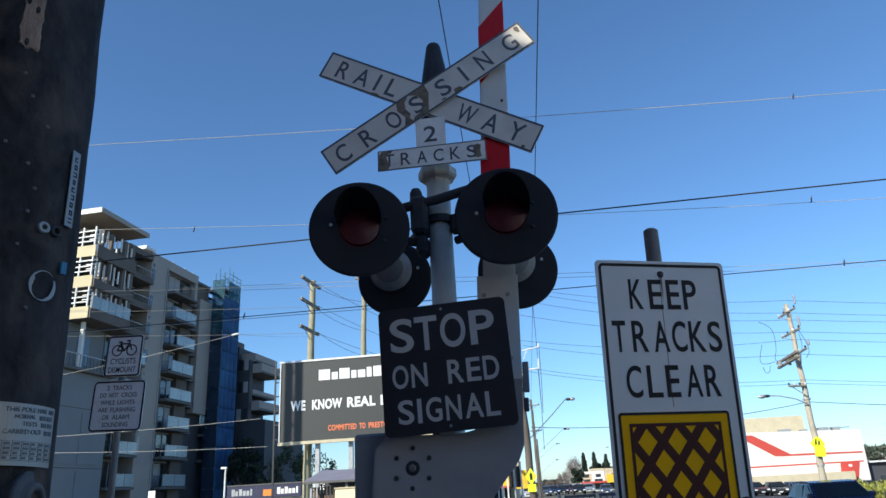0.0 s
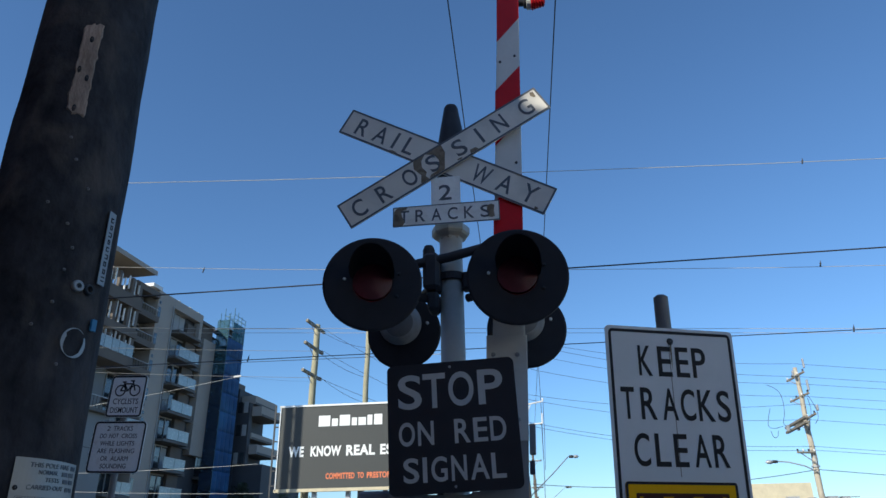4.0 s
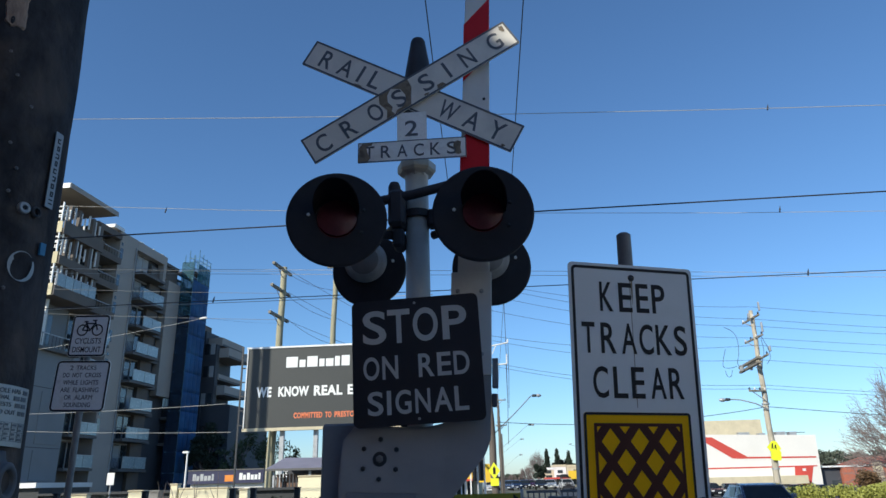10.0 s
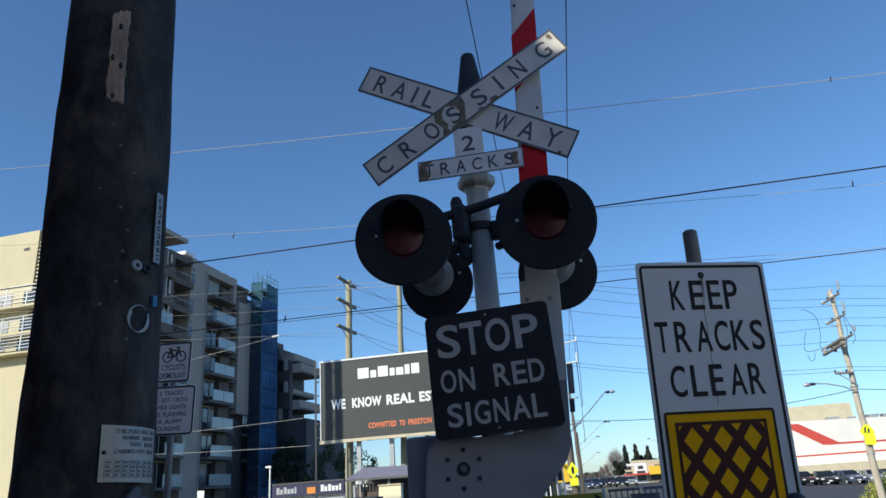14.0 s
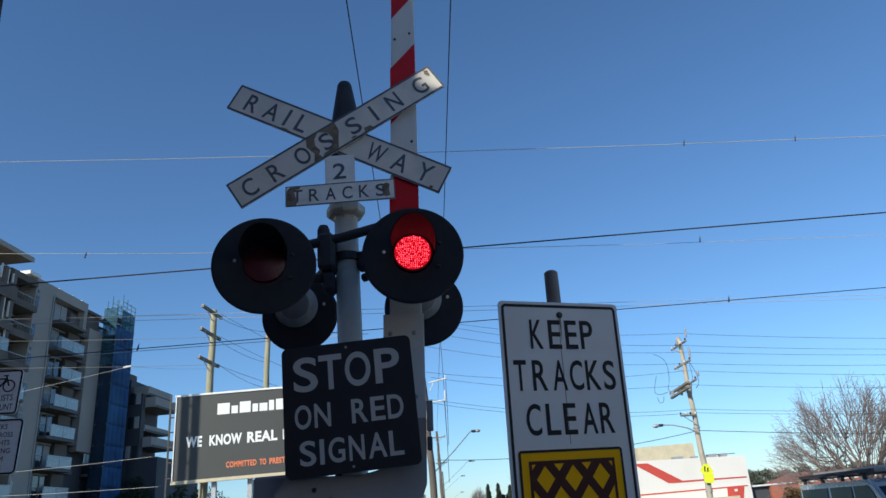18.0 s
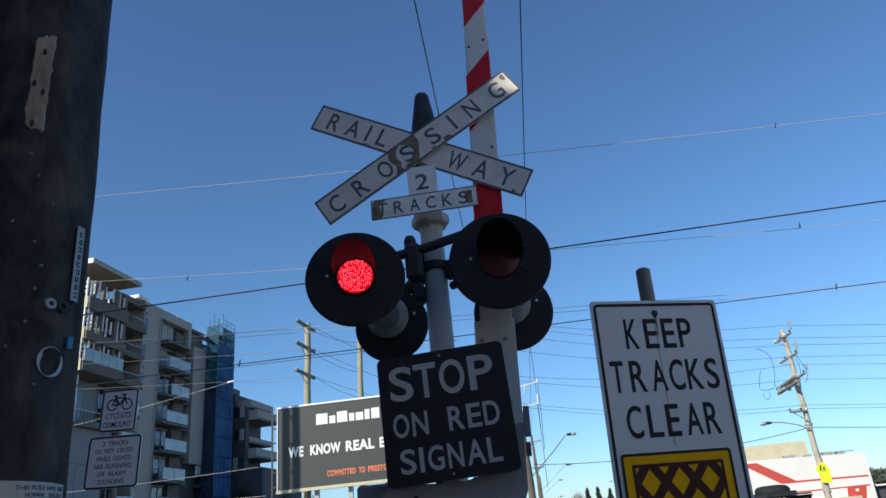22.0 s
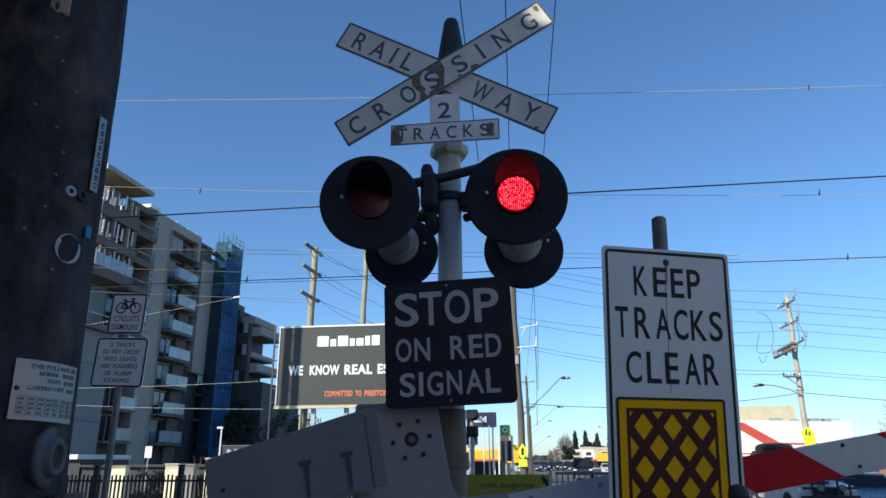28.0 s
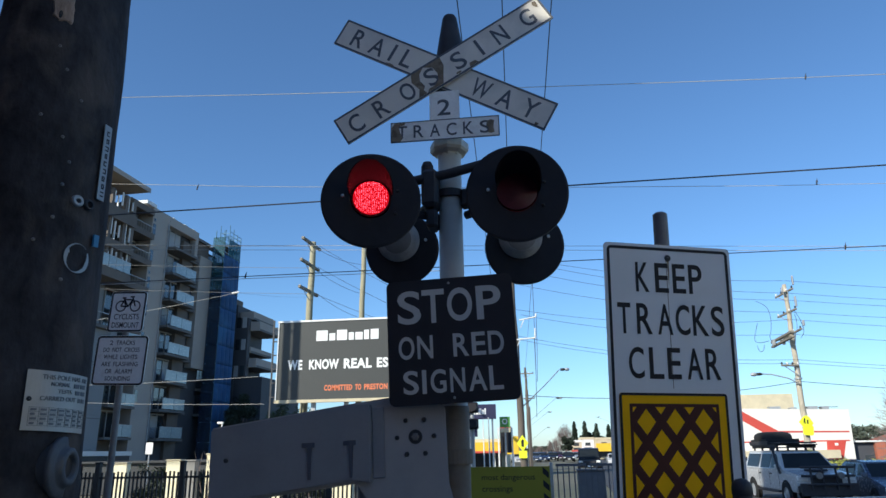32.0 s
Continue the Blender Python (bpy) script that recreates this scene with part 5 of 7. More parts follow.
            part("side_screen", box(F - 0.5, F + 0.78, 65.25, 65.3, Z[k] + 0.05, Z[k] + 1.05), M_BALGLASS, b)
            for i in range(5):
                part("rail_bar", box(F + 0.1 + 0.15 * i, F + 0.12 + 0.15 * i, 60.9, 60.92, Z[k] + 0.02, Z[k] + 1.0), M_DARKGREY, b)
            part("handrail", box(F - 0.3, F + 0.82, 60.88, 60.93, Z[k] + 1.0, Z[k] + 1.05), M_STEEL, b)
        if k in (1, 3, 6):
            part("planter", box(F + 0.3, F + 0.6, 63.4, 64.2, Z[k], Z[k] + 0.5, 0.03), M_DARKGREY, b)
        part("floor_edge", box(F - 0.79, F - 0.2, 65.41, 67.28, Z[k] - 0.24, Z[k]), M_SLAB, b)
    part("roof_beam", box(F - 0.7, F, 60.82, 66.55, 24.95, 25.9), M_RENDER, A, "grey roof beam over the top balcony")
    part("roof_column", box(F - 0.7, F, 66.0, 66.55, Z[7], 24.94), M_RENDER, A)
    for y in (61.6, 63.9, 65.6):
        part("roof_unit", box(F - 0.6, F - 0.2, y, y + 0.4, 25.905, 26.1), M_WHITE, A)
    for k in range(1, 9):
        b = part("balcony", box(F - 0.85, F + 0.15, 69.95, 73.6, Z[k] - 0.25, Z[k]), M_SLAB, A, "unfinished slab edge behind the scaffold")
        part("handrail", box(F + 0.08, F + 0.14, 69.95, 73.6, Z[k] + 0.95, Z[k] + 1.03), M_STEEL, b)
        part("window_pane", box(F - 0.99, F - 0.95, 70.3, 72.6, Z[k] + 0.1, Z[k] + 2.1) if k < 8 else box(F - 0.99, F - 0.95, 70.3, 71.6, 23.0, 23.9), M_WINDOW, b)
    # far bay with deep balconies
    part("far_wall", box(F - 20, F + 0.4, 76.2, 83.4, 0, 19.6), M_DARKWALL, A, "dark far bay")
    part("far_lift_room", box(F - 6, F - 0.4, 76.6, 79.0, 19.6, 20.6), M_SPANDREL, A)
    for z, dep, h in ((18.1, 2.2, 0.75), (16.65, 3.1, 0.9), (14.0, 2.05, 0.45), (12.2, 2.9, 0.85)):
        b = part("balcony", box(F + 0.4, F + dep, 77.0, 83.0, z - 0.25, z), M_SLAB, A, "deep concrete balcony")
        part("upstand", box(F + dep - 0.12, F + dep, 77.0, 83.0, z, z + h), M_RENDER, b)
        part("end_wall", box(F + 0.4, F + dep, 76.9, 76.99, z - 0.25, z + h), M_RENDER, b)
    for z in (16.9, 14.2, 11.0):
        for i in range(2):
            part("window_pane", box(F + 0.41 + i * 0.75, F + 0.95 + i * 0.75, 76.15, 76.19, z - 0.2, z + 1.1), M_CURTAIN if (i + int(z)) % 2 else M_WINDOW, A)
    part("far_return", box(F + 0.41, F + 1.9, 76.2, 77.0, 10.7, 17.9), M_DARKWALL, A)
    part("low_wing", box(F + 0.4, F + 4.0, 76.4, 88, 0, 10.7), M_DARKWALL, A, "dark low wing")
    # balconies on the sunlit end
    for z, h in ((18.95, 1.7), (16.55, 1.35), (14.9, 1.35)):
        b = part("balcony", box(F - 16, F - 5.2, 45.4, 46.45, z - 0.22, z), M_ENDCREAM, A, "end balcony with pale rails")
        for i in range(5):
            part("rail_bar", box(F - 16, F - 5.2, 45.4, 45.45, z + 0.2 + i * (h - 0.25) / 4, z + 0.26 + i * (h - 0.25) / 4), M_WHITE if z > 18 else M_STEEL, b)
        for i in range(6):
            part("rail_post", box(F - 16 + i * 2.14, F - 15.92 + i * 2.14, 45.4, 45.46, z, z + h), M_WHITE, b)
        for i in range(3):
            part("window_pane", box(F - 15.6 + i * 3.4, F - 13.4 + i * 3.4, 46.45, 46.49, z + 0.1, z + min(h, 1.5)), M_CURTAIN if i == 1 else M_WINDOW, b)
    # scaffold with netting
    S = thing("scaffold", "steel scaffold wrapped in blue netting on the building", "scaffold", STREET)
    rows, cols = 11, 4
    for c in range(cols):
        y0 = 69.95 + c * 0.95
        for r in range(rows + 1):
            if r == rows and c == 0:
                continue
            z0 = 1.0 + r * 2.12
            bm = bmesh.new()
            nx, nz = 5, 5
            grid = []
            for i in range(nx + 1):
                for j in range(nz + 1):
                    u, v = i / nx, j / nz
                    d = 0.22 * math.sin(math.pi * u) * math.sin(math.pi * v) * (0.4 + noise.noise((c * 3.1, r * 1.7, 0.3)))
                    grid.append((F + 1.45 + d, y0 + 0.95 * u, z0 + 2.12 * v))
            me_v = [bm.verts.new(g) for g in grid]
            for i in range(nx):
                for j in range(nz):
                    a = i * (nz + 1) + j
                    bm.faces.new((me_v[a], me_v[a + nz + 1], me_v[a + nz + 2], me_v[a + 1]))
            e = bmesh.ops.extrude_face_region(bm, geom=bm.faces[:])
            bmesh.ops.translate(bm, verts=[g for g in e["geom"] if isinstance(g, bmesh.types.BMVert)], vec=(-0.02, 0, 0))
            part("net_panel", bm, M_TEAL if r > 10 else M_MESH, S, smooth=True)
    for r in range(rows + 1):
        z0 = 1.0 + r * 2.12
        part("net_end", box(F - 0.1, F + 1.4, 69.9, 69.93, z0, z0 + 2.11), M_TEALTHIN if r > 8 else M_MESHTHIN, S, "thinner dark netting")
    for c in range(cols + 1):
        for x in (F + 0.2, F + 1.4):
            part("standard", cyl((x, 69.98 + c * 0.94, 0), (x, 69.98 + c * 0.94, 27.3 + 0.9 * ((c * 3) % 4) / 3), 0.045, 0.045, 6), M_STEELBLUE, S)
    for k in range(13):
        for x in (F + 0.2, F + 1.4):
            part("ledger", cyl((x, 69.7, 1.0 + k * 2.12), (x, 73.9, 1.0 + k * 2.12), 0.04, 0.04, 6), M_STEELBLUE, S)
    for z in (26.9, 27.4):
        for x in (F + 0.2, F + 1.4):
            part("guard_rail", cyl((x, 70.9, z), (x, 73.9, z), 0.035, 0.035, 6), M_STEELBLUE, S)
    for y in (70.95, 72.8, 73.75):
        part("transom", cyl((F + 0.2, y, 27.2), (F + 1.4, y, 27.2), 0.03, 0.03, 6), M_STEELBLUE, S)
    for k in range(4):
        part("deck", box(F + 0.2, F + 1.35, 69.95, 73.8, 19.0 + k * 2.12, 19.06 + k * 2.12), M_POLEWOOD, S, "scaffold planks")

apartments()


# ---- billboard ----
def billboard():
    B = thing("billboard", "large charcoal real estate billboard on tall posts", "billboard", pose(-17.0, 45, 0, 0, 0, 0))
    W, z0, z1 = 11.6, 5.1, 10.62
    face = part("printed_face", box(0.12, W - 0.12, 0.0, 0.2, z0 + 0.12, z1 - 0.08), M_BILL, B, "charcoal printed face")
    for nm, b4 in (("frame_top", (0, W, z1 - 0.08, z1 + 0.04)), ("frame_bottom", (0, W, z0 - 0.08, z0 + 0.12)), ("frame_side", (0.05, 0.11, z0, z1)), ("frame_side", (W - 0.1, W + 0.02, z0, z1))):
        part(nm, box(b4[0], b4[1], -0.06, 0.25, b4[2], b4[3]), M_WHITE if nm != "frame_bottom" else M_LIMESTONE, B, "pale metal frame")
    # the owner's name is shown as plain bars
    for x, w, h in ((2.9, 0.8, 0.72), (3.82, 0.42, 0.5), (4.36, 0.72, 0.72), (5.2, 0.36, 0.52), (5.66, 0.52, 0.52), (6.28, 0.34, 0.66), (6.74, 0.56, 0.7)):
        part("name_bar", box(x - 0.1, x + w - 0.1, -0.012, -0.001, 9.18, 9.18 + h), M_BILLW, face)
    for w, cx, wid in (("WE", 1.45, 1.05), ("KNOW", 3.5, 2.1), ("REAL", 5.87, 1.95), ("ESTATE", 8.6, 2.8)):
        lettering("lettering", w, cx - 0.1, 7.57, wid, 0.68, -0.002, M_BILLW, face, bold=0.04, depth=0.01, space=1.08)
    for w, cx, wid in (("COMMITTED", 4.5, 1.95), ("TO", 5.88, 0.42), ("PRESTON", 7.1, 1.6)):
        lettering("lettering", w, cx - 0.05, 5.97, wid, 0.38, -0.002, M_BILLO, face, bold=0.035, depth=0.01, space=1.08)
    for i in range(6):
        part("walkway_bracket", box(-0.34, -0.02, -0.04, 0.04, z0 + 0.3 + i * 0.95, z0 + 0.38 + i * 0.95), M_DARKGREY, B)
    part("side_ladder", box(-0.34, -0.24, -0.05, 0.05, 0.0, z1 + 0.1), M_DARKGREY, B, "steel side post")
    for x in (2.6, 4.9, 7.4, 9.6):
        part("post", box(x - 0.14, x + 0.14, 0.4, 0.68, 0, z1 - 0.4), M_STEEL, B, "grey steel post")
    for z in (6.0, 8.0, 10.0):
        part("rear_beam", box(0.1, W - 0.1, 0.2, 0.4, z - 0.08, z + 0.08), M_STEEL, B)


billboard()


# ---- power poles and wires ----
def sag(a, b, drop, n=14):
    a, b = Vector(a), Vector(b)
    return [a.lerp(b, i / n) - Vector((0, 0, drop * 4 * (i / n) * (1 - i / n))) for i in range(n + 1)]


def wire(a, b, drop=0.3, r=0.012, material=None, label="thin dark overhead wire", name="overhead_wire"):
    return tagged(put(name, tube(sag(a, b, drop), r, 5), material or M_WIRE), label, "wire", "overhead wires")


def power_pole(name, base, top, r0, r1, arms, label, insul=2, wood=M_POLEWOOD):
    P = thing(name, label, "power pole", pose(*base))
    d = Vector(top) - Vector(base)
    bm = bmesh.new()
    n = 14
    tube_taper(bm, [d * (i / n) + Vector((0.02 * math.sin(i * 1.7), 0, 0)) for i in range(n + 1)], r0, r1, 14)
    bm.faces.new([v for v in list(bm.verts)[-14:]])
    part("shaft", bm, wood, P, "weathered round timber shaft", smooth=True)
    thick = 0.45 * r1
    for h, half, yaw, slide in arms:
        c = d * (h / d.z)
        m = Matrix.Translation(c + Vector((0, -r1 - 0.06, 0))) @ Matrix.Rotation(radians(yaw), 4, "Z") @ Matrix.Translation((slide, 0, 0))
        arm = part("cross_arm", box(-half, half, -thick, thick, -thick, thick, 0.01), M_POLEWOOD, P, "timber cross arm", m)
        for k in range(2 * insul):
            x = -half * 0.92 + 2 * half * 0.92 * k / (2 * insul - 1)
            part("insulator", lathe([(0.02, thick - 0.01), (0.025, 0.05), (0.05, 0.07), (0.025, 0.1), (0.052, 0.115), (0.025, 0.15), (0.001, 0.17)], 8, m=Matrix.Translation((x, 0, 0)) @ Matrix.Scale(0.8 + r1, 4)), M_DARKGREY if k % 2 else M_WHITE, arm)
        for e in (-0.75, 0.55):
            part("arm_brace", cyl((e * half, -thick, -thick * 0.5), (-slide, thick * 0.5, -0.35 - r1), 0.016 + r1 * 0.06, 0.016 + r1 * 0.06, 6), M_STEEL, arm, "thin steel brace")
    return P


power_pole("timber_power_pole", (-15.75, 47.2, 0), (-15.42, 47.2, 17.1), 0.3, 0.22, ((16.85, 1.65, 85, -0.1), (15.2, 1.65, 85, -0.15), (13.2, 1.65, 85, -0.15)), "tall weathered timber pole with three cross arms", wood=M_POLEGREEN)
power_pole("timber_power_pole", (-11.85, 47.4, 0), (-11.5, 47.4, 17.3), 0.24, 0.18, ((16.9, 0.6, 10, 0.0),), "tall plain timber pole behind the billboard", wood=M_POLEGREEN)
RP = power_pole("timber_power_pole", (11.34, 30, -0.3), (11.49, 30, 8.35), 0.14, 0.085, ((8.3, 0.9, -87, -0.3), (7.42, 0.95, -87, -0.3), (6.5, 1.5, -93, -0.35), (5.15, 0.42, -160, 0.36)), "leaning weathered timber pole with four cross arms", wood=M_POLEPALE)
for z in (6.22, 6.42):
    part("service_beam", box(-0.06, 0.06, -1.5, 1.5, z - 0.05, z + 0.05, 0.01), M_POLEWOOD, RP, "", Matrix.Translation((-0.2, 0.3, 0)) @ Matrix.Rotation(radians(-3), 4, "Z"))
for x, y, z, w, h in ((-0.1, -0.3, 8.35, 0.07, 0.3), (0.17, -0.9, 8.62, 0.06, 0.5), (0.15, -0.9, 7.72, 0.07, 0.55), (-0.35, 0.9, 6.28, 0.14, 0.34), (-0.15, 0.3, 6.2, 0.12, 0.26), (0.2, -1.2, 6.75, 0.08, 0.3)):
    part("fuse_holder", box(x - w * 0.5, x + w * 0.5, y - 0.06, y + 0.06, z - h * 0.4, z + h * 0.4, 0.02), M_STEEL, RP, "small grey fuse holder")
for pts in (((-1.04, 0.3, 8.03), (-0.75, 0.2, 7.85), (-0.55, 0.2, 7.55), (-0.58, 0.2, 6.8), (-0.72, 0.3, 6.4), (-0.55, 0.4, 6.25)), ((-1.1, 0.3, 7.05), (-1.3, 0.3, 6.5), (-1.32, 0.3, 6.25), (-1.05, 0.3, 6.2), (-0.7, 0.4, 6.3)), ((-1.25, 0.3, 6.1), (-1.2, 0.3, 5.82), (-1.02, 0.3, 5.85), (-0.95, 0.3, 6.12)), ((0.2, -0.4, 7.5), (0.42, -0.4, 7.0), (0.5, -0.4, 6.5), (0.3, -0.4, 6.25)), ((0.25, -0.3, 7.3), (0.3, -0.3, 6.9), (0.22, -0.3, 6.5))):
    pts = [Vector(p) for p in pts]
    for k in range(3):
        pts = [pts[0]] + [p.lerp(q, f) for p, q in zip(pts, pts[1:]) for f in (0.25, 0.75)] + [pts[-1]]
    part("jumper_cable", tube(pts, 0.011, 5), M_WIRE, RP)
for z in (4.6, 2.0):
    part("pole_band", lathe([(0.16, z), (0.175, z), (0.175, z + 0.06), (0.16, z + 0.06)], 14, m=Matrix.Translation((0.15 * z / 8.65, 0, 0)) @ Matrix.Scale(0.9, 4, (1, 0, 0)) @ Matrix.Scale(0.9, 4, (0, 1, 0))), M_STEEL, RP)
ped = part("school_sign", prism([(-0.28, 0.0), (-0.1, 0.25), (0.0, 0.29), (0.1, 0.25), (0.28, 0.0), (0.02, -0.3), (-0.02, -0.3)], -0.006, 0.006), M_FLUORO, RP, "fluorescent yellow pedestrian sign", Matrix.Translation((0.02, -0.24, 2.84)) @ Matrix.Rotation(radians(8), 4, "Y"))
part("sign_plate", prism(round_rect(0.4, 0.4, 0.08), -0.006, 0.006), M_FLUORO, RP, "fluorescent yellow plate under the sign", Matrix.Translation((0.05, -0.256, 2.55)) @ Matrix.Rotation(radians(8), 4, "Y"))
for x, h in ((-0.07, 0.2), (0.05, 0.15)):
    part("pictogram", prism([(x - 0.035, -0.06), (x - 0.015, -0.06), (x, 0.02), (x + 0.03, -0.06), (x + 0.05, -0.06), (x + 0.025, h * 0.5), (x + 0.04, h * 0.75), (x + 0.012, h), (x - 0.02, h * 0.75), (x - 0.03, h * 0.4)], -0.009, -0.0062), M_INK, ped)
lamp = thing("street_lamp", "grey street lamp head on a long curved arm", "street lamp", pose(11.42, 29.7, 4.08))
part("arm", tube(((0, 0.12, 0.0), (-0.5, 0, 0.25), (-1.1, 0, 0.42), (-1.55, 0, 0.46)), 0.025, 6), M_STEEL, lamp)
part("head", lathe([(0.001, -0.2), (0.06, -0.19), (0.08, -0.08), (0.07, 0.0), (0.001, 0.01)], 12, m=Matrix.Translation((-1.7, 0, 0.45)) @ Matrix.Rotation(radians(-90), 4, "Y") @ Matrix.Diagonal((0.8, 1.0, 1, 1))), M_DARK, lamp, "dark lamp gear box", smooth=True)
part("lamp_bowl", lathe([(0.001, 0.0), (0.07, 0.005), (0.1, 0.08), (0.085, 0.2), (0.001, 0.28)], 12, m=Matrix.Translation((-1.71, 0, 0.44)) @ Matrix.Rotation(radians(-90), 4, "Y") @ Matrix.Diagonal((0.8, 1.0, 1, 1))), M_STEEL, lamp, "pale glass bowl", smooth=True)
PC = power_pole("timber_power_pole", (-0.06, 30, 0), (-0.3, 30, 10.6), 0.16, 0.12, ((10.2, 0.9, -20, 0.0),), "brown timber pole by the road with pale steel brackets", wood=M_POLEDARK)
for z, x0, x1, rise in ((7.24, 0.08, 0.82, 0.12), (6.37, -0.12, 0.74, 0.05)):
    bk = part("steel_bracket", tube(((x0, -0.1, z), (x1, -0.12, z + rise)), 0.032, 8), M_WHITE, PC, "pale steel outrigger")
    part("bracket_stay", tube(((x0 + 0.03, -0.1, z - 0.35), (x0 + 0.2, -0.11, z)), 0.02, 6), M_WHITE, bk)
    part("post_insulator", lathe([(0.02, 0), (0.045, 0.03), (0.025, 0.07), (0.045, 0.1), (0.02, 0.15)], 8, m=Matrix.Translation((x1, -0.12, z + rise))), M_WHITE, bk)
part("steel_post", tube(((0.73, -0.12, 6.4), (0.75, -0.12, 6.85)), 0.03, 8), M_WHITE, PC)
for x0, x1, z0, z1 in ((0.76, 0.68, 10.2, 4.7), (0.83, 0.72, 7.3, 4.5), (0.7, 0.62, 6.4, 3.0)):
    part("riser_cable", tube(((x0, -0.12, z0), ((x0 + x1) / 2 + 0.02, -0.12, (z0 + z1) / 2), (x1, -0.12, z1)), 0.012, 5), M_WIRE, PC)
part("transformer_fuse", box(-0.2, -0.04, -0.3, -0.14, 5.6, 6.0, 0.03), M_STEEL, PC)
fl = part("pedestrian_sign", prism([(-0.24, 0), (0, 0.34), (0.24, 0), (0, -0.34)], -0.006, 0.006), M_FLUORO, PC, "fluorescent yellow pedestrian sign", Matrix.Translation((-0.04, -0.24, 1.95)))
part("pictogram", prism([(-0.05, -0.14), (0.05, -0.14), (0.06, 0.1), (0, 0.18), (-0.06, 0.08)], -0.009, -0.0062), M_INK, fl)
part("sign_plate", prism(round_rect(0.34, 0.3, 0.02), -0.006, 0.006), M_FLUORO, PC, "", Matrix.Translation((-0.04, -0.24, 1.5)))


def street_lamp(x, y, z, reach, rise, base):
    Lp = thing("street_lamp", "grey street lamp on a slanting outreach arm", "street lamp", pose(x, y, 0), "street lamps down the road")
    if base:
        part("column", cyl((0, 0, 0), (0, 0, z - rise), 0.05, 0.035, 10), M_STEEL, Lp)
    elif y > 40:
        part("column", cyl((0, 0, 0), (0, 0, z + 0.6), 0.09, 0.07, 10), M_POLEDARK, Lp, "slim timber column")
    part("arm", tube(((0, 0, z - rise), (reach * 0.5, 0, z - rise * 0.5 + 0.1), (reach - 0.3, 0, z)), 0.022 if y < 40 else 0.013, 6), M_GATEDARK, Lp)
    s = 1 if reach > 0 else -1
    head = part("head", lathe([(0.001, -0.2), (0.07, -0.18), (0.085, -0.05), (0.075, 0.0), (0.001, 0.01)], 10, m=Matrix.Translation((reach - s * 0.08, 0, z)) @ Matrix.Rotation(radians(90 * s), 4, "Y") @ Matrix.Diagonal((0.75, 1.1, 1, 1))), M_DARK, Lp, "dark lamp gear box", smooth=True)
    part("lamp_bowl", lathe([(0.001, 0.0), (0.06, 0.005), (0.09, 0.06), (0.075, 0.16), (0.001, 0.22)], 10, m=Matrix.Translation((reach - s * 0.07, 0, z)) @ Matrix.Rotation(radians(90 * s), 4, "Y") @ Matrix.Diagonal((0.8, 1.1, 1, 1))), M_STEEL, head, "pale glass bowl", smooth=True)


street_lamp(-0.1, 30.25, 5.04, 2.06, 1.62, False)
street_lamp(0.1, 47, 5.03, 2.2, 1.5, False)
street_lamp(0.1, 75, 5.63, 2.2, 1.4, False)
street_lamp(0.1, 90, 4.52, 2.3, 1.5, True)
street_lamp(12.8, 110, 6.56, -2.4, 1.2, True)

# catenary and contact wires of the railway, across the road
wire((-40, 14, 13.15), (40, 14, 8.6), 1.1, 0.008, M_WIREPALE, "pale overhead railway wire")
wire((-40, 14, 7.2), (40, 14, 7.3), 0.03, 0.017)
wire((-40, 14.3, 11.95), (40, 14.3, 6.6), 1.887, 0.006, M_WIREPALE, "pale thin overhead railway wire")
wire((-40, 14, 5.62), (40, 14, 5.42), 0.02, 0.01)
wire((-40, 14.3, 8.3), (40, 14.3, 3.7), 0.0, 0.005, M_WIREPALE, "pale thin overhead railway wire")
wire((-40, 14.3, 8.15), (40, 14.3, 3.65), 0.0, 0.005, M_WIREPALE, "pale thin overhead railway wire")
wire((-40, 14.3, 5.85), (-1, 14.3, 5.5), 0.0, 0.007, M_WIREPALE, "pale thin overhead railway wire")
for x, y, z in ((-7.42, 14.3, 7.89), (6.76, 14, 9.42), (6.71, 14.3, 7.04), (6.89, 14, 5.49), (9.43, 14, 9.3), (-5.9, 14, 5.52)):
    tagged(put("wire_insulator", lathe([(0.001, -0.05), (0.02, -0.035), (0.012, 0), (0.02, 0.03), (0.012, 0.06), (0.001, 0.12)], 8), M_DARKGREY, pose(x, y, z, 0, 12, 0)), "small dark insulator on a railway wire", "insulator")
for x in (-40.15, 40.15):
    Cm = thing("catenary_mast", "grey steel mast that holds the railway wires", "mast", pose(x, 14.15, 0), "masts along the railway")
    part("column", box(-0.12, 0.12, -0.25, 0.25, 0, 13.2, 0.01), M_STEEL, Cm)
    part("base", box(-0.4, 0.4, -0.5, 0.5, 0, 0.3, 0.02), M_CONCRETE, Cm)
power_pole("timber_power_pole", (-0.02, 62.1, 0), (-0.06, 62.1, 8.9), 0.14, 0.1, ((8.35, 0.62, 0, 0.1), (6.15, 0.5, 0, 0.2)), "slim timber pole far along the street", wood=M_POLEDARK)
Rb = thing("roof_bracket", "steel bracket on the shop roof that holds three wires", "bracket", pose(1.0, -14.0, 0))
for x in (-0.72, -0.18, 0.46):
    part("stem", cyl((x, 0, 7.7), (x, 0, 8.05), 0.03, 0.03, 8), M_STEEL, Rb)
part("rail", box(-1.0, 0.8, -0.04, 0.04, 7.9, 7.96), M_STEEL, Rb)
# wires along the street, high over the crossing
for x, k in ((-0.14, 0.031), (0.47, 0.025), (1.165, 0.021)):
    wire((x + k * 14, -14, 8.0), (x - k * 62, 62, 8.0), 0.0, 0.009, None, "thin dark wire high along the street")
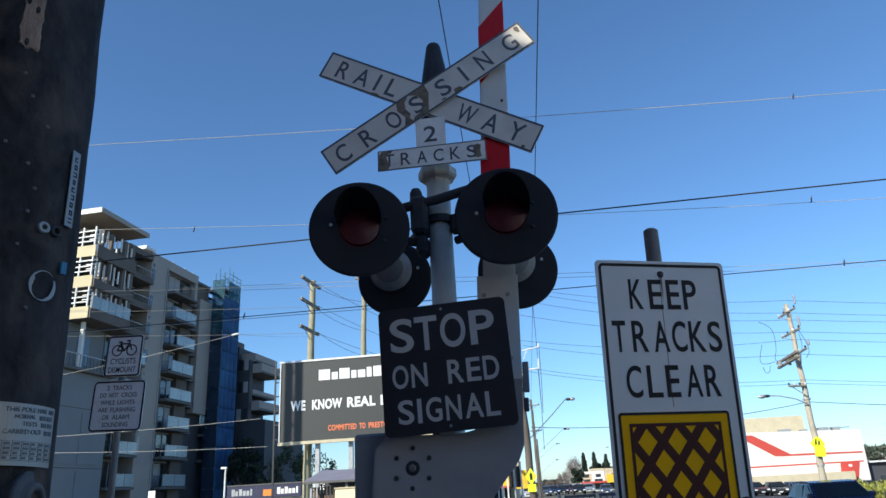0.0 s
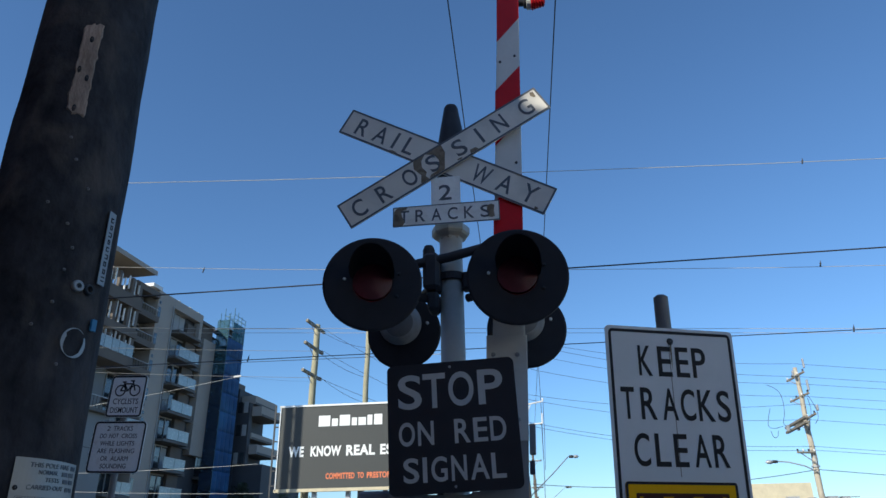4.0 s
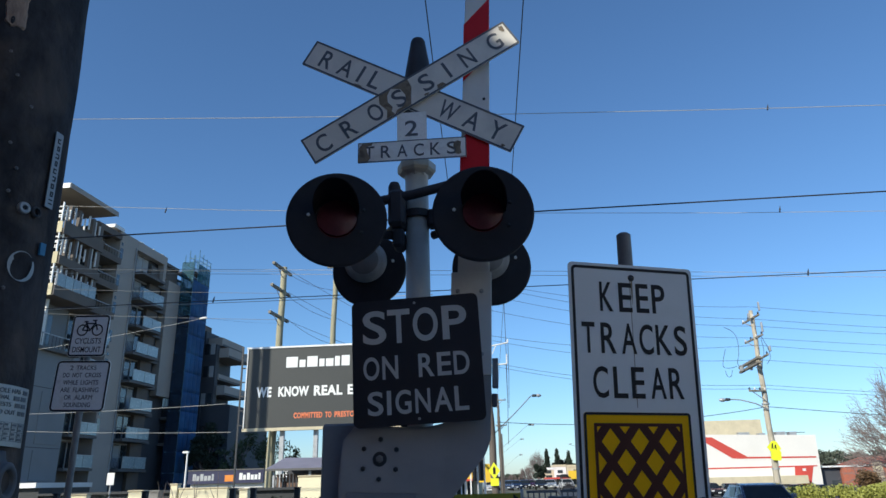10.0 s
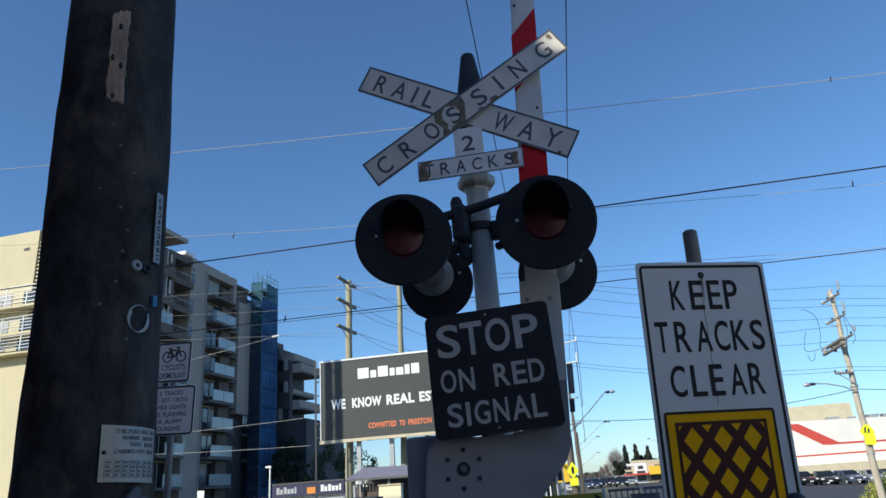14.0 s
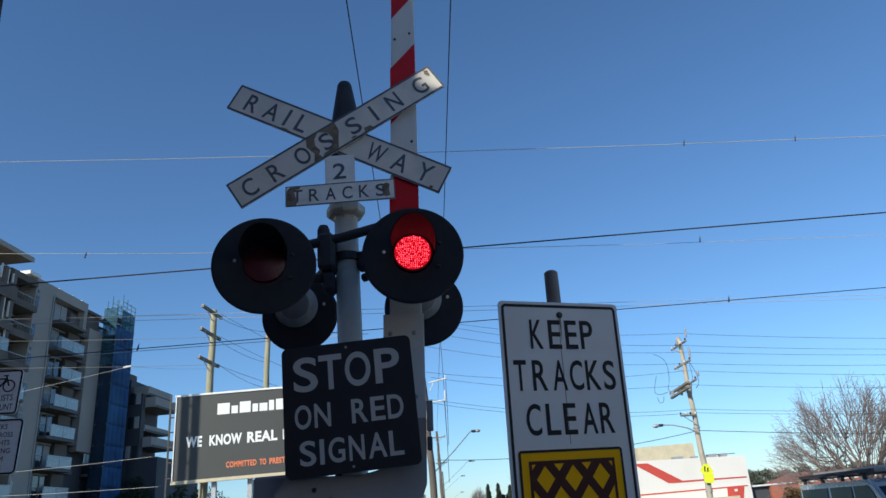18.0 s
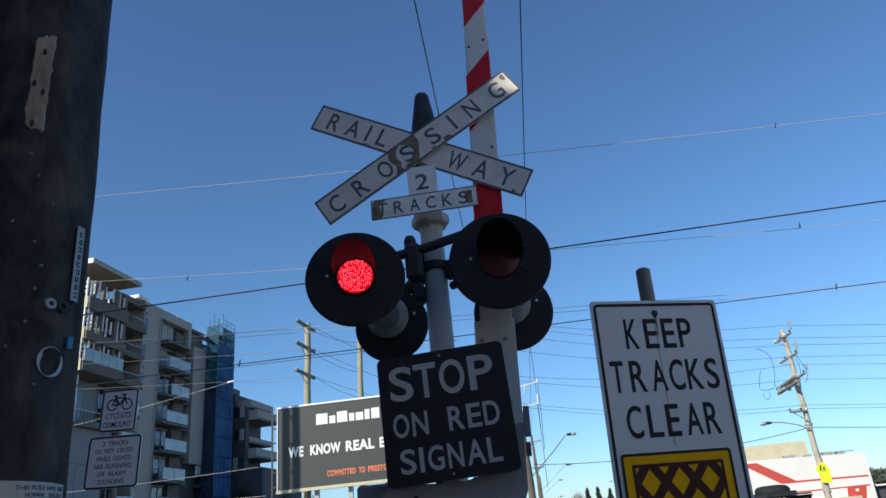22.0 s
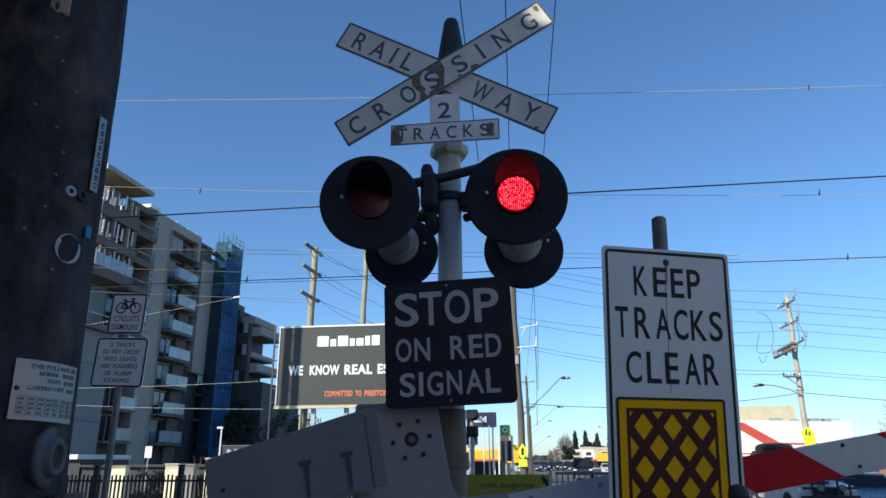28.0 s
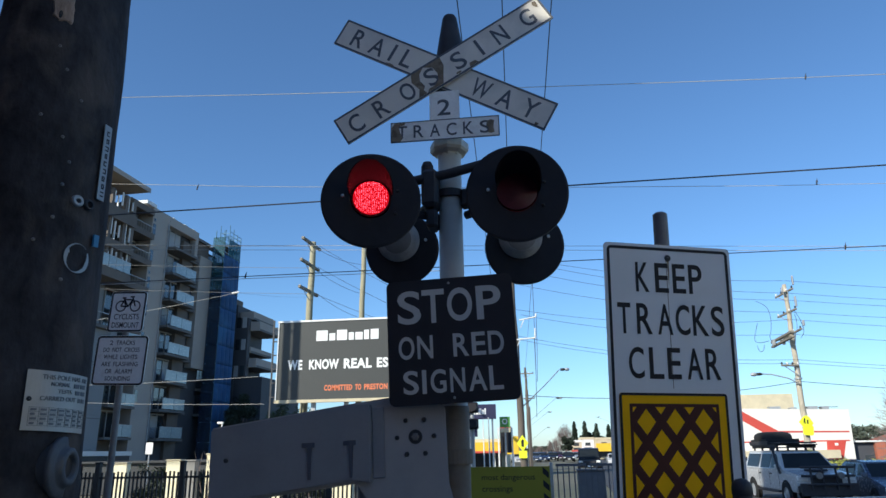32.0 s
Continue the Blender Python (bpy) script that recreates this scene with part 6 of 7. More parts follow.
# service cables before the apartments, held by the twin mast and the billboard's side post
for a, b in (((-18.6, 25, 6.83), (-26.0, 32.2, 7.2)), ((-18.6, 25, 4.43), (-26.0, 32.2, 4.8)), ((-18.6, 25, 3.82), (-26.0, 32.2, 4.2)), ((-11.1, 25, 7.9), (-15.1, 47.0, 12.8)), ((-10.0, 25, 4.54), (-17.29, 45, 7.2)), ((-9.7, 25, 3.5), (-17.29, 45, 5.6))):
    wire(a, b, 0.1, 0.004, None, "thin dark service wire")
for z0, z1, xe in ((6.86, 7.9, -11.1), (4.46, 4.54, -10.0), (3.85, 3.5, -9.7)):
    wire((-18.6, 25, z0 - 0.03), (xe, 25, z1), 0.05, 0.008, M_WIREPALE, "pale service cable before the apartments")
    if z0 > 6:
        tagged(put("cable_joint", cyl((xe - 0.2, 25, z1 - 0.02), (xe + 0.08, 25, z1 + 0.01), 0.04, 0.04, 8), M_WHITE), "small pale sleeve at a cable's end", "cable joint")
for k, (z, ze) in enumerate(((10.3, 8.5), (10.1, 7.95), (9.6, 7.64), (9.0, 7.12), (7.75, 6.8), (7.5, 6.17), (6.6, 5.1), (6.4, 4.95), (3.95, 4.2))):
    r = 0.013 if k == 8 else 0.008
    wire((-0.3 + 0.2 * (k % 3), 30, z), (11.42, 29.9, ze), 0.35, r)
    wire((11.46, 29.9, ze), (46, 33, ze - 1.3 + 0.15 * (k % 4)), 0.6, r)
for k, (z, x2, z2) in enumerate(((16.8, -4, 10.5), (16.5, -11.5, 15.2), (15.1, -4, 9.5), (14.8, -11.5, 13.0), (13.1, -11.6, 11.2), (13.0, -3, 8.5))):
    wire((-15.0, 47.1, z), (x2, 47.3 + 0.2 * k, z2), 0.25, 0.014)
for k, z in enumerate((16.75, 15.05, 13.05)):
    wire((-60, 50, z + 4.5), (-15.4, 47.1, z), 0.3, 0.014, M_WIRESUN, "thin wire to the timber pole, coloured lighter for sun")


# ---- trees ----
def cloud(centres, n, size, seed, flat=1.0):
    """Many small leaf blades scattered through rounded clumps, as one bmesh."""
    rng = np.random.RandomState(seed)
    verts, faces = [], []
    for cx, cy, cz, rx, ry, rz in centres:
        d = rng.normal(size=(n, 3))
        d /= np.linalg.norm(d, axis=1)[:, None]
        d *= (rng.rand(n, 1) ** 0.45)
        p = np.array([cx, cy, cz]) + d * np.array([rx, ry, rz])
        u = rng.normal(size=(n, 3))
        u /= np.linalg.norm(u, axis=1)[:, None]
        w = np.cross(u, rng.normal(size=(n, 3)))
        w /= np.linalg.norm(w, axis=1)[:, None]
        s = size * (0.6 + 0.8 * rng.rand(n, 1))
        quad = np.stack([p - u * s, p + w * s * 0.4, p + u * s, p - w * s * 0.4], 1).reshape(-1, 3)
        k = len(verts)
        verts += quad.tolist()
        faces += [(k + 4 * i, k + 4 * i + 1, k + 4 * i + 2, k + 4 * i + 3) for i in range(n)]
    bm = bmesh.new()
    me = bpy.data.meshes.new("leaves")
    me.from_pydata(verts, [], faces)
    bm.from_mesh(me)
    bpy.data.meshes.remove(me)
    return bm


def branches(rng, start, way, length, r, depth, out, spread=0.55, up=0.12):
    p = Vector(start)
    pts, d = [p.copy()], Vector(way).normalized()
    n = 4
    for i in range(n):
        d = (d + Vector((rng.uniform(-1, 1), rng.uniform(-1, 1), rng.uniform(-0.6, 1) + up)) * 0.16).normalized()
        p = p + d * length / n
        pts.append(p.copy())
    out.append((pts, r))
    if depth:
        for k in range(rng.choice((3, 3, 4))):
            i = rng.choice((2, 3, 4))
            a = Vector((rng.uniform(-1, 1), rng.uniform(-1, 1), rng.uniform(-0.3, 0.9)))
            branches(rng, pts[i], d + a * spread * 1.35, length * rng.uniform(0.55, 0.78), r * 0.55, depth - 1, out, spread, up)


def limbs_mesh(out, n=4):
    bm = bmesh.new()
    for pts, r in out:
        tube_taper(bm, pts, r, r * 0.45, n if r < 0.05 else 7)
    return bm


def bare_tree(x, y, z, h, seed, label, limbs=18, wide=0.6, thick=1.0):
    """A short trunk, limbs that spread into a dome, and three orders of ever finer twigs."""
    T = thing("bare_tree", label, "tree", pose(x, y, z))
    rng = random.Random(seed)
    stem, crown = bmesh.new(), bmesh.new()
    low = h * 0.2
    tube_taper(stem, [Vector((0, 0, 0)), Vector((0.04, 0, h * 0.1)), Vector((0, 0.02, low))], h * 0.03, h * 0.024, 9)
    jit = lambda k: Vector((rng.uniform(-k, k), rng.uniform(-k, k), rng.uniform(-k, k)))

    def dome(d, f):
        return Vector((d.x * wide * h * f, d.y * wide * h * f, low + d.z * h * 0.8 * f))

    def branch(a, b, r0, r1, n, bow):
        out = jit(1) * (b - a).length * bow + Vector((0, 0, -(b - a).length * bow * 0.6))
        pts = [a.lerp(b, f) + out * (4 * f * (1 - f)) + jit((b - a).length * 0.02) * (f * (1 - f) * 4) for f in (0, 0.25, 0.5, 0.75, 1.0)]
        tube_taper(crown, pts, r0 * thick, r1 * thick, n)
        return pts

    def along(pts, f):
        k = min(int(f * 4), 3)
        return pts[k].lerp(pts[k + 1], f * 4 - k)

    for k in range(limbs):
        up = 0.06 + 0.94 * (k + 0.5) / limbs
        a = k * 2.39996 + rng.uniform(-0.25, 0.25)
        d = Vector((math.cos(a) * math.sqrt(1 - up * up), math.sin(a) * math.sqrt(1 - up * up), up))
        root = Vector((0, 0, low * rng.uniform(0.75, 1.0)))
        limb = branch(root, dome(d, rng.uniform(0.5, 0.68)), h * 0.011, h * 0.005, 5, 0.07)
        for i in range(6):
            d2 = (d + jit(0.42)).normalized()
            d2.z = max(d2.z, 0.02)
            br = branch(along(limb, rng.uniform(0.35, 1.0)), dome(d2, rng.uniform(0.7, 0.88)), h * 0.004, h * 0.002, 4, 0.06)
            for j in range(7):
                d3 = (d2 + jit(0.22)).normalized()
                tw = branch(along(br, rng.uniform(0.3, 1.0)), dome(d3, rng.uniform(0.82, 1.02)), h * 0.002, h * 0.001, 3, 0.05)
                for q in range(4):
                    st = along(tw, rng.uniform(0.3, 1.0))
                    e = st + (d3 * 0.6 + jit(0.8)).normalized() * h * rng.uniform(0.04, 0.085)
                    tube_taper(crown, [st, e], h * 0.0011 * thick, h * 0.0007 * thick, 3)
    part("trunk", stem, M_BARK, T, "short grey trunk")
    part("crown", crown, M_BARK, T, "leafless crown of fine grey twigs")


bare_tree(23.8, 40, -0.9, 8.45, 5, "wide leafless tree with a rounded twiggy crown")
bare_tree(7.8, 170, 0, 7.9, 8, "round leafless tree far down the road", 12, 0.34, 1.4)
bare_tree(4.1, 140, 0, 4.1, 9, "brown leafless street tree far down the road", 9, 0.38, 3.0)
bare_tree(1.9, 175, 0, 2.9, 10, "low leafless street tree far down the road", 8, 0.6, 4.0)
bare_tree(-0.2, 165, 0, 2.6, 11, "low leafless street tree beside the far poles", 8, 0.6, 4.0)


def leafy_tree(x, y, z, h, w, seed, label, material=None, clumps=12, n=420, leaf=0.17, low=0.45):
    T = thing("leafy_tree", label, "tree", pose(x, y, z))
    rng = random.Random(seed)
    out, cl = [], []
    out.append(([Vector((0, 0, 0)), Vector((0.1, 0, h * 0.25)), Vector((0.0, 0.1, h * 0.55))], h * 0.025))
    for k in range(clumps):
        a, q = rng.uniform(0, 6.28), rng.uniform(0.1, 1.0)
        c = Vector((math.cos(a) * w * 0.42 * q, math.sin(a) * w * 0.42 * q, h * rng.uniform(low, 0.9)))
        out.append(([Vector((0, 0, h * 0.35)), c * 0.6 + Vector((0, 0, h * 0.12)), c], h * 0.009))
        cl.append((c.x, c.y, c.z, w * rng.uniform(0.13, 0.22), w * rng.uniform(0.13, 0.22), h * rng.uniform(0.07, 0.13)))
    part("trunk", limbs_mesh(out, 5), M_BARK, T, "grey trunk with limbs")
    part("crown", cloud(cl, n, leaf, seed), material or M_LEAF, T, "open crown of small leaves")


leafy_tree(5.9, 125, 0, 4.1, 2.7, 21, "narrow dark street tree down the road", M_CONIFER, 10, 200, 0.28, 0.2)
leafy_tree(13.5, 168, 0, 6.0, 4.6, 22, "dark tree among the conifers", M_CONIFER, 14, 260, 0.36)
leafy_tree(-28.6, 74, 0, 7.6, 4.6, 1, "olive green gum tree beyond the billboard", None, 13, 110)
leafy_tree(-24.9, 75, 0, 7.0, 5.8, 2, "olive green gum tree with drooping clumps", None, 13, 110)
leafy_tree(-22.6, 76, 0, 5.8, 2.6, 3, "small olive green gum tree", None, 8, 90)
leafy_tree(-35.4, 80, 0, 9.6, 6.5, 4, "dark leafy tree against the low wing", M_CONIFER)
leafy_tree(-31.9, 73, 0, 8.6, 4.5, 14, "dark leafy tree at the foot of the scaffold", M_CONIFER)
for i, (x, y, h, w) in enumerate(((43, 118, 7.2, 7), (49.5, 116, 6.6, 8), (56, 117, 6.2, 8), (63, 115, 6.4, 9), (71, 116, 6.0, 9))):
    leafy_tree(x, y, -1.5, h, w, 20 + i, "dark green tree behind the brick shops", M_FAR, 11, 150, 0.3)
for i, (x, y, h, w) in enumerate(((0.9, 205, 3.0, 4), (-0.8, 195, 2.6, 4), (2.6, 215, 3.3, 4), (3.7, 190, 3.0, 3), (18.5, 190, 6, 6), (22, 180, 6, 7), (27, 175, 6, 8))):
    leafy_tree(x, y, 0, h, w, 40 + i, "hazy street tree far down the road", M_FAR, 9, 220, 0.3)


def conifer(x, y, h, r, seed):
    T = thing("conifer", "dark narrow conifer far down the road", "tree", pose(x, y, 0), "conifers down the road")
    part("trunk", cyl((0, 0, 0), (0, 0, h * 0.3), 0.2, 0.15, 8), M_BARK, T)
    cl = [(0.1 * math.sin(k * 2.1), 0.1 * math.cos(k * 1.3), h * (0.16 + 0.8 * k / 9), r * (1.02 - 0.085 * k), r * (1.02 - 0.085 * k), h * 0.1) for k in range(10)]
    part("crown", cloud(cl, 170, 0.3, seed), M_CONIFER, T, "dense tapering dark foliage")


for i, (x, h, r) in enumerate(((9.85, 7.7, 1.15), (12.2, 7.65, 1.2), (14.85, 7.15, 1.05), (17.6, 6.9, 1.2))):
    conifer(x, 165, h, r, 60 + i)


def shrub_bed():
    Sb = thing("shrub", "golden green clipped shrub in the roadside bed", "shrub", pose(13.5, 31, -0.45))
    rng = random.Random(3)
    cl = [(rng.uniform(-1.9, 3.4), rng.uniform(-0.7, 0.9), rng.uniform(0.15, 1.25), 0.6, 0.5, 0.38) for k in range(44)]
    part("foliage", cloud(cl, 560, 0.06, 7), M_SHRUB, Sb, "small golden leaves")
    part("stems", limbs_mesh([([Vector((x, 0, 0)), Vector((x, 0.05, 0.3))], 0.03) for x in (-1.5, -0.6, 0.4, 1.5, 2.6)], 5), M_BARK, Sb)
    S2 = thing("shrub", "reddish upright shrub by the car park", "shrub", pose(16.6, 33, -0.5))
    cl = [(rng.uniform(-0.5, 0.5), rng.uniform(-0.4, 0.4), rng.uniform(0.2, 2.1), 0.35, 0.35, 0.35) for k in range(16)]
    part("foliage", cloud(cl, 260, 0.07, 9), mat("reddish_shrub_leaf", (0.12, 0.07, 0.03), 0.7, island=0.4, bump=0), S2)
    pr = thing("bollard", "dark bollard in the roadside bed", "bollard", pose(13.3, 29.5, -0.35))
    part("tube", cyl((0, 0, 0), (0.03, 0, 1.0), 0.1, 0.08, 10), M_DARKGREY, pr)


shrub_bed()


# ---- store across the car park ----
def store():
    Y, zb = 95.0, -1.55
    S = thing("store", "white store with red stripes across the car park", "store", pose(0, Y, 0))
    x0, x1, top = 24.0, 40.7, 6.2
    part("front_wall", plate3(((x0, 0, zb), (x1 - 0.2, 0, zb), (x1, 0, top - 0.1), (x0, 0, top + 0.45)), 0.4), M_SHOPWHITE, S, "white clad front wall")
    part("side_wall", box(x1 - 0.6, x1 - 0.25, 0.41, 24, zb, top - 0.3), M_SHOPWHITE, S)
    part("roof", box(x0, x1 - 0.6, 0.5, 24, top - 0.5, top - 0.3), M_ROOF, S)
    part("red_diagonal", plate3(((25.55, -0.02, 6.25), (27.55, -0.02, 6.18), (31.75, -0.02, 3.6), (29.85, -0.02, 3.45)), 0.015), M_SHOPRED, S, "red diagonal stripe")
    part("red_line", plate3(((29.95, -0.03, 3.42), (40.3, -0.03, 3.28), (40.3, -0.03, 3.46), (31.6, -0.03, 3.62)), 0.015), M_SHOPRED, S, "red line")
    part("red_line", plate3(((24.2, -0.02, 2.2), (40.2, -0.02, 2.2), (40.2, -0.02, 2.36), (24.2, -0.02, 2.38)), 0.015), M_SHOPRED, S, "red line")
    part("red_panel", plate3(((37.0, -0.03, zb + 1.0), (38.9, -0.03, zb + 1.0), (39.7, -0.03, 2.2), (37.4, -0.03, 2.2)), 0.02), M_SHOPRED, S, "red door panel")
    part("small_mark", plate3(((38.3, -0.055, 1.7), (38.7, -0.055, 1.7), (38.7, -0.055, 2.0), (38.3, -0.055, 2.0)), 0.01), M_WHITE, S)
    part("awning", box(24, 38.2, -1.6, -0.05, 0.2, 1.18), M_LIMESTONE, S, "cream awning fascia")
    part("shopfront", box(24.2, 36.5, -0.06, -0.01, zb, 0.15), M_WINDOW, S, "dark shaded shopfront under the awning")
    for x in (25.5, 29.0, 32.5, 36.6):
        part("awning_post", box(x - 0.12, x + 0.12, -1.5, -1.3, zb, 0.2), M_WHITE, S)
    part("plant_room", box(27.3, 35.2, 3, 9, top - 0.3, 8.5), M_LIMESTONE, S, "pale cream rooftop plant room")
    for x, w, h in ((31.4, 1.4, 0.55), (36.2, 1.2, 0.5), (37.9, 0.9, 0.45), (34.0, 0.8, 0.4)):
        part("roof_unit", box(x, x + w, 1.0, 2.0, top - 0.3, top + h), M_STEEL, S, "rooftop air unit")
    part("roof_rail", box(36, 40, 1.2, 1.26, top + 0.3, top + 0.38), M_DARKGREY, S)
    W = thing("brick_shop", "low red brick shop with a cream pier beyond the car park", "shop", pose(0, 96, -1.55))
    part("wall", box(41.0, 43.3, 0, 12, 0, 3.5), M_DARKWALL, W, "grey wall")
    part("brick_wall", box(43.35, 64, -0.5, 12, 0, 3.6), M_REDBRICK, W, "red brick wall")
    for x in (47.2, 58.5):
        part("pier", box(x, x + 1.1, -0.75, -0.45, 0, 4.2), M_LIMESTONE, W, "cream pier")
    part("shop_sign", box(50.0, 53.0, -0.7, -0.51, 1.5, 2.7), M_ORANGE, W, "orange sign panel")
    part("door", box(42.1, 43.1, -0.06, -0.005, 0, 2.0), M_WINDOW, W)
    part("roof_edge", box(41, 64.2, -0.6, 12, 3.6, 3.8), M_WHITE, W)
    H = thing("house", "brick house with a red tiled roof behind the shops", "house", pose(60, 108, -1.5))
    part("wall", box(-9, 9, 0, 8, 0, 3.4), M_BRICK, H)
    bm = bmesh.new()
    v = [bm.verts.new(p) for p in ((-10, -0.7, 3.4), (10, -0.7, 3.4), (10, 8.7, 3.4), (-10, 8.7, 3.4), (-6, 4, 5.1), (6, 4, 5.1))]
    for q in ((0, 1, 5, 4), (1, 2, 5), (2, 3, 4, 5), (3, 0, 4), (3, 2, 1, 0)):
        bm.faces.new([v[i] for i in q])
    part("roof", bm, M_BRICK, H, "red tiled hip roof")


store()


# ---- shops and signs down the street on the near side ----
def near_shops():
    G = thing("service_station", "low service station with yellow fascia and white canopy", "shop", pose(0, 66, 0))
    part("canopy", box(-9.5, -2.6, -1, 6, 1.55, 2.5), M_SHOPYEL, G, "yellow canopy fascia")
    part("canopy_line", box(-9.5, -2.6, -1.06, -1.01, 1.55, 1.72), M_SHOPRED, G)
    part("shop_wall", box(-9.5, -2.4, 6.05, 14, 0, 2.9), M_LIMESTONE, G, "cream shop wall")
    part("shop_front", box(-8, -3.0, 5.98, 6.04, 0.2, 1.7), M_WINDOW, G)
    for x in (-8.8, -6.0, -3.4):
        part("canopy_column", box(x - 0.12, x + 0.12, 0, 0.24, 0, 1.55), M_WHITE, G)
    part("orange_sign", box(-2.3, -0.7, -0.6, -0.4, 1.4, 3.0), M_SHOPYEL, G, "yellow sign board")
    part("sign_leg", box(-1.7, -1.5, -0.55, -0.45, 0, 1.4), M_STEEL, G)
    Pn = thing("price_board", "black price board on white legs", "sign", pose(-2.0, 60, 0))
    part("board", box(-0.48, 0.48, -0.1, 0.1, 1.55, 3.35, 0.02), M_INK, Pn)
    for x in (-0.62, 0.55):
        part("leg", box(x - 0.06, x + 0.06, -0.06, 0.06, 0, 3.6), M_WHITE, Pn)
    part("red_cap", box(-0.48, 0.48, -0.11, 0.11, 3.36, 3.7), M_SHOPRED, Pn)
    Py = thing("hire_sign", "navy blue hire company pylon sign", "sign", pose(-4.0, 60, 0))
    part("panel", box(-1.3, 1.25, -0.12, 0.12, 4.35, 5.6, 0.02), M_NAVY, Py, "navy panel")
    for x, w, h in ((-0.75, 0.22, 0.5), (-0.48, 0.2, 0.38), (-0.24, 0.22, 0.5), (0.02, 0.2, 0.38), (0.26, 0.13, 0.52)):
        part("name_bar", box(x, x + w, -0.14, -0.121, 4.75, 4.75 + h), M_BILLW, Py)
    part("lower_panel", box(-1.6, -0.4, -0.1, 0.1, 2.9, 4.0, 0.02), M_NAVY, Py, "lower navy panel")
    for x in (-1.0, 0.9):
        part("leg", box(x - 0.08, x + 0.08, 0.13, 0.25, 0, 5.4), M_STEEL, Py)
    for i, x in enumerate((-4.9, -3.75, -3.3, -3.0)):
        Fp = thing("flag_pole", "slim white flag pole", "flag pole", pose(x, 58, 0), "flag poles at the hire yard")
        part("pole", cyl((0, 0, 0), (0, 0, 4.4 - 0.2 * (i % 2)), 0.06, 0.04, 8), M_WHITE, Fp)
    Gs = thing("supermarket_sign", "square green supermarket sign on a pole", "sign", pose(-1.62, 50, 0))
    part("panel", box(-0.37, 0.37, -0.08, 0.08, 3.3, 4.03, 0.02), mat("green_sign_panel", (0.1, 0.3, 0.06), 0.5, scale=2), Gs, "green panel")
    part("round_mark", lathe([(0.12, 0.0), (0.12, 0.02), (0.2, 0.02), (0.2, 0.0)], 20, m=Matrix.Translation((0, -0.081, 3.7)) @ Matrix.Rotation(radians(90), 4, "X")), M_WHITE, Gs)
    part("strip", box(-0.37, 0.37, -0.08, 0.08, 2.95, 3.26), M_LIMESTONE, Gs)
    part("pole", cyl((0, 0.1, 0), (0, 0.1, 3.9), 0.07, 0.07, 10), M_STEEL, Gs)
    # hire yard under the billboard
    Hy = thing("hire_office", "low hire office with navy fascia and pale walls", "shop", pose(0, 56, 0))
    part("wall", box(-25.4, -19.3, 0.4, 1.5, 0, 1.85), M_WHITE, Hy, "white wall")
    part("fascia", box(-25.5, -19.2, 0, 1.6, 1.85, 2.86), M_NAVY, Hy, "navy fascia")
    part("roof_edge", box(-25.55, -19.15, -0.05, 1.7, 2.86, 2.95), M_SLAB, Hy)
    # left bars are grey instead of white: shade on them put into the colour
    for x0, shade in ((-25.1, M_STEEL), (-21.2, M_BILLW)):
        for k, (w, h) in enumerate(((0.3, 0.52), (0.26, 0.38), (0.28, 0.52), (0.28, 0.38), (0.26, 0.38), (0.18, 0.5))):
            part("name_bar", box(x0 + k * 0.32, x0 + k * 0.32 + w * 0.9, -0.015, -0.002, 2.1, 2.1 + h), shade, Hy)
    part("orange_mark", box(-22.4, -21.6, -0.015, -0.002, 2.0, 2.5), M_ORANGE, Hy)
    for x in (-24.6, -22.2, -20.4):
        part("window", box(x, x + 1.3, 0.36, 0.395, 0.5, 1.5), M_WINDOW, Hy)
    Sh = thing("shelter", "low grey roofed shelter beside the line", "shelter", pose(0, 40, 0))
    part("roof", plate3(((-13.3, -0.5, 2.52), (-8.6, -0.5, 2.4), (-8.6, 3.0, 3.12), (-13.3, 3.0, 3.22)), 0.1), M_PURPLEROOF, Sh, "shallow purple grey sheet roof")
    part("gutter", box(-13.32, -8.58, -0.62, -0.51, 2.38, 2.5), M_SLAB, Sh, "dark gutter")
    for x in (-12.9, -10.8, -8.9):
        part("post", box(x - 0.06, x + 0.06, -0.3, -0.18, 0, 2.42), M_STEEL, Sh)
    part("back_wall", box(-13.0, -8.7, 2.6, 2.75, 0, 2.6), M_DARKWALL, Sh)
    for k in range(14):
        part("slat", box(-13.1 + k * 0.2, -12.98 + k * 0.2, 0.3, 0.34, 0.2, 2.2), M_SLATWOOD, Sh, "brown timber screen slat")
    for i, (x, w, h, y) in enumerate(((-13.84, 0.7, 1.44, 22), (-11.75, 0.5, 1.51, 22), (-10.33, 0.23, 1.68, 21.95), (-10.06, 1.6, 1.54, 22), (-8.07, 0.28, 1.48, 22), (-6.18, 0.75, 1.82, 22))):
        W = thing("low_wall", "low cream rendered wall in the sun", "wall", pose(x, y, 0), "low walls beyond the fence")
        part("wall", box(0, w, 0, 0.25, 0, h, 0.015), M_CREAM, W)
        part("coping", box(-0.02, w + 0.02, -0.03, 0.28, h, h + 0.05, 0.01), M_LIMESTONE, W)
    Wc = thing("concrete_pier", "grey concrete pier between the cream walls", "pier", pose(-11.06, 22, 0))
    part("shaft", box(0, 0.33, 0, 0.3, 0, 1.49, 0.02), M_CONCRETE, Wc)
    part("cap", box(-0.02, 0.35, -0.03, 0.33, 1.49, 1.54, 0.01), M_CONCRETE, Wc)
    rng = random.Random(77)
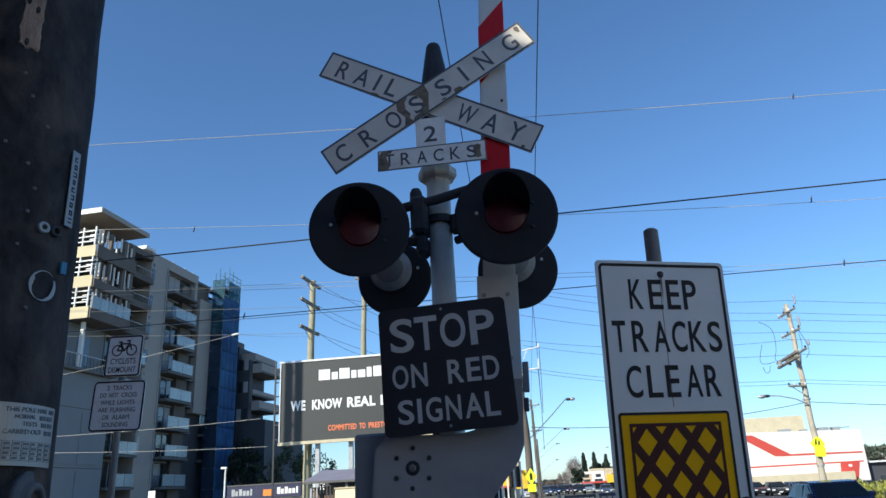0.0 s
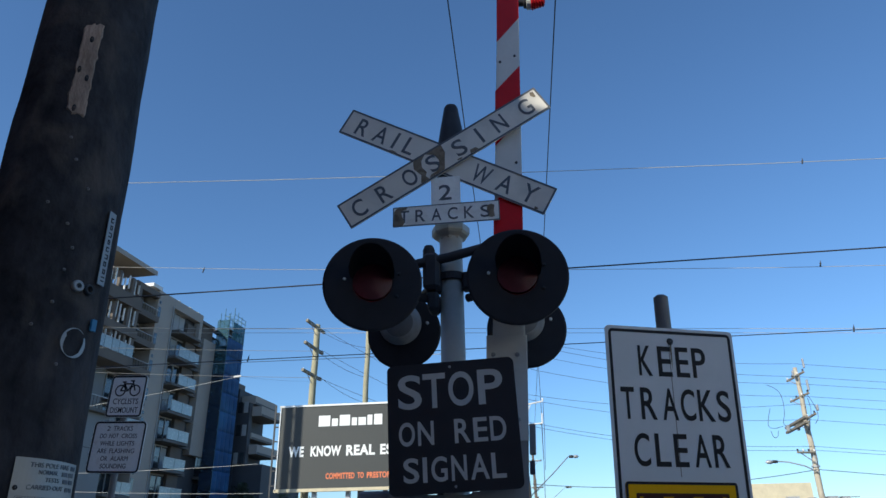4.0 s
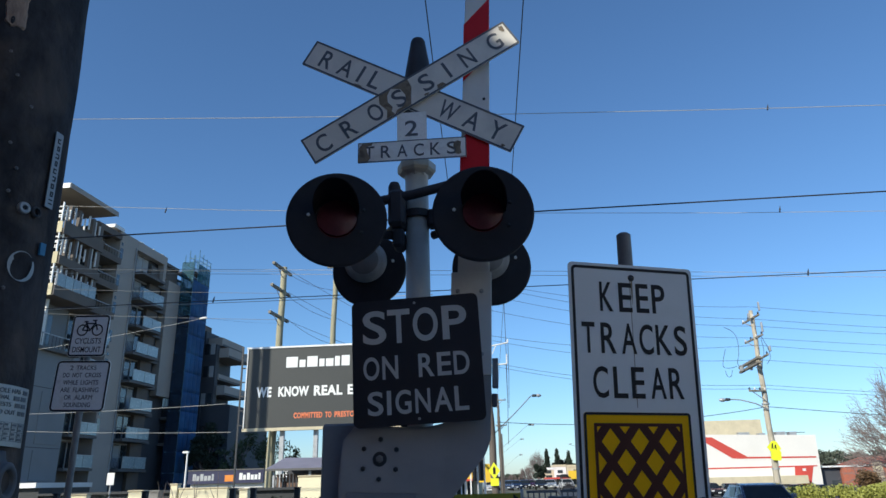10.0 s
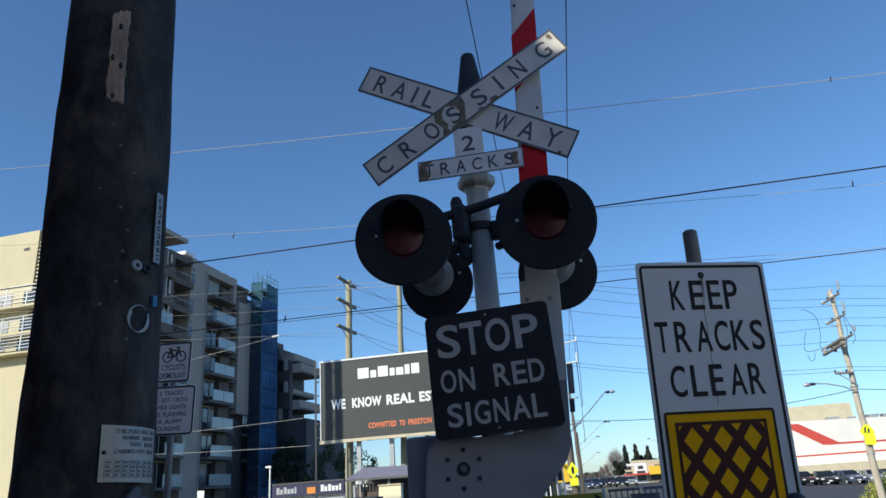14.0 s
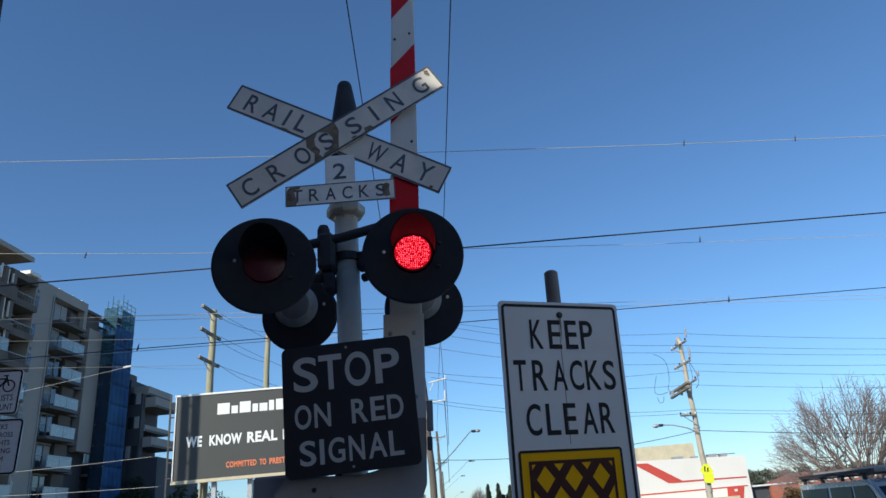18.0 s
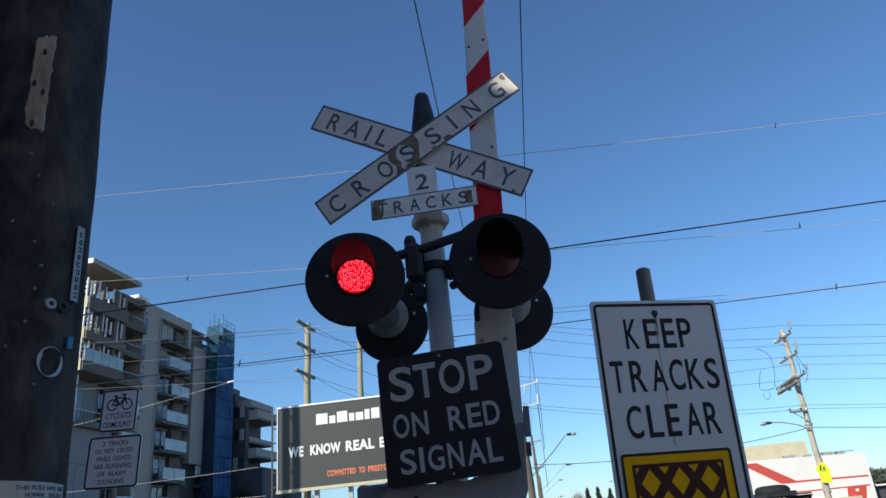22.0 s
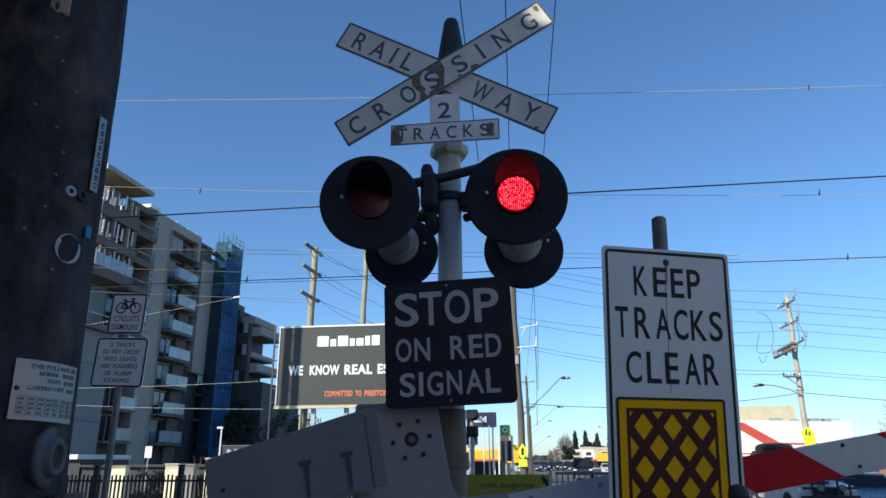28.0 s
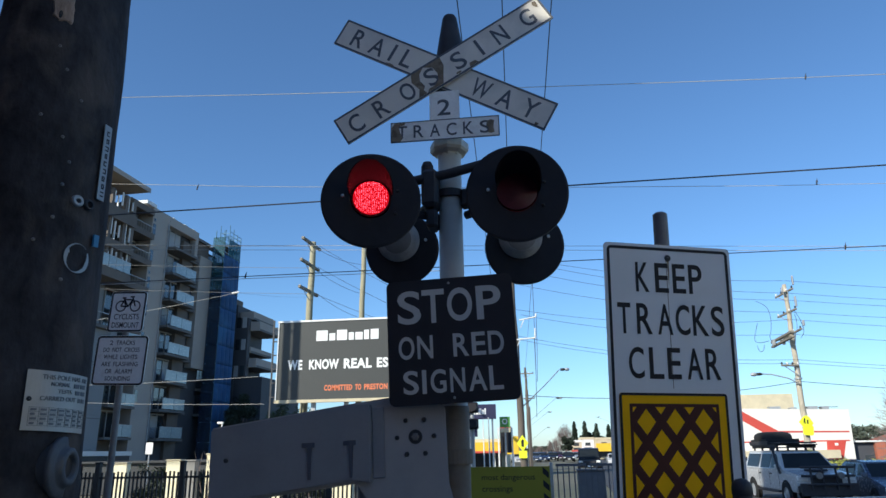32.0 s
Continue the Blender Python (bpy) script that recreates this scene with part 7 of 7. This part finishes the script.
    # hedges added to fill the shadowed gaps between the cream walls
    for x0, x1, h in ((-13.05, -11.85, 1.42), (-7.75, -6.3, 1.25), (-11.2, -10.4, 1.2)):
        Hg = thing("hedge", "dark hedge added as shade between the cream walls", "hedge", pose((x0 + x1) / 2, 22.6, 0), "hedges beyond the fence")
        w = (x1 - x0) / 2
        part("foliage", cloud([(rng.uniform(-w, w), rng.uniform(-0.2, 0.2), rng.uniform(0.3, h - 0.15), 0.26, 0.22, 0.2) for k in range(int(26 * w) + 8)], 90, 0.06, 31), M_CONIFER, Hg, "small dark leaves")
        part("stems", limbs_mesh([([Vector((x, 0, 0)), Vector((x, 0.02, 0.5))], 0.025) for x in (-w * 0.6, 0.0, w * 0.6)], 5), M_BARK, Hg)
    Cr = thing("creeper", "bare dark creeper stems before the cream wall", "creeper", pose(-9.3, 21.7, 0))
    stems = []
    for k in range(7):
        branches(rng, (rng.uniform(-0.9, 0.8), 0, 0), (rng.uniform(-0.5, 0.5), 0, 1), rng.uniform(1.0, 1.35), 0.02, 1, stems, 0.6)
    part("stems", limbs_mesh(stems, 4), M_BARK, Cr, "thin tangled stems")
    Dk = thing("dark_shed", "long dark shed along the railway line", "shed", pose(0, 31, 0))
    part("wall", box(-32, -21.0, 0, 4, 0, 1.75), M_FENCE, Dk)
    # low wing and its roof are added as a dark backing behind the fence
    part("low_wing", box(-20.99, -9.0, 0.1, 4, 0, 1.4), M_FENCE, Dk)
    part("roof", box(-21.0, -8.8, -0.1, 4.2, 1.4, 1.5), M_FENCE, Dk)
    part("roof", box(-32.2, -21.01, -0.25, 4.2, 1.76, 1.98), M_WHITE, Dk, "white roof edge")
    Wb = thing("white_notice", "small white notice on a post", "sign", pose(-15.3, 27, 0))
    part("board", prism(round_rect(0.3, 0.46, 0.02, cx=0, cz=2.0), -0.01, 0.01), M_WHITE, Wb)
    part("post", cyl((0, 0.04, 0), (0, 0.04, 1.9), 0.03, 0.03, 8), M_STEEL, Wb)
    Lp = thing("lamp_post", "thin white lamp post by the hire office", "lamp post", pose(-22.0, 48, 0))
    part("column", cyl((0, 0, 0), (0, 0, 3.9), 0.08, 0.06, 8), M_WHITE, Lp)
    part("head", box(-0.35, 0.1, -0.08, 0.08, 3.9, 4.05, 0.02), M_WHITE, Lp)
    Ts = thing("road_signal", "black signal heads facing away on a pole", "traffic light", pose(-1.36, 20, 0))
    part("pole", cyl((0, 0, 0), (0, 0, 3.0), 0.06, 0.06, 10), M_STEEL, Ts)
    for z in (2.86, 2.4):
        hd = part("signal_head", box(-0.16, 0.18, -0.16, 0.05, z - 0.15, z + 0.15, 0.03), M_HOOD, Ts, "black signal head")
        part("visor", cyl((0.05, -0.16, z), (0.05, -0.36, z), 0.11, 0.11, 12), M_HOOD, hd)
    for i, (x, y, w, d, h, roofc) in enumerate(((8.6, 140, 2.0, 8, 3.2, M_WHITE), (10.8, 140, 2.36, 8, 3.7, M_LIMESTONE), (13.9, 140, 3.7, 8, 3.6, M_LIMESTONE), (23, 140, 7.5, 9, 4.4, M_ROOF), (-14, 100, 10, 12, 4.0, M_ROOF), (-30, 110, 12, 12, 4.5, M_ROOF))):
        B = thing("street_shop", "pale low shop far down the road", "shop", pose(x, y, 0), "shops down the road")
        part("wall", box(-w / 2, w / 2, 0, d, 0, h), M_LIMESTONE if i % 2 == 0 else M_WHITE, B)
        part("parapet", box(-w / 2 - 0.1, w / 2 + 0.1, -0.1, d, h, h + 0.4), roofc, B)
        part("shop_window", box(-w / 2 + 0.4, w / 2 - 0.4, -0.05, -0.005, 0.4, 2.2), M_WINDOW, B)
        part("awning", box(-w / 2, w / 2, -1.8, -0.1, 1.45, 1.75) if y == 140 and x < 16 else box(-w / 2, w / 2, -1.8, -0.1, 2.5, 2.8), M_SHOPRED if x < 16 and y == 140 else roofc, B)
        if y == 140 and x < 16:
            part("upper_window", box(-0.5, 0.5, -0.05, -0.005, 2.5, 3.1), M_WINDOW, B)
        if x == 13.9:
            part("orange_sign", box(-1.7, 1.1, -2.0, -1.85, 1.4, 2.9), M_SHOPYEL, B, "orange yellow sign board")
    # hidden twin mast, added only for its striped shadow on the billboard
    Pk = thing("shadow_mast", "unseen twin mast added to cast stripes on the billboard", "mast", pose(-26.25, 32.3, 0))
    for x in (-0.35, 0.35):
        part("leg", box(x - 0.17, x + 0.17, -0.15, 0.15, 0, 22), M_STEEL, Pk)
    for k in range(12):
        part("brace", box(-0.35, 0.35, -0.04, 0.04, 1 + k * 1.8, 1.12 + k * 1.8), M_STEEL, Pk)


near_shops()


# ---- unseen shops behind the footpath, added and sized to shade the crossing ----
def shade_shop(x0, x1, h, label):
    C = thing("shade_shop", label, "shop", pose(0, 0, 0, 0, 0, -39))
    part("wall", box(x0, x1, -16, -4.1, 0, h - 0.3), M_BRICK, C, "red brick wall")
    part("parapet", box(x0, x1, -16.1, -4.0, h - 0.3, h), M_LIMESTONE, C)
    part("shopfront", box(x0 + 0.5, x1 - 0.5, -4.08, -4.04, 0.4, 2.6), M_WINDOW, C)
    for i in range(int((x1 - x0) // 3)):
        part("window", box(x0 + 0.8 + i * 3, x0 + 2.2 + i * 3, -4.08, -4.04, 4.2, 6.0), M_WINDOW, C)


shade_shop(-17.8, -10.2, 13.0, "unseen brick building added behind the footpath for shade")
shade_shop(-10.2, -5.2, 19.1, "unseen tall brick building added to shade the road")
shade_shop(-5.2, -1.62, 14.0, "unseen brick corner building added to shade the signal")
shade_shop(-1.62, 10.0, 7.75, "unseen lower brick shop added to shade the boom")
# unseen sunlit cream blocks, added to bounce warm light onto the signs
for i, (y0, y1, h) in enumerate(((-36, -24.2, 8.2), (-24, -12.2, 9.4), (-12, 0.5, 7.6))):
    Rs = thing("bounce_shop", "unseen cream shop added across the road to bounce sunlight", "shop", pose(20.5, 0, -0.5), "cream shops across the road")
    part("wall", box(0, 10, y0, y1, 0, h), M_CREAM, Rs, "cream rendered wall")
    part("parapet", box(-0.15, 10, y0, y1, h, h + 0.4), M_WHITE, Rs)
    part("awning", box(-2.2, -0.01, y0 + 0.2, y1 - 0.2, 2.9, 3.15), M_WHITE, Rs)
    for k in range(3):
        part("window", box(-0.05, -0.005, y0 + 1.2 + k * 3.7, y0 + 2.9 + k * 3.7, 4.6, 6.2), M_WINDOW, Rs)
    part("shopfront", box(-0.05, -0.005, y0 + 0.6, y1 - 0.6, 0.5, 2.6), M_WINDOW, Rs)


# ---- cars ----
def wheel(parent, x, y, r, side):
    m = Matrix.Translation((x, y, r)) @ Matrix.Rotation(radians(90 * side), 4, "X")
    w = part("wheel", lathe([(r * 0.6, -0.09), (r * 0.95, -0.1), (r, -0.07), (r, 0.07), (r * 0.95, 0.1), (r * 0.6, 0.09), (r * 0.58, -0.02)], 20), M_TYRE, parent, "", m)
    part("rim", lathe([(r * 0.6, 0.085), (r * 0.5, 0.05), (r * 0.2, 0.07), (r * 0.001, 0.075)], 14), M_STEEL, w)


def car(name, label, paint, m, kind="hatch", group=""):
    C = thing(name, label, "car", m, group)
    L, W, r = 4.4, 0.88, 0.31
    belt, roof = 0.92, 1.46
    lower = [(-2.15, 0.35), (2.1, 0.3), (2.2, 0.5), (2.16, 0.72), (1.15, 0.93), (-1.9, 0.95), (-2.2, 0.85), (-2.22, 0.5)]
    cab = [(1.12, 0.92), (0.35, 1.42), (-0.2, 1.47), (-1.2, 1.45), (-2.0, 0.94)]
    if kind == "ute":
        L, W, r, belt, roof = 5.1, 0.9, 0.37, 1.08, 1.72
        lower = [(-2.45, 0.5), (2.4, 0.45), (2.52, 0.65), (2.48, 0.98), (1.4, 1.1), (-2.5, 1.1), (-2.52, 0.7)]
        cab = [(1.35, 1.09), (0.72, 1.68), (0.2, 1.73), (-2.2, 1.72), (-2.45, 1.1)]
    if kind == "van":
        L, W, r, belt, roof = 4.8, 0.9, 0.33, 1.0, 1.85
        lower = [(-2.35, 0.4), (2.3, 0.35), (2.42, 0.6), (2.36, 0.9), (1.8, 1.02), (-2.38, 1.02), (-2.4, 0.6)]
        cab = [(1.75, 1.01), (0.95, 1.78), (0.6, 1.86), (-2.25, 1.86), (-2.36, 1.02)]
    body = prism(lower, -W, W, 0.05)
    part("body", body, paint, C, "painted body")
    g = prism(cab, -W + 0.03, W - 0.03, 0.03)
    for v in g.verts:
        if v.co.z > belt + 0.1:
            v.co.y *= {"van": 0.92, "ute": 0.77}.get(kind, 0.84)
    tp = {"van": 0.92, "ute": 0.77}.get(kind, 0.84)
    part("cabin", g, paint, C, "painted roof and pillars")
    Wc = W - 0.03

    def side_y(z):
        return Wc * (1 - (1 - tp) * min(1, max(0, (z - belt) / (roof - belt))))
    (xa, za), (xb, zb) = cab[0], cab[1]
    f0, f1 = 0.12, 0.9
    p0, p1 = (xa + (xb - xa) * f0, za + (zb - za) * f0), (xa + (xb - xa) * f1, za + (zb - za) * f1)
    nx, nz = (zb - za), (xa - xb)
    q = math.hypot(nx, nz)
    ox, oz = nx / q * 0.012, nz / q * 0.012
    part("windscreen", plate3(((p0[0] + ox, -side_y(p0[1]) + 0.08, p0[1] + oz), (p0[0] + ox, side_y(p0[1]) - 0.08, p0[1] + oz), (p1[0] + ox, side_y(p1[1]) - 0.08, p1[1] + oz), (p1[0] + ox, -side_y(p1[1]) + 0.08, p1[1] + oz)), 0.008), M_CARGLASS, C)
    z0, z1 = belt + 0.08, roof - 0.1
    xr = cab[-1][0]
    cuts = ((xa - 0.28, xb - 0.12, 0.1), (-0.2, -0.2, -0.95)) if kind == "hatch" else ((xa - 0.3, xb - 0.15, 0.25), (0.15, 0.15, -0.75), (-0.9, -0.9, -2.15))
    for sgn in (1, -1):
        for a0, a1, b in cuts:
            pts = [(b, z0), (a0, z0), (a1, z1), (b if kind != "hatch" or b > -0.5 else b, z1)]
            P3 = [(x, sgn * (side_y(z) + 0.012), z) for x, z in pts]
            part("side_window", plate3(P3 if sgn < 0 else P3[::-1], 0.008), M_CARGLASS, C)
        for x in (L * 0.31, -L * 0.3):
            wheel(C, x, sgn * (W - 0.06), r, -sgn)
            part("wheel_arch", lathe([(r * 1.02, 0.0), (r * 1.2, 0.0), (r * 1.2, 0.012), (r * 1.02, 0.012)], 20, m=Matrix.Translation((x, sgn * (W + 0.0), r)) @ Matrix.Rotation(radians(-90 * sgn), 4, "X")), M_TYRE, C)
        part("headlight", box(lower[2][0] - 0.14, lower[2][0] + 0.0, sgn * (W - 0.2) - 0.17, sgn * (W - 0.2) + 0.14, lower[3][1] - 0.17, lower[3][1] - 0.02, 0.02), M_WHITE, C)
        part("mirror", box(xa - 0.35, xa - 0.2, sgn * (W + 0.02) - 0.08, sgn * (W + 0.02) + 0.08, belt + 0.05, belt + 0.2, 0.02), paint, C)
    part("grille", box(lower[2][0] - 0.02, lower[2][0] + 0.02, -W * 0.5, W * 0.5, lower[3][1] - 0.26, lower[3][1] - 0.06, 0.01), M_DARK, C)
    part("bumper", box(lower[2][0] - 0.1, lower[2][0] + 0.05, -W + 0.02, W - 0.02, lower[1][1], lower[1][1] + 0.22, 0.03), M_DARKGREY if kind == "ute" else paint, C)
    part("plate_bar", box(lower[2][0] + 0.05, lower[2][0] + 0.06, -0.18, 0.18, lower[1][1] + 0.06, lower[1][1] + 0.17), M_WHITE, C)
    return C


P_WHITE = mat("white_car_paint", (0.52, 0.52, 0.525), 0.25, var=0.03, scale=1, bump=0)
P_SILVER = mat("silver_car_paint", (0.42, 0.44, 0.46), 0.25, 0.4, var=0.04, scale=1, bump=0)
P_BLACK = mat("black_car_paint", (0.012, 0.012, 0.014), 0.2, var=0.1, scale=1, bump=0)
P_BLUE = mat("dark_blue_car_paint", (0.02, 0.04, 0.1), 0.25, 0.3, var=0.05, scale=1, bump=0)
P_PURPLE = mat("purple_car_paint", (0.07, 0.015, 0.06), 0.25, 0.2, var=0.05, scale=1, bump=0)
P_GREYBLUE = mat("grey_blue_car_paint", (0.12, 0.15, 0.21), 0.25, 0.4, var=0.05, scale=1, bump=0)


def gz(x):
    return -0.012 - 0.04 * min(38.0, max(0.0, x - 4.0))


def ute():
    U = car("utility_vehicle", "white four-wheel-drive utility with canopy, bull bar and loaded roof rack", P_WHITE, pose(9.3, 26.0, gz(9.3), 0, 0, -88), "ute")
    for y in (-0.62, 0.62):
        part("rack_rail", box(-1.9, 0.55, y - 0.03, y + 0.03, 1.84, 1.89), M_DARK, U)
    for x in (-1.8, -1.0, -0.2, 0.45):
        part("rack_bar", box(x - 0.03, x + 0.03, -0.68, 0.68, 1.8, 1.84), M_DARK, U)
        for y in (-0.6, 0.6):
            part("rack_foot", box(x - 0.03, x + 0.03, y - 0.03, y + 0.03, 1.7, 1.8), M_DARK, U)
    part("rack_tray", box(-1.95, 0.6, -0.7, 0.7, 1.89, 1.93, 0.01), M_DARK, U, "black roof rack tray")
    part("rack_side", box(-1.95, -0.1, -0.72, -0.68, 1.93, 2.05), M_DARK, U)
    part("rack_box", box(-1.95, -0.35, -0.66, 0.5, 1.935, 2.12, 0.02), M_TYRE, U, "low black box on the rack")
    part("rack_load", lathe([(0.001, 1.96), (0.58, 1.96), (0.66, 2.05), (0.67, 2.2), (0.63, 2.29), (0.52, 2.355), (0.34, 2.38), (0.001, 2.385)], 30, m=Matrix.Translation((-1.2, -0.1, 0)) @ Matrix.Diagonal((1.1, 0.95, 1, 1))), M_TYRE, U, "spare wheel lying flat under a black cover", smooth=True)
    part("rack_board", box(-0.3, 0.75, -0.6, 0.6, 1.95, 2.0, 0.01), M_DARK, U, "flat black board on the rack")
    part("snorkel", tube(((1.3, -0.93, 1.0), (1.2, -0.95, 1.2), (0.8, -0.88, 1.66), (0.72, -0.86, 1.8)), 0.045, 8), M_DARK, U, "black snorkel")
    part("snorkel_head", box(0.66, 0.8, -0.94, -0.78, 1.76, 1.88, 0.02), M_DARK, U)
    part("bull_bar_plate", box(2.58, 2.7, -0.86, 0.86, 0.36, 0.74, 0.02), M_DARK, U, "black lower bull bar plate")
    part("bonnet_scoop", box(1.55, 2.05, -0.28, 0.28, 1.07, 1.14, 0.02), M_DARK, U, "dark bonnet scoop")
    for sgn in (1, -1):
        for x in (1.02, 0.2, -0.82):
            part("door_seam", box(x - 0.008, x + 0.008, sgn * 0.903 - 0.003, sgn * 0.903 + 0.003, 0.6, 1.08), M_DARKGREY, U)
        for x in (0.34, -0.66):
            part("door_handle", box(x - 0.09, x + 0.09, sgn * 0.912 - 0.012, sgn * 0.912 + 0.012, 0.96, 1.0), M_DARKGREY, U)
        part("side_step", box(-0.9, 1.05, sgn * 0.9 - 0.08, sgn * 0.9 + 0.08, 0.4, 0.46, 0.01), M_DARK, U, "black side step")
    for z in (0.7, 0.96, 1.22):
        part("bull_bar_tube", tube(((2.62, -0.8, z), (2.74, -0.55, z), (2.74, 0.55, z), (2.62, 0.8, z)), 0.04, 8), M_DARK, U, "black bull bar tube")
    for y in (-0.55, -0.2, 0.2, 0.55):
        part("bull_bar_upright", cyl((2.74, y, 0.55), (2.74, y, 1.24), 0.035, 0.035, 8), M_DARK, U)
    for y in (-0.32, 0.32):
        part("driving_lamp", cyl((2.72, y, 0.97), (2.82, y, 0.97), 0.1, 0.1, 14), M_CUP, U)
    return U


UTE = ute()
VAN = car("work_van", "silver van with a black ladder rack", P_SILVER, pose(9.5, 60, gz(9.5), 0, 0, -93), "van")
for y in (-0.75, 0.75):
    part("rack_rail", box(-2.2, 1.0, y - 0.04, y + 0.04, 1.98, 2.05), M_DARK, VAN)
for x in (-2.1, -1.2, -0.3, 0.6):
    part("rack_bar", box(x - 0.03, x + 0.03, -0.8, 0.8, 1.94, 1.98), M_DARK, VAN)
    for y in (-0.72, 0.72):
        part("rack_foot", box(x - 0.03, x + 0.03, y - 0.03, y + 0.03, 1.84, 1.94), M_DARK, VAN)
part("ladder", box(-2.4, 1.3, -0.35, 0.15, 2.02, 2.1), M_STEEL, VAN)
BLUECAR = car("hatchback", "dark blue hatchback on the road", P_BLUE, pose(9.5, 23, gz(9.5), 0, 0, -93))
BLUECAR2 = car("hatchback", "grey blue hatchback on the road", P_GREYBLUE, pose(9.5, 200, gz(9.5), 0, 0, -93))
QUEUE = car("hatchback", "grey blue hatchback waiting beside the utility", P_GREYBLUE, pose(11.75, 40, gz(11.8), 0, 0, -93))
DARKCAR = car("four_wheel_drive", "dark grey four-wheel drive waiting down the road", P_BLACK, pose(5.0, 62, gz(5.0), 0, 0, -93), "van")
FARCAR = car("hatchback", "white hatchback far down the road", P_WHITE, pose(5.5, 60, gz(5.5), 0, 0, -93))

for i, (x, p, lab) in enumerate(((23.4, P_BLACK, "black"), (25.9, P_BLACK, "black"), (28.3, P_GREYBLUE, "grey blue"), (30.6, P_SILVER, "silver"), (33.0, P_BLACK, "black"), (35.5, P_BLUE, "dark blue"), (38.0, P_BLACK, "black"), (40.6, P_BLUE, "dark blue"), (43.2, P_PURPLE, "purple"), (45.8, P_BLACK, "black"), (48.5, P_BLUE, "dark blue"))):
    car("parked_car", lab + " hatchback parked in the store's car park", p, pose(x, 84 + 0.4 * (i % 3), gz(x), 0, 0, -80 - 14 * (i % 2)), "hatch", "cars in the car park")
for i, (x, y, p) in enumerate(((-1.6, 95, P_WHITE), (-2.2, 108, P_SILVER), (-4.9, 50, P_WHITE), (-6.9, 52, P_WHITE), (3.4, 122, P_BLACK), (1.6, 118, P_BLUE), (5.6, 112, P_BLACK), (0.2, 112, P_GREYBLUE), (7.4, 118, P_SILVER), (4.6, 132, P_PURPLE))):
    car("parked_car", ("dark" if p in (P_BLACK, P_BLUE, P_PURPLE, P_GREYBLUE) else "pale") + " hatchback parked along the street", p, pose(x, y, 0, 0, 0, -90 + 10 * (i % 2)), "hatch", "cars along the street")
Fb = thing("far_boom_gate", "red and white boom gate on the far side of the road", "boom gate", pose(14.4, 12.4, -0.42))
part("mast", cyl((0, 0, 0), (0, 0, 1.4), 0.12, 0.12, 14), M_GATE, Fb)
FARBOOM = part("boom", box(-6.0, 0.3, -0.02, 0.02, -0.06, 0.06), M_BOOM, Fb, "white boom with red stripes", Matrix.Translation((0, -0.16, 1.3)))
for k in range(8):
    part("red_stripe", box(-5.9 + k * 0.75, -5.55 + k * 0.75, -0.024, 0.024, -0.063, 0.063), M_RED, FARBOOM)


# ---- motion ----
def motions():
    rows = [(0.0, 87.4), (22.1, 87.2), (22.4, 84.8), (22.7, 80.0), (23.0, 74.5), (23.35, 69.0), (23.7, 63.3), (24.0, 58.7), (24.3, 53.7), (24.6, 48.7), (25.0, 42.2), (25.4, 36.2), (26.0, 28.2), (26.5, 22.8), (27.0, 18.2), (27.5, 14.2), (27.8, 12.0), (28.4, 7.5), (29.0, 5.9), (29.5, 5.2), (30.0, 3.7), (30.5, 2.8), (31.0, 2.4), (32.0, 2.2)]
    walk(ARM, [(t, pose(0, 0, 1.69, 0, -a, 0)) for t, a in rows])
    # the lamps alternate; each insert turns half round in a tenth of a second
    T, start = 0.8385, 20.0 - 7 * 0.8385
    for ins, first in zip(INSERTS, (1, 0)):
        f, a, keys = 1, 180.0, {frame(0.0): 180.0, frame(32.0): None}
        k = 0
        while start + k * T < 31.8:
            f0 = frame(start + k * T)
            on = (k + first) % 2 == 0
            lit = round(a / 180) % 2 == 0
            if on != lit:
                for j in range(4):
                    keys[f0 + j] = a + 60 * j
                a += 180
            k += 1
        keys[frame(32.0)] = a
        walk(ins, [((n - 1) / FPS, pose(0, 0.012, -0.015, 0, ang, 0)) for n, ang in sorted(keys.items())])

    def drive(ob, rows, x, yaw=-93):
        walk(ob, [(t, pose(x, y, gz(x), 0, 0, yaw)) for t, y in rows])
    drive(UTE, [(0, 190), (8, 125), (16, 62), (19.5, 37), (20.5, 31.5), (21.5, 28.9), (22.5, 27.6), (23.5, 26.4), (24.3, 26.0), (32, 26.0)], 9.3, -88)
    drive(VAN, [(0, 150), (10, 78), (16.5, 28.5), (17.3, 20.8), (17.9, 15.6), (18.5, 10.0), (20, -4), (24, -50), (32, -58)], 9.5)
    drive(BLUECAR, [(0, 24.5), (0.5, 22.6), (1.0, 20.6), (2.0, 14), (5, -16), (9, -50), (32, -58)], 9.5)
    drive(BLUECAR2, [(0, 110), (6, 60), (10.5, 22.0), (11.2, 15), (13, -2), (18, -50), (32, -57)], 9.5)
    drive(QUEUE, [(0, 260), (12, 160), (20, 90), (25, 44), (27, 30), (29, 25.6), (30, 25.0), (32, 25.0)], 11.75)
    drive(FARCAR, [(0, 300), (12, 220), (24, 122), (28, 97), (32, 88)], 10.0)
    drive(DARKCAR, [(0, 260), (14, 170), (24, 95), (27, 74), (29, 64), (30.5, 61), (32, 60)], 4.85)
    walk(FARBOOM, [(t, pose(0, -0.16, 1.3, 0, a, 0)) for t, a in ((0.0, 86), (22.3, 86), (23.5, 74), (24.5, 56), (25.5, 38), (26.5, 22), (27.5, 8), (28.3, 0.5), (32.0, 0.0))])


motions()
